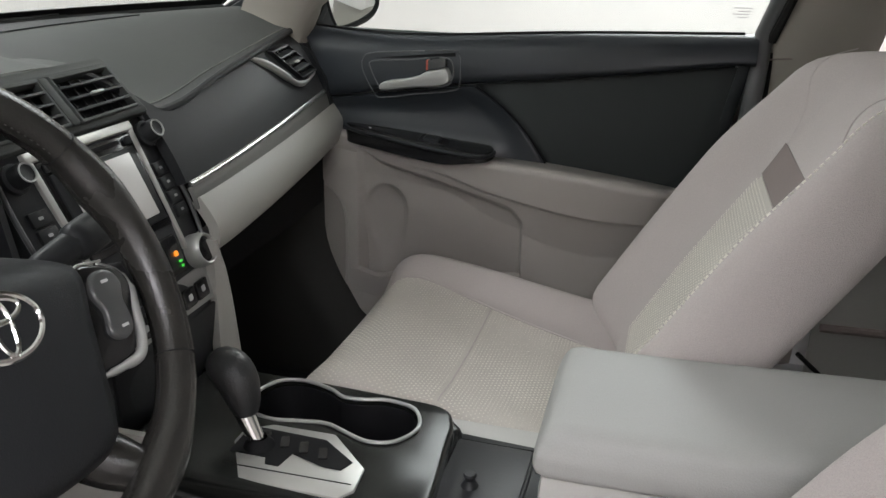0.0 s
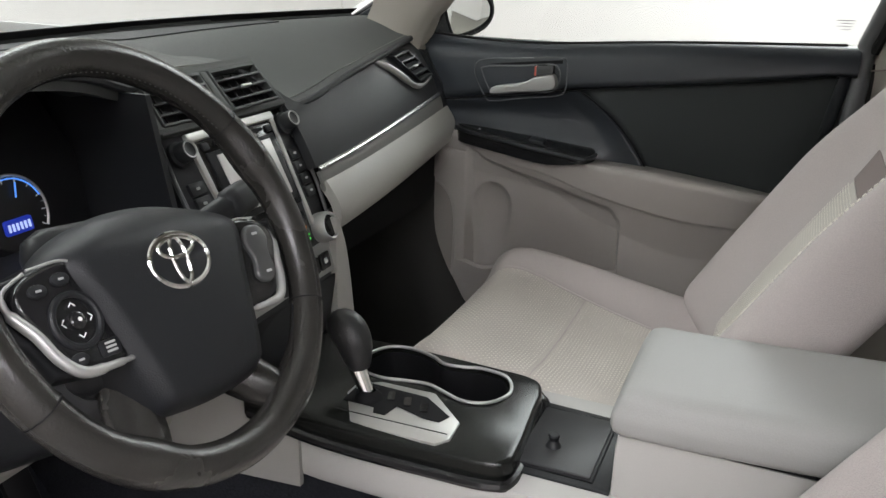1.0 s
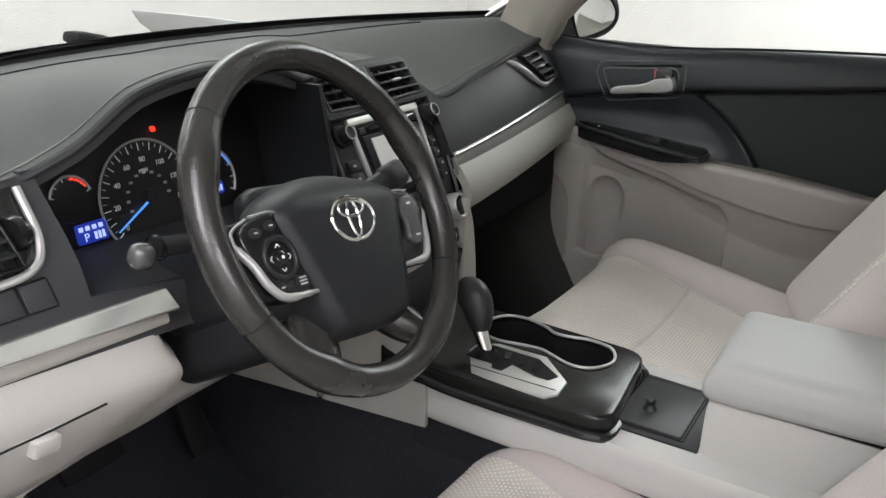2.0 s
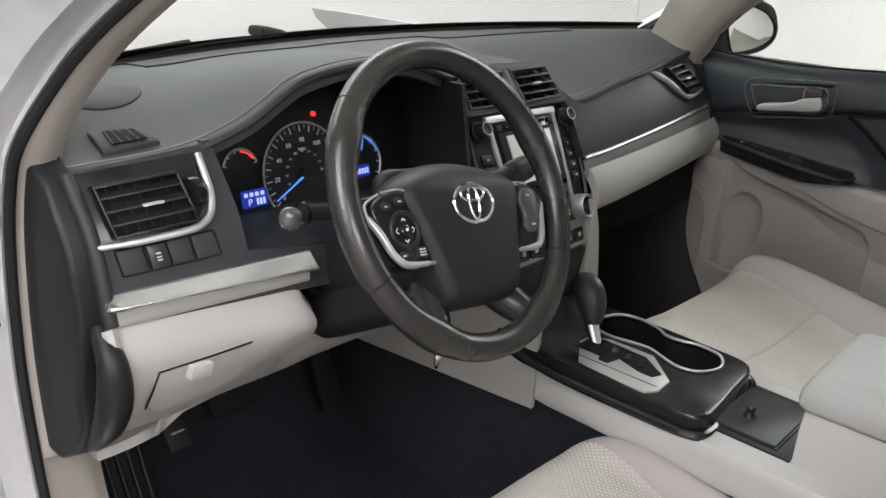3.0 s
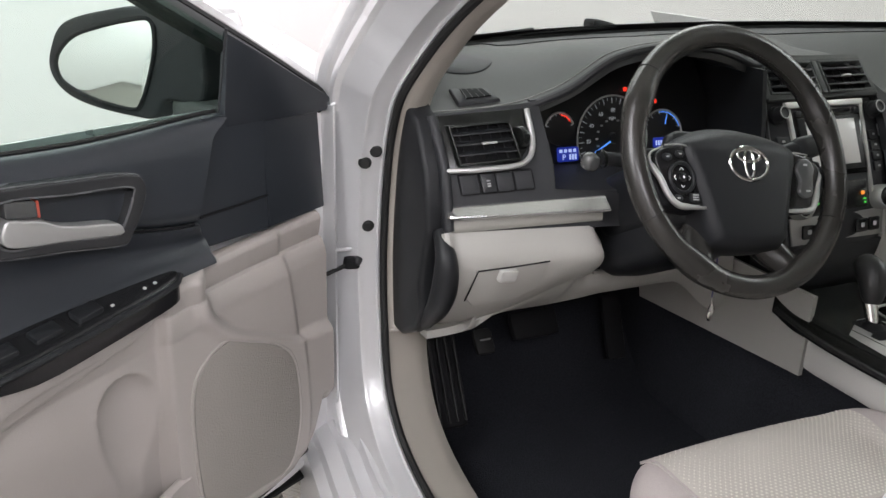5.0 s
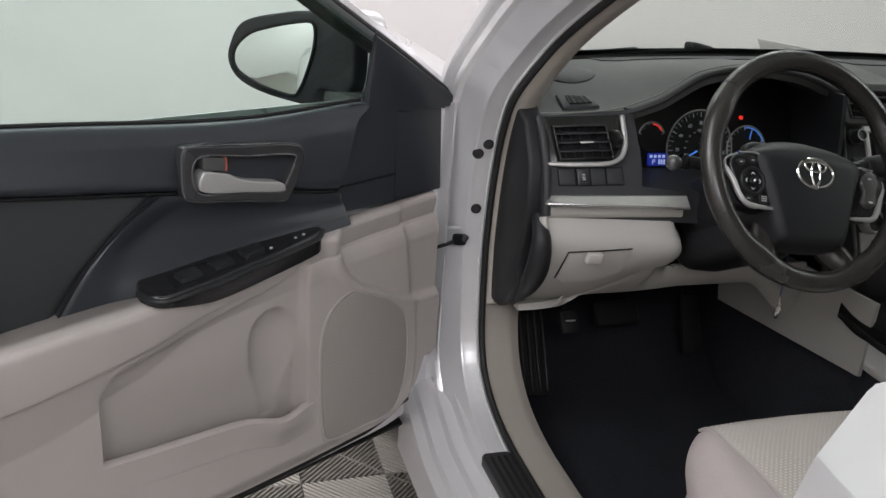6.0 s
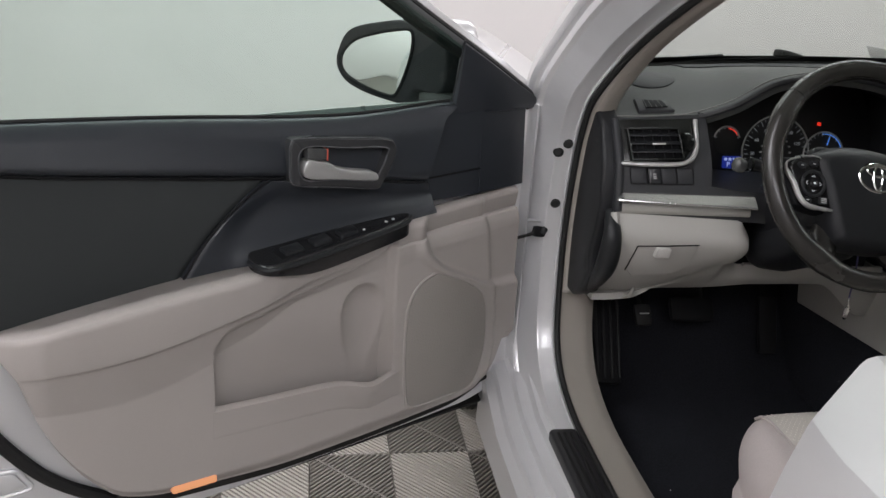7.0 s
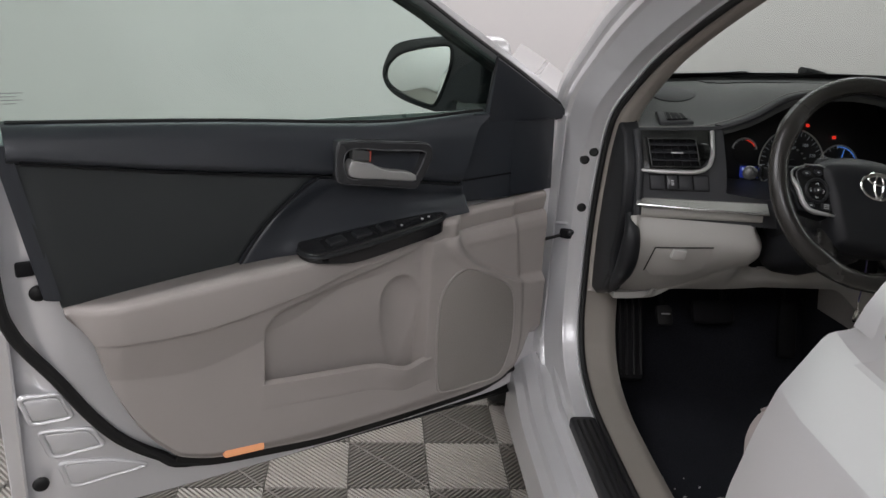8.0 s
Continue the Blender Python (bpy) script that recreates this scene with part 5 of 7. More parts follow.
part("charm", tube(path([(-0.272, 0.562, 0.66), (-0.27, 0.561, 0.64), (-0.272, 0.562, 0.618)], 8), [0.0012] * 3 + [0.004, 0.0055, 0.0045, 0.005, 0.002], 8), M_CHROME, KEY, "small metal charm")

# ---- pedals and foot rest ----
REST = thing("foot_rest", (-0.64, 0.82, 0.4), "ribbed black dead pedal foot rest", "foot rest")
part("pad", soft((0.085, 0.2, 0.03), 0.012, 6, m=pose(-0.626, 0.83, 0.45, 55, 0, -4)), M_DARK, REST)
for k in range(5):
    part("rib", rbox(pose(-0.658 + 0.016 * k, 0.83 - 0.018, 0.45 + 0.012, 55, 0, -4), (0.006, 0.18, 0.01), 0.003), M_RUBBER, REST)
PB = thing("parking_brake_pedal", (-0.55, 0.81, 0.52), "small black parking brake pedal with pale print", "pedal")
part("pad", rbox(pose(-0.552, 0.80, 0.515, 50, 0, 0), (0.036, 0.046, 0.014), 0.006), M_RUBBER, PB)
part("print", rbox(pose(-0.552, 0.792, 0.523, 50, 0, 0), (0.020, 0.003, 0.004), 0.001), M_BAR, PB)
part("lever", tube([(-0.548, 0.815, 0.515), (-0.548, 0.90, 0.60)], 0.008, 8), M_DARK, PB)
BP = thing("brake_pedal", (-0.40, 0.86, 0.5), "wide black rubber brake pedal", "pedal")
part("pad", rbox(pose(-0.415, 0.86, 0.50, 55, 0, 0), (0.10, 0.055, 0.02), 0.01), M_DARK, BP)
part("lever", tube([(-0.39, 0.87, 0.51), (-0.38, 0.95, 0.66)], 0.01, 8), M_DARK, BP)
AP = thing("accelerator_pedal", (-0.215, 0.85, 0.45), "tall black accelerator pedal", "pedal")
part("pad", rbox(pose(-0.215, 0.88, 0.45, 62, 0, -8), (0.042, 0.13, 0.016), 0.007), M_DARK, AP)
part("lever", tube([(-0.215, 0.90, 0.48), (-0.215, 0.98, 0.62)], 0.008, 8), M_DARK, AP)

# ---- centre console ----
CON = thing("center_console", (0, 0.3, 0.3), "light grey centre console with gloss black shift panel", "console")
CT = 0.622
part("console_body", soft((0.235, 0.62, 0.065), 0.012, (8, 16, 6), m=Matrix.Translation((-0.0145, 0.19, 0.5725))), M_CONS, CON, "light grey console body")
part("console_base", box((-0.122, -0.3, 0.29), (0.095, 0.52, 0.545), 0.01, 3), M_CARPET, CON, "black carpeted console base")
panel = part("shift_panel", extr([(p.x, p.y) for p in path([(-0.138, 0.56, 0), (-0.137, 0.49, 0), (-0.135, 0.4, 0), (-0.131, 0.3, 0), (-0.128, 0.245, 0), (-0.116, 0.226, 0), (-0.09, 0.223, 0), (0.0, 0.232, 0), (0.05, 0.238, 0), (0.078, 0.258, 0), (0.085, 0.32, 0), (0.09, 0.45, 0), (0.09, 0.56, 0)], 90)], lambda u, v, w: Vector((u, v, w + 0.03 * sm(0.5, 0.62, v))), 0.600, 0.630, 0.006, 3), M_SATIN, CON, "satin black shift panel", 50)
part("panel_skirt", tube(path([(-0.142, 0.55, 0.622), (-0.141, 0.45, 0.607), (-0.137, 0.3, 0.604), (-0.132, 0.24, 0.604), (-0.115, 0.222, 0.604), (-0.05, 0.224, 0.604), (0.05, 0.232, 0.604), (0.08, 0.25, 0.604)], 60), 0.0065, 8), M_PIANO, panel, "gloss black lower edge")
plate = part("shift_plate", extr([(-0.126, 0.448), (-0.124, 0.312), (-0.108, 0.300), (-0.07, 0.303), (-0.02, 0.356), (-0.022, 0.43), (-0.04, 0.458), (-0.112, 0.46)], lambda u, v, w: Vector((u, v, w)), 0.624, 0.6335, 0.0025), M_PLATE, CON, "brushed silver shift plate")
part("shift_gate", extr([(-0.084, 0.452), (-0.084, 0.41), (-0.095, 0.405), (-0.095, 0.39), (-0.07, 0.385), (-0.082, 0.345), (-0.082, 0.325), (-0.066, 0.318), (-0.036, 0.36), (-0.034, 0.44), (-0.045, 0.452)], place, 0.632, 0.6347), M_DARK, plate, "black stepped shift gate")
for k in range(4):
    part("gate_step", rbox(pose(-0.05 - 0.004 * k, 0.425 - 0.024 * k, 0.6350, 0, 0, 20), (0.02, 0.01, 0.004), 0.001, 2), M_PIANO, plate)
part("plate_groove", tube([(-0.105, 0.455, 0.6335), (-0.101, 0.306, 0.6335)], 0.0008, 6), M_DARK, plate)
CUP = [(p.x, p.y) for p in path([(-0.012, 0.44, 0), (0.0, 0.475, 0), (0.034, 0.483, 0), (0.07, 0.468, 0), (0.08, 0.437, 0), (0.071, 0.40, 0), (0.058, 0.378, 0), (0.06, 0.352, 0), (0.067, 0.325, 0), (0.058, 0.288, 0), (0.022, 0.272, 0), (-0.012, 0.288, 0), (-0.022, 0.318, 0), (-0.01, 0.352, 0), (-0.002, 0.375, 0), (-0.006, 0.405, 0)], 70, True)]
cut(panel, extr(CUP, place, 0.55, 0.66))
cut(bpy.data.objects["console_body"], extr(CUP, place, 0.50, 0.66))
cut(bpy.data.objects["console_base"], extr(CUP, place, 0.50, 0.66))
well = extr([(0.022 + (x - 0.022) * 0.97, 0.378 + (y - 0.378) * 0.97) for x, y in CUP], place, 0.553, 0.625)
bmesh.ops.delete(well, geom=[f for f in well.faces if f.calc_center_median().z > 0.62], context="FACES")
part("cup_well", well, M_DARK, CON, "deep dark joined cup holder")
part("cup_rim", tube([(p.x, p.y, 0.6325) for p in path([(-0.012, 0.44, 0), (0.0, 0.475, 0), (0.034, 0.483, 0), (0.07, 0.468, 0), (0.08, 0.437, 0), (0.071, 0.40, 0), (0.058, 0.378, 0), (0.06, 0.352, 0), (0.067, 0.325, 0), (0.058, 0.288, 0), (0.022, 0.272, 0), (-0.012, 0.288, 0), (-0.022, 0.318, 0), (-0.01, 0.352, 0), (-0.002, 0.375, 0), (-0.006, 0.405, 0)], 90, True)], 0.0023, 8, True), M_SATSILVER, CON, "satin silver cup rim")
tray = part("tray_surround", extr([(-0.097, 0.118), (0.058, 0.128), (0.064, 0.252), (-0.097, 0.242)], place, 0.598, 0.6085, 0.003), M_BLACK, CON, "black tray surround")
part("tray_lid", extr(rrect(-0.084, 0.046, 0.142, 0.230, 0.004), place, 0.606, 0.6115, 0.002), M_SCUFF, tray, "black flip lid")
part("tray_seam", tube([(-0.087, 0.139, 0.6085), (0.049, 0.139, 0.6085), (0.049, 0.233, 0.6085), (-0.087, 0.233, 0.6085)], 0.0014, 6, True), M_DARK, tray)
part("lid_knob", lathe([(0.010, 0), (0.008, 0.003), (0.0055, 0.008), (0.0072, 0.014), (0.006, 0.016), (0, 0.016)], Matrix.Translation((-0.037, 0.197, 0.611)), 20), M_BLACK, tray, "small black knob")
SHIFT = thing("gear_lever", (-0.062, 0.43, 0.63), "black leather gear lever with chrome neck", "gear lever")
part("boot", lathe([(0.018, 0), (0.015, 0.006), (0.010, 0.010), (0.009, 0.012)], Matrix.Translation((-0.066, 0.426, 0.633)), 18), M_DARK, SHIFT, "black neck boot")
part("neck", tube(path([(-0.066, 0.425, 0.632), (-0.063, 0.437, 0.655), (-0.06, 0.45, 0.682)], 8), [0.0085, 0.009, 0.0095, 0.010, 0.0105, 0.011, 0.012, 0.0125], 14), M_CHROME, SHIFT, "chrome neck")
part("knob", tube(path([(-0.061, 0.441, 0.668), (-0.059, 0.446, 0.688), (-0.056, 0.454, 0.707), (-0.053, 0.468, 0.717), (-0.050, 0.488, 0.716)], 16), [0.012, 0.015, 0.017, 0.0185, 0.02, 0.021, 0.022, 0.0225, 0.023, 0.0235, 0.0235, 0.023, 0.0215, 0.019, 0.015, 0.006], 18), M_KNOB, SHIFT, "black leather knob")
ARM = thing("armrest_box", (0, -0.05, 0.4), "light grey vinyl armrest storage box, lid closed", "armrest")


def lid_warp(p):
    k = sm(0.70, 0.735, p.z)
    x = p.x + 0.009 * k * (1 if p.x < 0 else -0.5)
    y = p.y - 0.010 * k * sm(0.0, 0.12, p.y)
    return Vector((x, y, p.z + 0.012 * sm(0.1, -0.3, p.y) + 0.004 * math.cos(p.x * 14)))


part("bin", soft((0.185, 0.42, 0.3), 0.012, (8, 14, 10), m=Matrix.Translation((-0.005, -0.09, 0.534))), M_CONS, ARM, "light grey bin")
part("lid", soft((0.200, 0.42, 0.052), 0.013, (20, 30, 14), lid_warp, Matrix.Translation((-0.005, -0.085, 0.7065))), M_ARM, ARM, "soft grey vinyl lid")
part("lid_gap", box((-0.0985, -0.28, 0.6835), (0.09, 0.1215, 0.6875), 0.002, 2), M_DARK, ARM)

# ---- seats ----
def seat(name, o, label, mir):
    """A front seat whose cushion centre stands at x = o[0]; o shifts it."""
    dx, dy, dz = o
    S = thing(name, (0.345 + dx, 0.2 + dy, 0.3 + dz), label, "car seat", "front seats")

    def top(x, y):
        """Cushion height at local x (from the middle) and y; the console side is flatter."""
        f = abs(x) / 0.25
        if mir < 0:
            return 0.545 + 0.053 * sm(0.0, 0.42, y) + 0.014 * (1 - f * f) - 0.008 * sm(0.42, 0.5, y) + 0.030 * sm(0.17, 0.235, x) * sm(0.50, 0.36, y) - 0.012 * sm(0.8, 1.0, f) * (x < 0)
        b = (0.026 if mir > 0 else 0.014) if x * mir > 0 else (0.008 if mir > 0 else 0.02)
        return 0.545 + 0.055 * sm(0.0, 0.45, y) + 0.012 * (1 - f * f) * sm(0.22, 0.45, y) + b * sm(0.5, 0.85, f) - (0.016 if mir > 0 or x < 0 else 0.004) * sm(0.85, 1.0, f) - 0.012 * sm(0.40, 0.5, y) - 0.006 * math.cos(f * 3)

    def cw(p):
        k = sm(0.44, 0.57, p.z)
        half = 0.25 - 0.015 * sm(0.2, -0.05, p.y) - 0.012 * sm(0.42, 0.5, p.y)
        if mir < 0 and p.x < 0:
            half -= 0.052 * sm(0.478, 0.50, p.z) + 0.022 * sm(0.36, 0.49, p.y)
        if mir < 0 and p.x > 0:
            half += 0.024
        x = p.x / 0.25 * half
        z = p.z + (top(p.x, p.y) - 0.58) * k
        waist = 0.010 * math.exp(-((p.z - 0.485) / 0.014) ** 2)
        x -= waist * (1 if x > 0 else -1) * sm(0.19, 0.24, abs(x))
        back = 0.085 * sm(0.495, 0.47, p.z) * sm(0.15, 0.45, p.y) * sm(0.10, -0.15, p.x) if mir < 0 else 0
        return Vector((0.345 + dx + x, p.y - back + dy + 0.02 * (1 - k) * -1 * sm(0.3, 0.5, p.y) * 3 - 0.3 * waist * sm(0.43, 0.48, p.y), z + dz))

    part("cushion", soft((0.50, 0.52, 0.2), 0.05, (40, 40, 16), cw, Matrix.Translation((0, 0.225, 0.48))), M_CLOTH, S, "grey-beige knit bolsters")

    def edge(y):
        return cub(y, [0.0, 0.1, 0.3, 0.42, 0.48], [0.115, 0.125, 0.155, 0.178, 0.18] if mir > 0 else [0.13, 0.14, 0.158, 0.166, 0.166])

    def drop(d):
        d = max(0, min(0.0495, d))
        return 0.05 - math.sqrt(0.0025 - d * d)

    def ins(u, v):
        y = 0.02 + 0.452 * v
        e = edge(y) - 0.025
        w = 0.222 if mir > 0 else cub(y, [0.0, 0.3, 0.46], [0.15, 0.185, 0.22])
        x = mir * (-w + (e + w) * u)
        lift = 0.003 - 0.004 * max(abs(2 * u - 1), abs(2 * v - 1)) ** 10
        return Vector((0.345 + dx + x, y + dy, top(x, y) - drop(y - 0.435) - drop(abs(x) - 0.2) * 0.8 + dz + lift))

    insert = part("seat_insert", shell(ins, 44, 50, 0.003, (0, 0, -1)), M_CLOTH2, S, "pale woven cushion insert")
    rnd = random.Random(3)
    me_dots = bmesh.new()
    for i in range(41):
        for j in range(92):
            u, v = (i + 0.5 + 0.5 * (j % 2)) / 42, (j + 0.6) / 93
            if abs(v - 0.58) < 0.008:
                continue
            fade = 0.75 + 0.9 * noise.noise(Vector((u * 2.6, v * 2.6, 1.7 + dx))) + rnd.uniform(-0.15, 0.15)
            fade = min(1.0, fade)
            if fade < 0.25:
                continue
            c = ins(u, v) + Vector((0, 0, 0.0002))
            q = [me_dots.verts.new(c + Vector((a * 0.0019 * fade, b * 0.0019 * fade, h))) for a, b, h in ((-1, -0.4, 0), (0.4, -1, 0), (1, 0.4, 0), (-0.4, 1, 0), (0, 0, 0.0009))]
            for k in range(4):
                me_dots.faces.new((q[k], q[(k + 1) % 4], q[4]))
    d = part("raised_dots", me_dots, M_DOT, insert, "pale raised dots")
    tagged(d, kind="stuff")
    part("seam", tube([ins(0.5 + 0.5 * 1, k / 29) + Vector((0, 0, 0.0008)) for k in range(30)], 0.0016, 6), M_CLOTH, S)
    part("cross_seam", tube([ins(k / 19, 0.58) + Vector((0, 0, -0.0006)) for k in range(20)], 0.0014, 6), M_CLOTH, S)
    # backrest: local frame with t up the back and n out of its face
    lean = math.atan(0.62)
    B = Vector((0.345 + dx, 0.08 + dy + (0.01 if mir < 0 else 0), 0.56 + dz))
    up = Vector((0, -math.sin(lean), math.cos(lean)))
    out = Vector((0, math.cos(lean), math.sin(lean)))

    def bput(x, t, n):
        return B + Vector((x, 0, 0)) + up * t + out * n

    def half(t):
        return cub(t, [0, 0.16, 0.35, 0.44, 0.50, 0.54, 0.58], [0.235, 0.25, 0.246, 0.238, 0.222, 0.19, 0.13])

    def relief(x, t):
        f = abs(x) / half(max(0, t))
        return (0.064 if x * mir > 0 else 0.046) * sm(0.42 if x * mir > 0 else 0.55, 0.9, f) * (1 - 0.3 * sm(0.3, 0.5, t)) * (1 - 0.9 * sm(0.47, 0.58, t)) + 0.004 * math.sin(math.pi * min(1, t / 0.6)) - 0.02 * sm(0.5, 0.58, t)

    def bw(p):
        t = p.z
        k = sm(-0.08, -0.01, p.y)
        x = p.x / 0.25 * half(t)
        return bput(x, t, p.y + relief(x, t) * k + 0.02 * (1 - k) * sm(0.0, 0.2, abs(p.x)) * 1.2)

    part("backrest", soft((0.50, 0.10, 0.60), 0.045, (40, 12, 40), bw, Matrix.Translation((0, -0.05, 0.28))), M_CLOTH, S, "grey-beige knit backrest")

    def bins(u, v):
        t = 0.05 + 0.295 * v
        w = cub(t, [0.03, 0.2, 0.38], [0.085, 0.112, 0.1])
        x = (2 * u - 1) * w
        return bput(x, t, relief(x, t) + 0.0025 - 0.003 * abs(2 * u - 1) ** 8)

    bi = part("back_insert", shell(bins, 20, 30, 0.003), M_CLOTH2, S, "pale woven backrest insert")
    bd = bmesh.new()
    for i in range(22):
        for j in range(56):
            u, v = (i + 0.5 + 0.5 * (j % 2)) / 23, (j + 0.5) / 57
            c = bins(u, v) + out * 0.0028
            q = [bd.verts.new(c + Vector((a * 0.0018, 0, 0)) + up * b * 0.0018 + out * h) for a, b, h in ((-1, -0.4, 0), (0.4, -1, 0), (1, 0.4, 0), (-0.4, 1, 0), (0, 0, 0.0009))]
            for k in range(4):
                bd.faces.new((q[k], q[(k + 1) % 4], q[4]))
    tagged(part("raised_dots", bd, M_DOT, bi, "pale raised dots"), kind="stuff")
    part("back_patch", shell(lambda u, v: bput((2 * u - 1) * (0.1 + 0.012 * v), 0.346 + 0.05 * v, relief((0.1 + 0.012 * v) * (2 * u - 1), 0.346 + 0.05 * v) + 0.002), 14, 6, 0.003), M_TAG, S, "brown-grey cloth band")
    # pale stitches on the console side, plain seams elsewhere
    def crest(k, n, s, f=0.93):
        t = 0.05 + 0.49 * k / n
        x = s * half(t) * (f - 0.25 * sm(0.2, 0.05, t))
        return bput(x, t, relief(x, t) + 0.0012)

    stitches = None if mir < 0 else both(*[tube([crest(k, 64, -mir), crest(k + 0.62, 64, -mir)], 0.0011, 5) for k in range(64)])
    if stitches:
        part("stitching", stitches, M_DOT, S, "pale top-stitched seam")
    for s in (-1, 1):
        part("seam", tube([bput(s * cub(t, [0.39, 0.44, 0.49, 0.545], [0.108, 0.13, 0.165, 0.18]), t, relief(cub(t, [0.39, 0.44, 0.49, 0.545], [0.108, 0.13, 0.165, 0.18]), t) - 0.0003) for t in [0.39 + 0.155 * k / 19 for k in range(20)]], 0.0009, 6), M_CLOTH, S)
        part("seam", tube([bput(s * (0.088 + 0.024 * math.sin(math.pi * k / 29)), 0.05 + 0.34 * k / 29, relief(0.088 + 0.024 * math.sin(math.pi * k / 29), 0.05 + 0.34 * k / 29) - 0.0003) for k in range(30)], 0.0009, 6), M_CLOTH, S)
    part("headrest", soft((0.25, 0.10, 0.19), 0.045, (14, 8, 12), lambda p: bput(p.x * (1 - 0.25 * sm(0.0, 0.1, p.z)), 0.685 + p.z, -0.035 + p.y), Matrix()), M_CLOTH, S, "grey-beige headrest")
    for s in (-1, 1):
        part("headrest_post", tube([bput(s * 0.06, 0.54, -0.05), bput(s * 0.06, 0.64, -0.04)], 0.006, 8), M_CHROME, S)
    part("side_shield", soft((0.03, 0.42, 0.16), 0.014, (4, 12, 8), m=Matrix.Translation((0.345 + dx - 0.25, 0.14 + dy, 0.42 + dz))), M_GREY, S, "grey plastic side shield")
    part("side_shield", soft((0.03, 0.42, 0.16), 0.014, (4, 12, 8), m=Matrix.Translation((0.345 + dx + 0.25, 0.14 + dy, 0.42 + dz))), M_GREY, S, "grey plastic side shield")
    part("seat_base", box((0.14 + dx, 0.0 + dy, 0.30), (0.55 + dx, 0.42 + dy, 0.42 + dz), 0.01), M_DARK, S, "dark seat frame")
    if mir > 0:
        part("cable", tube(path([(0.59, -0.215, 0.52), (0.6, -0.247, 0.49), (0.6, -0.277, 0.468), (0.6, -0.315, 0.462), (0.59, -0.37, 0.43)], 24), 0.004, 8), M_RUBBER, S, "black seat cable")
        part("belt_buckle_bar", tube([(0.68, -0.26, 0.533), (0.68, -0.42, 0.537)], 0.008, 8), M_TAG, S, "brown-grey seat belt guide")
    return S


seat("passenger_seat", (0, 0, 0), "grey-beige cloth passenger seat with dotted insert", 1)
seat("driver_seat", (-0.72, -0.08, -0.063), "grey-beige cloth driver seat with dotted insert, set low", -1)


# ---- front doors ----
def belt(s):
    return cub(s, [-0.08, 0.15, 0.23, 0.54, 0.60, 0.73, 0.80, 0.95], [1.016, 1.007, 1.003, 0.986, 0.988, 0.995, 0.992, 0.985])


def line(s):
    return cub(s, [-0.06, 0.14, 0.41, 0.55, 0.68, 0.90], [0.967, 0.938, 0.905, 0.886, 0.868, 0.868])


def arm_z(s):
    """Boundary between the black upper and the warm grey lower trim."""
    return cub(s, [-0.03, 0.0, 0.15, 0.236, 0.34, 0.62, 0.68, 0.72, 0.90], [0.742, 0.747, 0.765, 0.773, 0.779, 0.807, 0.812, 0.815, 0.828])


def bottom(s):
    return cub(s, [-0.026, 0.010, 0.033, 0.07, 0.10, 0.135, 0.20, 0.28, 0.42, 0.75, 0.84, 0.87], [0.738, 0.686, 0.604, 0.522, 0.480, 0.447, 0.427, 0.418, 0.408, 0.420, 0.445, 0.52])


def arm_in(s):
    """How far the armrest stands inward at its edge."""
    return cub(s, [-0.02, 0.015, 0.10, 0.25, 0.36, 0.60, 0.68, 0.75], [0.703, 0.672, 0.664, 0.660, 0.663, 0.684, 0.696, 0.702])


def lip_z(s):
    """Top edge of the pocket's front wall."""
    return 0.556 - 0.07 * (s - 0.297) - 0.012 * math.exp(-(((s - 0.556) / 0.04) ** 2))


def in_pocket(s, z):
    """Depth of the map pocket: it deepens towards its floor."""
    zt = 0.684 + 0.26 * (s - 0.283)
    zt += 0.012 * sm(0.55, 0.60, s) - 0.02 * sm(0.30, 0.278, s)
    deep = 0.015 + 0.017 * sm(0.67, 0.54, z)
    return deep * sm(0.276, 0.284, s) * sm(0.604, 0.592, s) * sm(zt + 0.004, zt - 0.005, z) * sm(lip_z(s) - 0.05, lip_z(s) - 0.04, z)


def in_bottle(s, z):
    d = ((s - 0.548) / 0.043) ** 2 + (max(0, z - 0.655) / 0.052) ** 2
    return 0.024 * math.sqrt(max(0, 1 - d)) * sm(0.5, 0.52, z) + 0.010 * sm(1.12, 0.96, d) * sm(0.5, 0.52, z)


PRESS = ([(-0.094, 0.599), (-0.037, 0.592), (-0.022, 0.547), (-0.081, 0.549)], [(-0.072, 0.534), (0.003, 0.520), (0.021, 0.483), (-0.057, 0.483)], [(-0.048, 0.470), (0.024, 0.455), (0.090, 0.424), (-0.035, 0.420)])


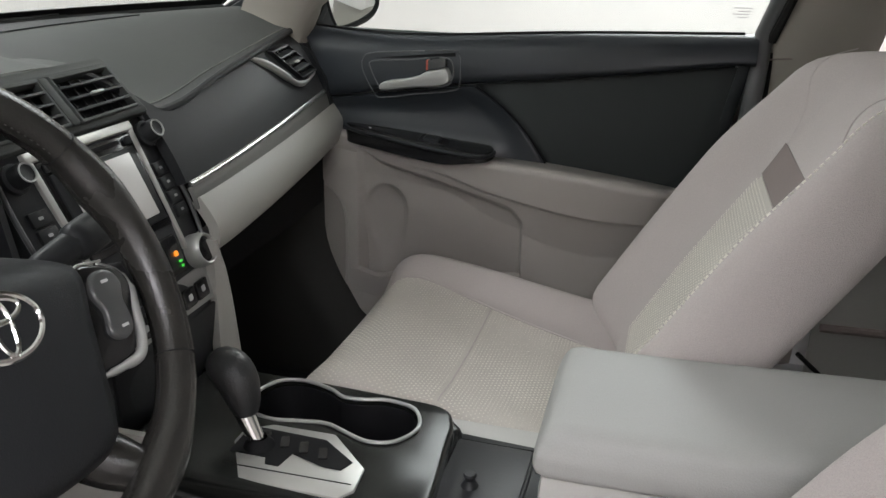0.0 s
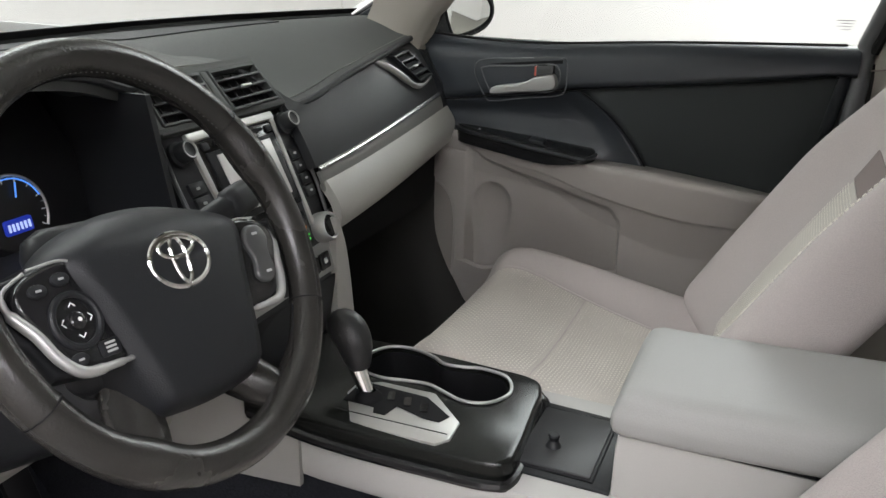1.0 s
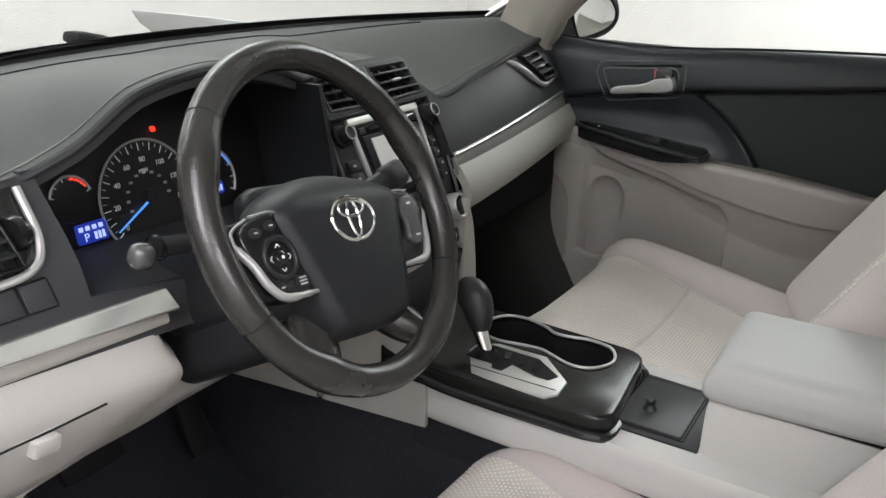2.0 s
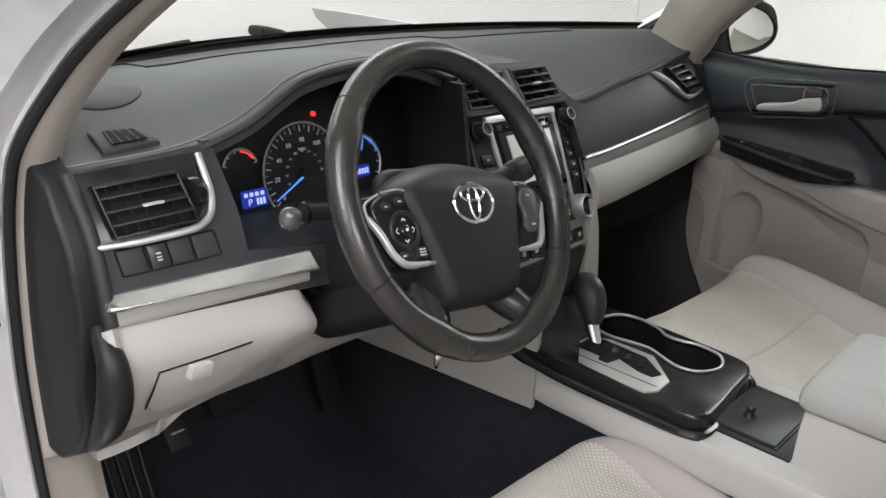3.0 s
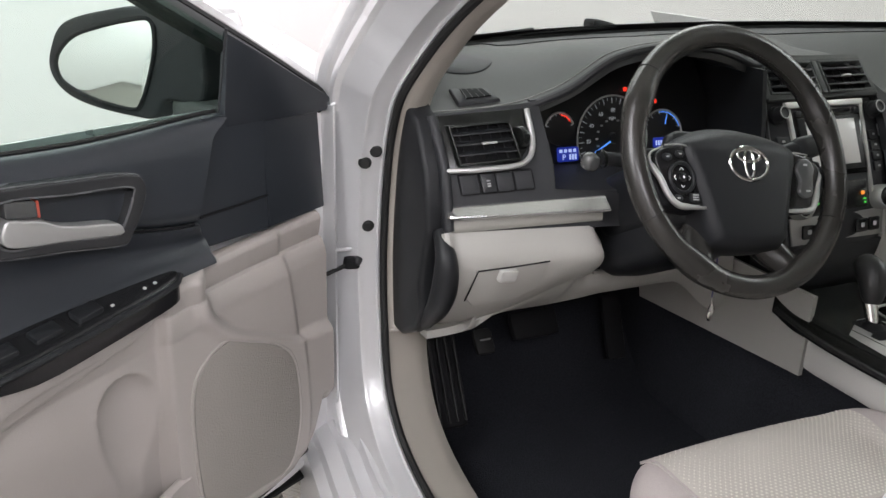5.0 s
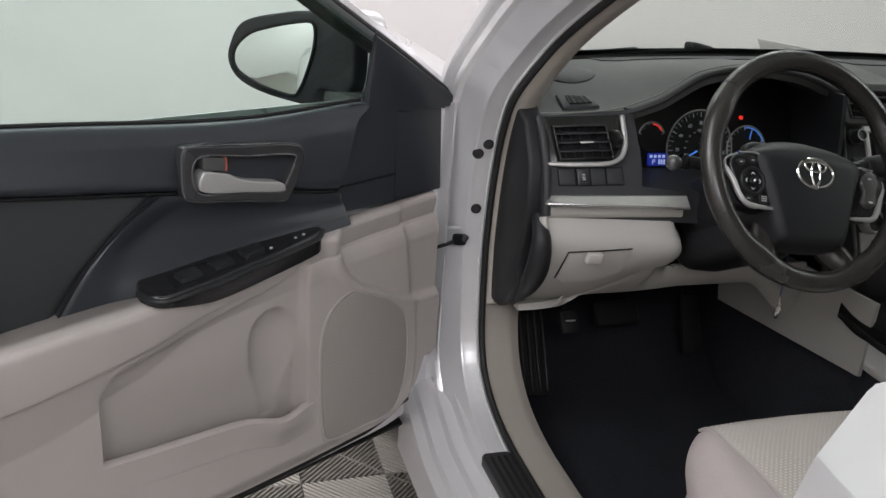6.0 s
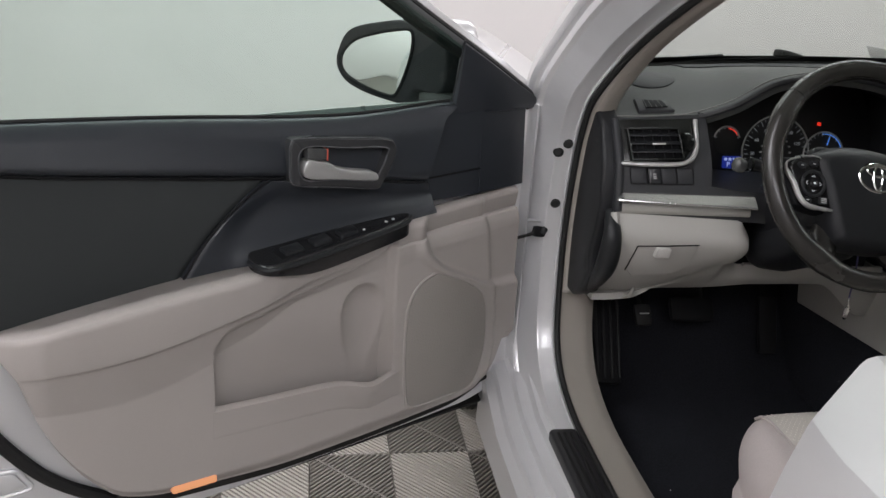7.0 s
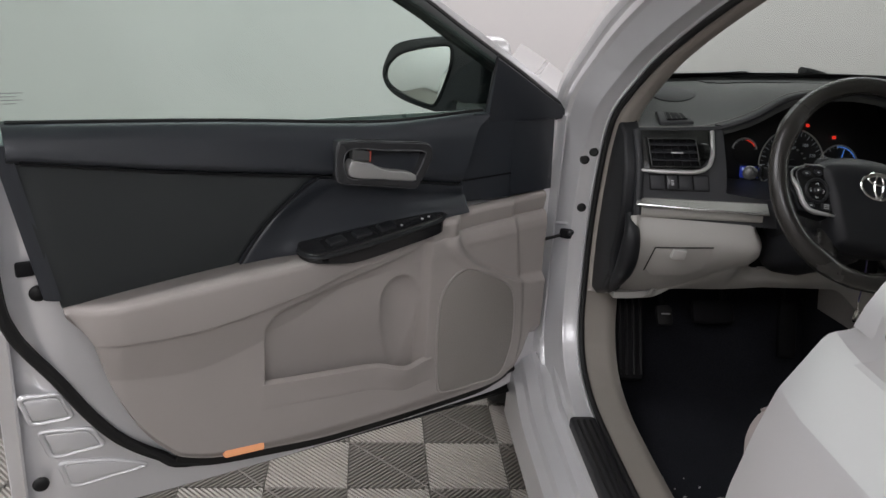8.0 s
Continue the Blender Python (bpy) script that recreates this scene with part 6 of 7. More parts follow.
def front_door(side, dz, label):
    D = thing("front_door", (side * 0.89, 0.94, 0.36), label, "car door", "front doors")

    def P(x, s, z):
        return Vector((side * x, s, z + dz))

    def fold(z):
        """Front end of the padded black trim, swept forward towards the mirror."""
        return cub(z, [0.82, 0.835, 0.86, 0.87, 0.90, 0.95, 0.97, 0.985, 1.0], [0.700, 0.700, 0.688, 0.684, 0.692, 0.711, 0.722, 0.748, 0.775])

    def turn(w):
        """Rounds the padded trim back into the door at its front end."""
        return 0.032 * sm(0.013, 0.0, w) ** 1.3

    def up(u, v):
        b = -0.076 if side < 0 else -0.092
        s = b + 0.80 * u
        z = line(s) + (belt(s) - line(s)) * min(1, 1.08 * v)
        f = fold(z)
        s = b + (f - b) * u
        z = line(s) + (belt(s) - line(s)) * min(1, 1.08 * v)
        x = cub(v, [0, 0.06, 0.15, 0.62, 0.84, 0.93, 1], [0.717, 0.709, 0.705, 0.712, 0.724, 0.736, 0.75])
        return P(x + turn(f - s), s, z)

    upper = part("upper_trim", shell(up, 110, 24, 0.008, (side, 0, 0)), M_DOORBLK, D, "black vinyl upper trim")
    part("trim_groove", tube([P(0.713 + turn(0.684 - (-0.06 + 0.744 * k / 40)), -0.06 + 0.744 * k / 40, line(-0.06 + 0.744 * k / 40) - 0.001) for k in range(41)], 0.0018, 6), M_DARK, upper)
    part("belt_line", tube([P(0.742, -0.07 + 0.80 * k / 40, belt(-0.07 + 0.80 * k / 40) + 0.001) for k in range(41)], 0.0032, 6), M_RUBBER, D, "black rubber glass wiper strip")

    def diag(v):
        return 0.244 + 0.134 * v - 0.012 * math.sin(math.pi * v)

    def z_in(s, v):
        return arm_z(s) + (line(s) - 0.004 - arm_z(s)) * v

    def ins(u, v):
        a = -0.024 - 0.046 * v
        s = a + (diag(v) - a) * u
        rim = 0.004 * sm(0.010, 0.0, (diag(v) - s)) + 0.003 * sm(0.03, 0.0, s - a)
        return P(0.719 - 0.006 * math.sin(math.pi * v) + rim, s, z_in(s, v))

    part("fabric_insert", shell(ins, 60, 14, 0.008, (side, 0, 0)), M_INSERT, D, "black cloth insert")
    part("insert_border", shell(lambda u, v: P(0.716 + 0.012 * (1 - u) ** 2, -0.024 - 0.046 * v - 0.022 * (1 - u), 0.757 + (0.99 - 0.757) * v), 6, 14, 0.008, (side, 0, 0)), M_DOORBLK, D, "black trim border")

    def wing(u, v):
        s = diag(v) + (0.70 - diag(v)) * u
        f = fold(z_in(s, v))
        s = diag(v) + (f - diag(v)) * u
        lift = 0.007 * sm(0.0, 0.006, s - diag(v))
        hollow = 0.012 * math.exp(-((v - 0.62) / 0.3) ** 2) * sm(0.0, 0.06, s - diag(v))
        roll = -0.010 * sm(0.25, 0.0, v) * sm(0.30, 0.36, s)
        return P(0.718 - lift + hollow + roll + turn(f - s) * 0.8, s, z_in(s, v))

    part("lower_black_trim", shell(wing, 110, 22, 0.008, (side, 0, 0)), M_DOORBLK, D, "black vinyl wing")
    part("diagonal_seam", tube([P(0.712, diag(k / 15), z_in(diag(k / 15), k / 15)) for k in range(16)], 0.0017, 6), M_DARK, D)
    part("front_recess", shell(lambda u, v: P(0.727 + 0.004 * v, 0.672 + 0.13 * u + 0.03 * v * (1 - u), 0.826 + 0.166 * v), 14, 14, 0.008, (side, 0, 0)), M_DOORBLK, D, "recessed black front trim")
    part("recess_seam", tube([P(0.7265, 0.686 + 0.112 * k / 9, 0.868 + 0.005 * k / 9) for k in range(10)], 0.0018, 6), M_DARK, D)

    def low(u, v):
        s = -0.022 + 0.915 * u
        a = arm_in(s)
        zt, zb = arm_z(s), bottom(s)
        c = cub(s, [0.0, 0.166, 0.338, 0.433, 0.6], [0.055, 0.069, 0.053, 0.037, 0.034])
        g = 0.691 - a
        pts = [(0.716, zt), (a + 0.012, zt), (a + 0.004, zt - 0.003), (a + 0.001, zt - 0.010), (a + 0.002, zt - 0.5 * c), (a + 0.005, zt - 0.95 * c), (a + 0.007, zt - 1.12 * c), (a + 0.30 * g + 0.003, zt - 1.17 * c), (a + 0.65 * g, zt - 1.55 * c), (a + 0.9 * g, zt - 1.95 * c), (0.693, zt - 2.25 * c)]
        n = len(pts)
        f = v * 139
        if f < 34:
            g = f / 34 * (n - 1)
            i = min(int(g), n - 2)
            w = g - i
            x = pts[i][0] * (1 - w) + pts[i + 1][0] * w
            z = pts[i][1] * (1 - w) + pts[i + 1][1] * w
            z = max(z, zb + 0.002)
        else:
            w = (f - 34) / 105
            z0 = max(zt - 2.25 * c, zb + 0.001)
            z = z0 + (zb - z0) * w
            x = 0.693 + 0.012 * sm(0.9, 1.0, w)
        x += max(in_pocket(s, z), in_bottle(s, z))
        # raised corner at the front, with a ridge that sweeps round it
        sb = cub(z, [0.640, 0.656, 0.69, 0.711, 0.754, 0.802, 0.825, 0.84], [0.87, 0.812, 0.745, 0.705, 0.669, 0.664, 0.684, 0.70])
        x += 0.012 * sm(0.05, 0.0, s) + 0.013 * sm(sb - 0.004, sb + 0.009, s) * sm(0.64, 0.66, z)
        x -= 0.008 * math.exp(-((s - sb + 0.014) / 0.012) ** 2) * sm(0.66, 0.70, z)
        # thin flange along the front and the lower edge
        x += 0.006 * sm(0.0, 0.008, s - cub(z, [0.40, 0.45, 0.53, 0.60, 0.84], [0.77, 0.822, 0.836, 0.832, 0.80]))
        return P(x, s, z)

    lower = part("lower_trim", shell(low, 250, 140, 0.006, (side, 0, 0)), M_BEIGE, D, "warm grey plastic lower trim", 50)
    def wall(u, v):
        s = 0.272 + 0.345 * u
        ends = sm(0, 0.2, min(u, 1 - u))
        bulge = 0.010 * math.exp(-(((s - 0.552) / 0.045) ** 2)) * sm(0, 0.8, v)
        z1 = lip_z(s)
        return P(0.6966 - 0.0040 * sm(0, 0.12, v) - 0.0015 * sm(0.3, 1, v) * ends - bulge + 0.006 * sm(0.94, 1.0, v), s, z1 - 0.060 * (1 - v))

    part("pocket_wall", shell(wall, 60, 14, 0.004, (side, 0, 0)), M_BEIGE, lower, "front wall of the map pocket")
    GR = path([(0.695, 0.703, 0), (0.722, 0.692, 0), (0.776, 0.660, 0), (0.803, 0.627, 0), (0.812, 0.56, 0), (0.807, 0.50, 0), (0.783, 0.452, 0), (0.72, 0.446, 0), (0.652, 0.446, 0), (0.636, 0.47, 0), (0.629, 0.56, 0), (0.632, 0.645, 0), (0.655, 0.686, 0)], 70, True)
    part("speaker_grille", extr([(p.x, p.y) for p in GR], lambda u, v, w: P(0.693 - w, u, v), -0.004, 0.0025, 0.001), M_SPEAKER, lower, "perforated speaker grille")
    part("grille_surround", tube([P(0.693, 0.72 + (p.x - 0.72) * 1.03, 0.57 + (p.y - 0.57) * 1.02) for p in GR], 0.0026, 8, True), M_BEIGE, lower, "raised rim round the grille")
    # inside handle
    def hp(u, v, w):
        return P(0.707 - w, u, v - 0.15 * (u - 0.5))
    esc = part("handle_bezel", extr([(p.x, p.y) for p in path([(0.406, 0.948, 0), (0.42, 0.956, 0), (0.50, 0.962, 0), (0.57, 0.966, 0), (0.588, 0.958, 0), (0.588, 0.935, 0), (0.566, 0.892, 0), (0.55, 0.884, 0), (0.49, 0.885, 0), (0.42, 0.885, 0), (0.406, 0.893, 0), (0.404, 0.92, 0)], 60, True)], hp, -0.012, 0.017, 0.007, 4), M_BEZEL, D, "raised black handle surround")
    cut(esc, extr([(p.x, p.y) for p in path([(0.424, 0.942, 0), (0.50, 0.948, 0), (0.568, 0.952, 0), (0.573, 0.94, 0), (0.556, 0.904, 0), (0.545, 0.897, 0), (0.48, 0.897, 0), (0.424, 0.897, 0)], 48, True)], hp, -0.004, 0.03))
    # highlights on the black bezel's edges, drawn as thin lighter grey tubes
    part("bezel_edge", tube([hp(p.x, p.y, 0.0165) for p in path([(0.424, 0.942, 0), (0.50, 0.948, 0), (0.568, 0.952, 0), (0.573, 0.94, 0), (0.556, 0.904, 0), (0.545, 0.897, 0), (0.48, 0.897, 0), (0.424, 0.897, 0)], 64, True)], 0.0013, 8, True), M_EDGE, esc, "inner edge lightened as a rim highlight")
    part("bezel_rim", tube([hp(p.x, p.y, 0.0135) for p in path([(0.4055, 0.948, 0), (0.42, 0.9565, 0), (0.50, 0.9625, 0), (0.57, 0.9665, 0), (0.5885, 0.958, 0), (0.5885, 0.935, 0), (0.566, 0.8915, 0), (0.55, 0.8835, 0), (0.49, 0.8845, 0), (0.42, 0.8845, 0), (0.4055, 0.893, 0), (0.4035, 0.92, 0)], 60, True)], 0.0012, 6, True), M_EDGE, esc, "outer edge lightened as a rim highlight")
    # shade of the hand well painted as a near-black sheet
    part("handle_well", extr([(0.418, 0.892), (0.575, 0.892), (0.578, 0.956), (0.418, 0.950)], hp, -0.006, -0.0035), M_DARK, esc, "hand well painted near-black for its shade")
    part("handle_lever", extr([(p.x, p.y) for p in path([(0.428, 0.8985, 0), (0.49, 0.898, 0), (0.548, 0.8985, 0), (0.555, 0.905, 0), (0.546, 0.9125, 0), (0.505, 0.914, 0), (0.482, 0.917, 0), (0.468, 0.923, 0), (0.45, 0.9245, 0), (0.429, 0.9245, 0)], 48, True)], hp, 0.002, 0.022, 0.004, 3), M_SATSILVER, esc, "satin silver pull lever")
    part("lock_button", extr(rrect(0.431, 0.464, 0.9265, 0.9445, 0.003), hp, 0.004, 0.018, 0.002), M_SMOKE, esc, "black lock button")
    part("lock_mark", extr(rrect(0.4645, 0.4675, 0.926, 0.944, 0.001), hp, 0.004, 0.015), mat("red_lock_mark", (0.45, 0.08, 0.05), 0.5), esc, "red lock mark")
    # window switches on the armrest front
    def sp(u, v, w):
        w = w if w > -0.01 else -0.008 - 0.018 * sm(0.33, 0.44, u)
        return P(arm_in(u) - 0.003 + v, u, arm_z(u) + 0.009 + w + 0.10 * v)
    sw = part("switch_panel", extr([(p.x, p.y) for p in path([(0.335, 0.03, 0), (0.338, 0.01, 0), (0.352, -0.006, 0), (0.40, -0.01, 0), (0.52, -0.008, 0), (0.60, -0.004, 0), (0.622, 0.006, 0), (0.622, 0.016, 0), (0.60, 0.024, 0), (0.50, 0.042, 0), (0.40, 0.058, 0), (0.35, 0.056, 0)], 60, True)], sp, -0.026, 0.006, 0.005, 3), M_PIANO, D, "gloss black switch panel")
    part("panel_lip", tube([sp(p.x, p.y, 0.001) for p in path([(0.335, 0.03, 0), (0.338, 0.01, 0), (0.352, -0.009, 0), (0.40, -0.013, 0), (0.52, -0.011, 0), (0.60, -0.007, 0), (0.625, 0.006, 0)], 40)], 0.004, 8), M_BLACK, sw)
    for s in ((0.40, 0.45, 0.50) if side < 0 else (0.45,)):
        part("window_switch", extr(rrect(s - 0.016, s + 0.016, 0.006, 0.03, 0.003), sp, 0.005, 0.012, 0.003), M_BLACK, sw, "black rocker switch")
    part("switch_well", extr(rrect(0.375 if side < 0 else 0.42, 0.475, 0.001, 0.036, 0.003), sp, 0.0055, 0.0068), M_DARK, sw)
    for s in ((0.515, 0.53, 0.575, 0.59) if side < 0 else (0.575,)):
        part("switch_print", extr(rrect(s - 0.0035, s + 0.0005, 0.007, 0.0115, 0.001, 2), sp, 0.0055, 0.0066), M_PRINT, sw)
    # steel shell round the trim
    part("inner_shell", shell(lambda u, v: P(0.745 + 0.03 * sm(0.05, 0.0, u), -0.098 + 1.02 * u, cub(-0.098 + 1.02 * u, [-0.1, 0.2, 0.8, 0.95], [0.368, 0.362, 0.375, 0.41]) + (belt(-0.098 + 1.02 * u) - 0.02 - 0.365) * v), 40, 24, 0.006, (side, 0, 0)), M_JAMB, D, "silver painted inner shell")
    part("outer_skin", shell(lambda u, v: P(0.835 + 0.05 * math.sin(math.pi * min(1, 1.1 * (1 - v))) - 0.055 * sm(0.75, 1.0, v), -0.115 + 1.045 * u, 0.335 + 0.655 * v), 30, 24, 0.004, (-side, 0, 0)), M_PAINT, D, "silver outer skin")
    part("rear_edge", shell(lambda u, v: P(0.75 + (0.08 + 0.03 * math.sin(math.pi * v)) * u, -0.1 - 0.014 * u, 0.345 + 0.65 * v), 6, 20, 0.004), M_JAMB, D, "silver rear edge")
    part("bottom_edge", shell(lambda u, v: P(0.745 + 0.095 * v, -0.1 + 1.02 * u, 0.362 - 0.02 * v), 20, 5, 0.004), M_RUBBER, D, "black bottom edge")
    part("front_edge", shell(lambda u, v: P(0.72 + 0.12 * u, 0.92, 0.38 + 0.6 * v), 5, 14, 0.004), M_JAMB, D, "silver front edge")
    seal = [(-0.112, 0.99), (-0.110, 0.88), (-0.105, 0.76), (-0.093, 0.711), (-0.074, 0.674), (-0.04, 0.621), (0.003, 0.547), (0.046, 0.49), (0.103, 0.443), (0.164, 0.412), (0.42, 0.396), (0.7, 0.402), (0.86, 0.43)]
    part("weatherstrip", tube([P(0.737, p.x, p.y) for p in path([(a, b, 0) for a, b in seal], 70)], 0.010, 8), M_RUBBER, D, "black rubber weatherstrip")
    part("lower_seal", shell(lambda u, v: P(0.712 + 0.02 * v, 0.13 + 0.73 * u, bottom(0.13 + 0.73 * u) + 0.004 - 0.036 * v), 40, 4, 0.006, (side, 0, 0)), M_RUBBER, D, "black rubber lower seal")
    # three pressed panels, latch slot and plugs
    for quad in PRESS:
        cx, cz = sum(p[0] for p in quad) / 4, sum(p[1] for p in quad) / 4
        ring = path([(a + (b - a) * k, c + (d - c) * k, 0) for (a, c), (b, d) in zip(quad, quad[1:] + quad[:1]) for k in (0.12, 0.5, 0.88)], 48, True)
        part("pressing", both(tube([P(0.7445, p.x, p.y) for p in ring], 0.0042, 8, True), extr([(cx + 0.86 * (p.x - cx), cz + 0.80 * (p.y - cz)) for p in ring], lambda u, v, w: P(0.745 - w, u, v), -0.001, 0.0045, 0.003, 2)), M_JAMB, D, "pressed panel")
    part("latch_slot", extr(rrect(-0.078, -0.052, 0.793, 0.815, 0.004), lambda u, v, w: P(0.745 - w, u, v), 0, 0.006, 0.001), M_DARK, D, "dark latch slot")
    for s0, z0 in ((-0.051, 0.763), (-0.077, 0.44)):
        part("plug", lathe([(0, 0.006), (0.008, 0.006), (0.012, 0.003), (0.013, 0)], frame_of(P(0.745, s0, z0), (-side, 0, 0)), 16), M_RUBBER, D, "black rubber plug")
    # window frame, sail panel, pane
    fr = path([(0.93, 0.985, 0.755), (0.80, 1.06, 0.742), (0.648, 1.142, 0.728), (0.55, 1.195, 0.715), (0.40, 1.262, 0.69), (0.22, 1.325, 0.655), (0.0, 1.37, 0.62), (-0.14, 1.378, 0.61), (-0.19, 1.35, 0.62), (-0.15, 1.2, 0.665), (-0.10, 1.02, 0.735)], 70)
    inner = [P(p.z, p.x, p.y) for p in fr] + ([P(0.728, -0.097, 0.95), P(0.722, -0.092, 0.87), P(0.72, -0.085, 0.80), P(0.72, -0.075, 0.72)] if side > 0 else [])
    part("window_frame", tube(inner, 0.0155, 10), M_FRAME, D, "satin grey inner window frame")
    part("frame_seal", tube([P(p.z - 0.006, p.x - 0.010, p.y - 0.011) for p in fr], 0.0095, 8), M_RUBBER, D, "black rubber glass run")
    part("outer_frame", tube([P(p.z + 0.024, p.x + 0.012, p.y + 0.012) for p in fr[:-6]], 0.015, 8), M_PAINT, D, "silver outer window frame")
    part("frame_channel", tube([P(p.z - 0.009, p.x + 0.004, p.y + 0.004) for p in fr[:44]], 0.006, 6), M_RUBBER, D, "black weather seal on the frame")
    sail = part("sail_panel", extr([(0.735, 0.972), (0.93, 0.972), (0.925, 0.992), (0.79, 1.067), (0.735, 1.096)], lambda u, v, w: P(0.742 - w - 0.15 * (v - 0.98), u, v), 0, 0.012, 0.004), M_DOORBLK, D, "black mirror sail panel")
    part("sail_front", shell(lambda u, v: P(0.722 + 0.012 * v + 0.012 * u, 0.797 + 0.115 * u, 0.829 + 0.165 * v), 6, 8, 0.01, (side, 0, 0)), M_DOORBLK, D, "black front corner trim")
    part("glass_divider", tube([P(0.742, 0.735, 0.985), P(0.715, 0.735, 1.10)], 0.0018, 8), M_FACE, D)

    def pane_pt(u, v):
        s = -0.13 + 0.90 * u
        hi = cub(s, [-0.16, 0.0, 0.22, 0.40, 0.55, 0.65, 0.78], [1.37, 1.36, 1.315, 1.25, 1.185, 1.135, 1.065])
        z = 0.985 + (hi - 0.985) * v
        return P(0.752 - 0.30 * (z - 0.985), s, z)

    pane = part("window_pane", shell(pane_pt, 20, 8, 0.003), M_DGLASS if side < 0 else M_GLASS, D, "clear door glass")
    part("glass_print", both(*[extr(rrect(-0.075 + 0.002 * k, -0.045 - 0.008 * (k % 2), 1.058 - 0.005 * k, 1.0592 - 0.005 * k, 0.0004, 2), lambda u, v, w: P(0.7505 - 0.30 * (v - 0.985) - w, u, v), 0.0, 0.0006) for k in range(4)]), M_BAR, pane, "small grey printed bars")
    # mirror
    def mp(u, v, w):
        """Mirror frame: u outward, v up, w towards the rear."""
        return P(0.925 + u, 0.745 - w - 0.40 * (u + 0.025), 1.04 + v)

    rim_in = [(-0.049, 0.057), (-0.054, 0.027), (-0.044, -0.014), (-0.028, -0.054), (-0.012, -0.066), (0.04, -0.058), (0.081, -0.042), (0.096, -0.025), (0.093, 0.001), (0.066, 0.028), (0.026, 0.043), (-0.012, 0.053)]
    rim_out = [(-0.112, 0.068), (-0.044, 0.074), (0.01, 0.067), (0.08, 0.046), (0.106, 0.006), (0.109, -0.026), (0.09, -0.052), (0.05, -0.068), (-0.01, -0.077), (-0.042, -0.076), (-0.062, -0.05), (-0.115, -0.044)]
    mir = part("mirror_housing", extr([(p.x, p.y) for p in path([(a, b, 0) for a, b in rim_out], 72, True)], mp, -0.045, 0.016, 0.006, 3), M_BLACK, D, "dark mirror housing")
    part("mirror_cap", extr([(p.x * 1.025 - 0.001, p.y * 1.03) for p in path([(a, b, 0) for a, b in rim_out], 72, True)], mp, -0.012, -0.06, 0.025, 4), M_PAINT, mir, "silver mirror cap")
    part("mirror_glass", extr([(p.x, p.y) for p in path([(a, b, 0) for a, b in rim_in], 56, True)], mp, 0.008, 0.0175, 0.001), M_MIRROR, mir, "mirror glass")
    part("mirror_rim", tube([mp(p.x, p.y, 0.0175) for p in path([(a, b, 0) for a, b in rim_in], 56, True)], 0.003, 8, True), M_DARK, mir)
    part("mirror_foot", soft((0.11, 0.05, 0.034), 0.012, 6, m=Matrix.Translation(P(0.812, 0.775, 0.977))), M_PAD, mir, "grey mirror foot")
    if side > 0:
        part("mirror_print", both(*[extr(rrect(-0.055, -0.005, -0.045 + 0.007 * k, -0.0425 + 0.007 * k, 0.001, 2), mp, 0.0125, 0.0131) for k in range(2)]), M_BAR, mir, "grey printed bars")
    else:
        part("courtesy_lamp", extr(rrect(0.202, 0.274, 0.428, 0.4435, 0.004), lambda u, v, w: P(0.700 - w, u, v - 0.05 * (u - 0.23)), -0.006, 0.008, 0.003), M_COURTESY, lower, "lit amber courtesy lamp")
    return D


front_door(1, 0.0, "closed passenger door with black and warm grey trim")
DD = front_door(-1, -0.03, "open driver door with black and warm grey trim")
DD.rotation_euler = (0, 0, radians(-61.3))

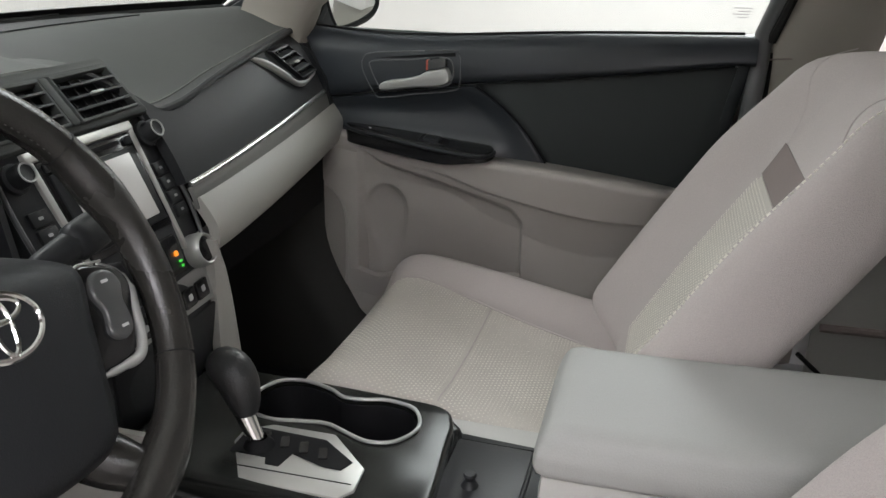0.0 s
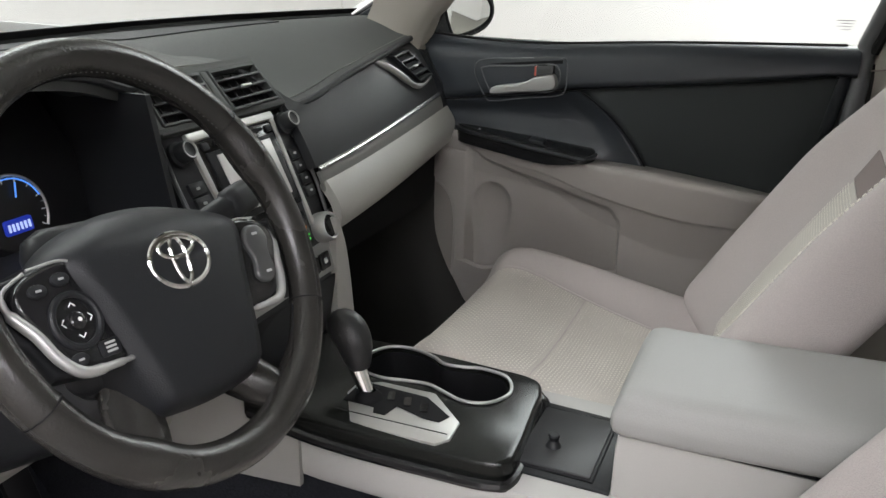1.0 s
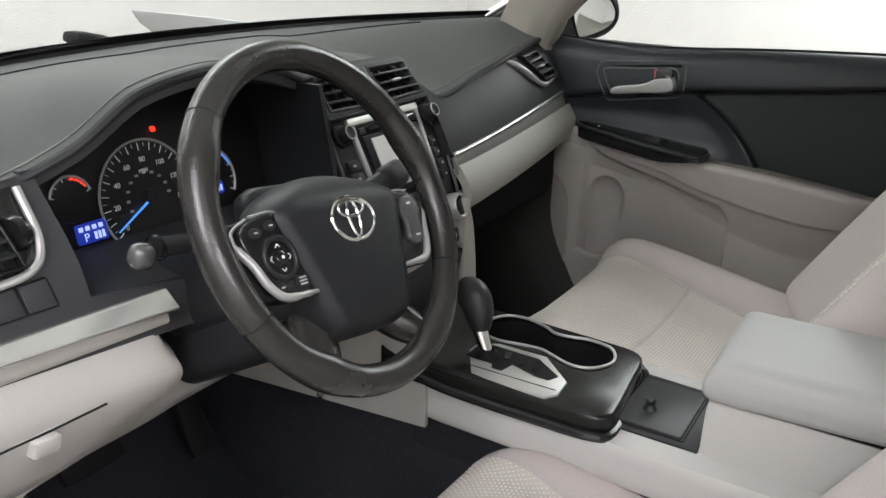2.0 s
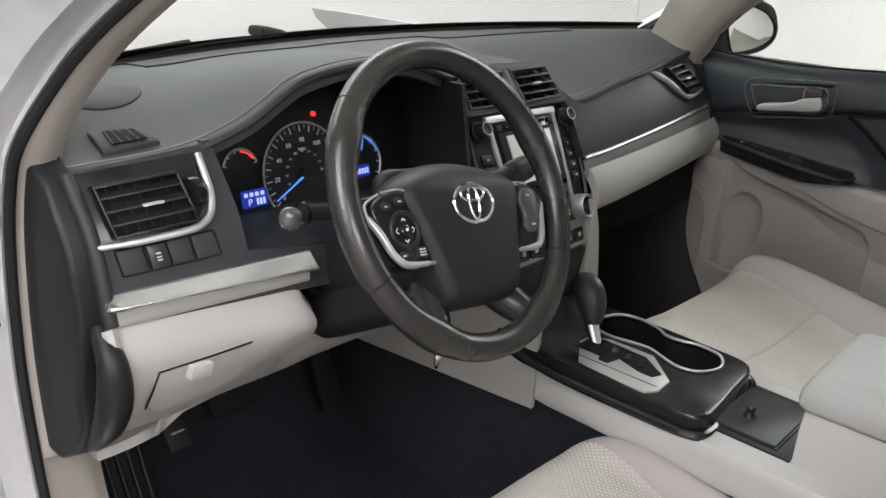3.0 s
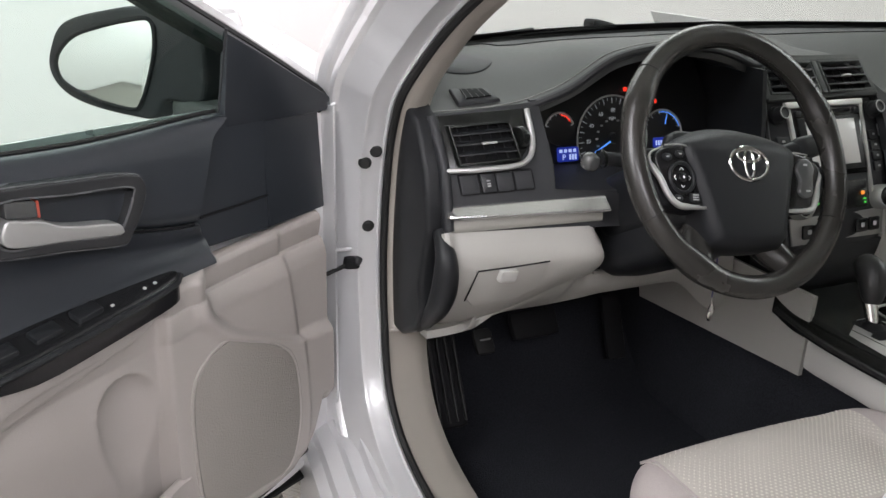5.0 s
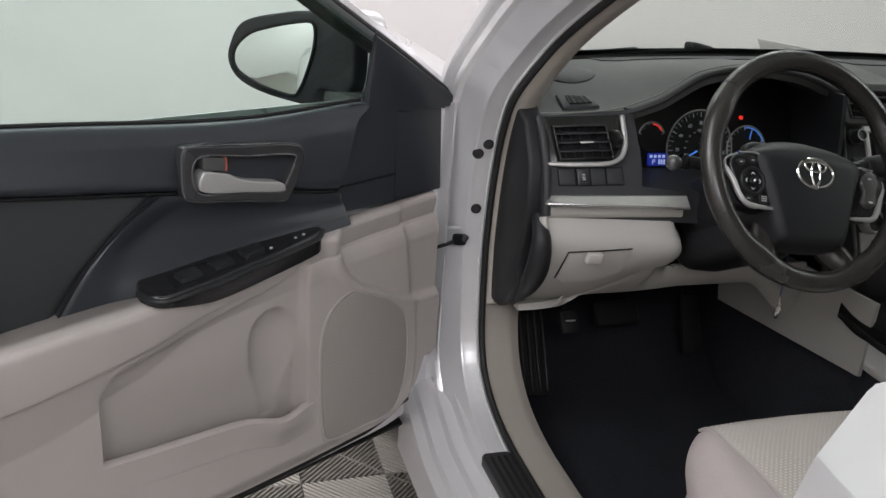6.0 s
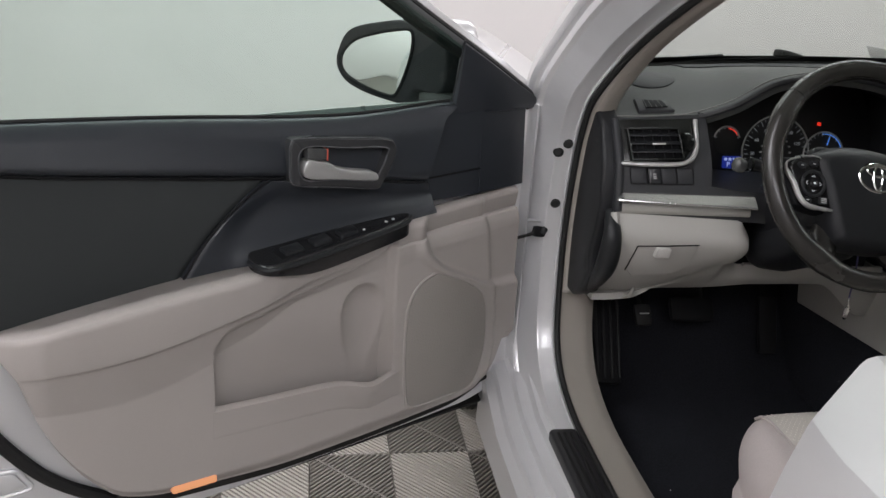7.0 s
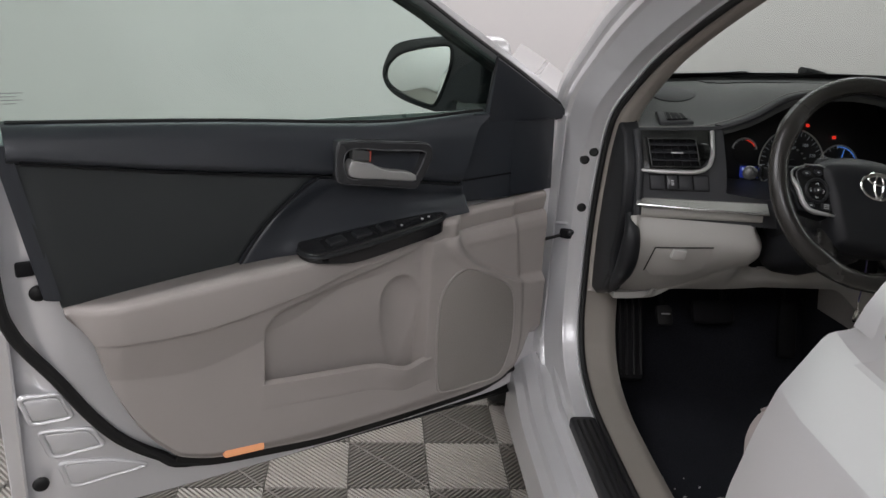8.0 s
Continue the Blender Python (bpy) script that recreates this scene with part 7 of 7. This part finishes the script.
# ---- floor tiles ----
def tile_mesh(name, way, material, cross):
    """A square of slanting square-edged ribs over a dark tray, with one rib or gap across them."""
    bm = bmesh.new()
    h, n, top = 0.0985, 26, 0.009
    q = [bm.verts.new((a * h, b * h, 0)) for a, b in ((-1, -1), (1, -1), (1, 1), (-1, 1))]
    bm.faces.new(q).material_index = 1

    def bar(a, b, wa, wb, z):
        """A rib from a to b, wa and wb its half widths across."""
        lo = [bm.verts.new((p[0] * way, p[1], 0.0003)) for p in (a[0], b[0], b[1], a[1])]
        hi = [bm.verts.new((p[0] * way, p[1], z)) for p in (wa[0], wb[0], wb[1], wa[1])]
        bm.faces.new(hi)
        for k in range(4):
            bm.faces.new((lo[k], lo[(k + 1) % 4], hi[(k + 1) % 4], hi[k]))

    def ends(d):
        d = max(-1.98 * h, min(1.98 * h, d))
        return (max(-h, d - h), d - max(-h, d - h)), (min(h, d + h), d - min(h, d + h))

    pitch = 4 * h / n
    for k in range(n):
        c = (k + 0.5) * pitch - 2 * h
        lo, hi = [ends(c + e * pitch * 0.36) for e in (-1, 1)], [ends(c + e * pitch * 0.24) for e in (-1, 1)]
        bar((lo[0][0], lo[1][0]), (lo[0][1], lo[1][1]), (hi[0][0], hi[1][0]), (hi[0][1], hi[1][1]), top)
    if cross:
        w = 0.0022
        a, b = ((-h, -h + 2 * w), (-h + 2 * w, -h)), ((h - 2 * w, h), (h, h - 2 * w))
        bar(a, b, a, b, top + 0.0012)
    bmesh.ops.recalc_face_normals(bm, faces=bm.faces)
    me = bpy.data.meshes.new(name)
    bm.to_mesh(me)
    bm.free()
    me.materials.append(material)
    me.materials.append(M_TRAY)
    return me


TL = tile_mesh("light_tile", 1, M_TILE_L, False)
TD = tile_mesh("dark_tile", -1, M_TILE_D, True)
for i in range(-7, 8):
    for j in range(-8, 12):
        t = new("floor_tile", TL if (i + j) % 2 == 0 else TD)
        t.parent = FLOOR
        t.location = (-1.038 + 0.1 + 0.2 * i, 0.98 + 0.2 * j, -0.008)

# pale crumbs on the driver's carpet
rng = random.Random(8)
bits = []
for x, y in ((-0.622, 0.50), (-0.581, 0.499), (-0.611, 0.465), (-0.60, 0.44), (-0.56, 0.47), (-0.63, 0.41)):
    r = rng.uniform(0.0015, 0.0032)
    bits.append(rbox(pose(x, y, 0.304, 0, 0, rng.uniform(0, 90)), (2.2 * r, r, 1.2 * r), 0.4 * r, 2))
solid("carpet_crumbs", both(*bits), M_PRINT, "few pale crumbs on the black carpet", "crumbs", "stuff")
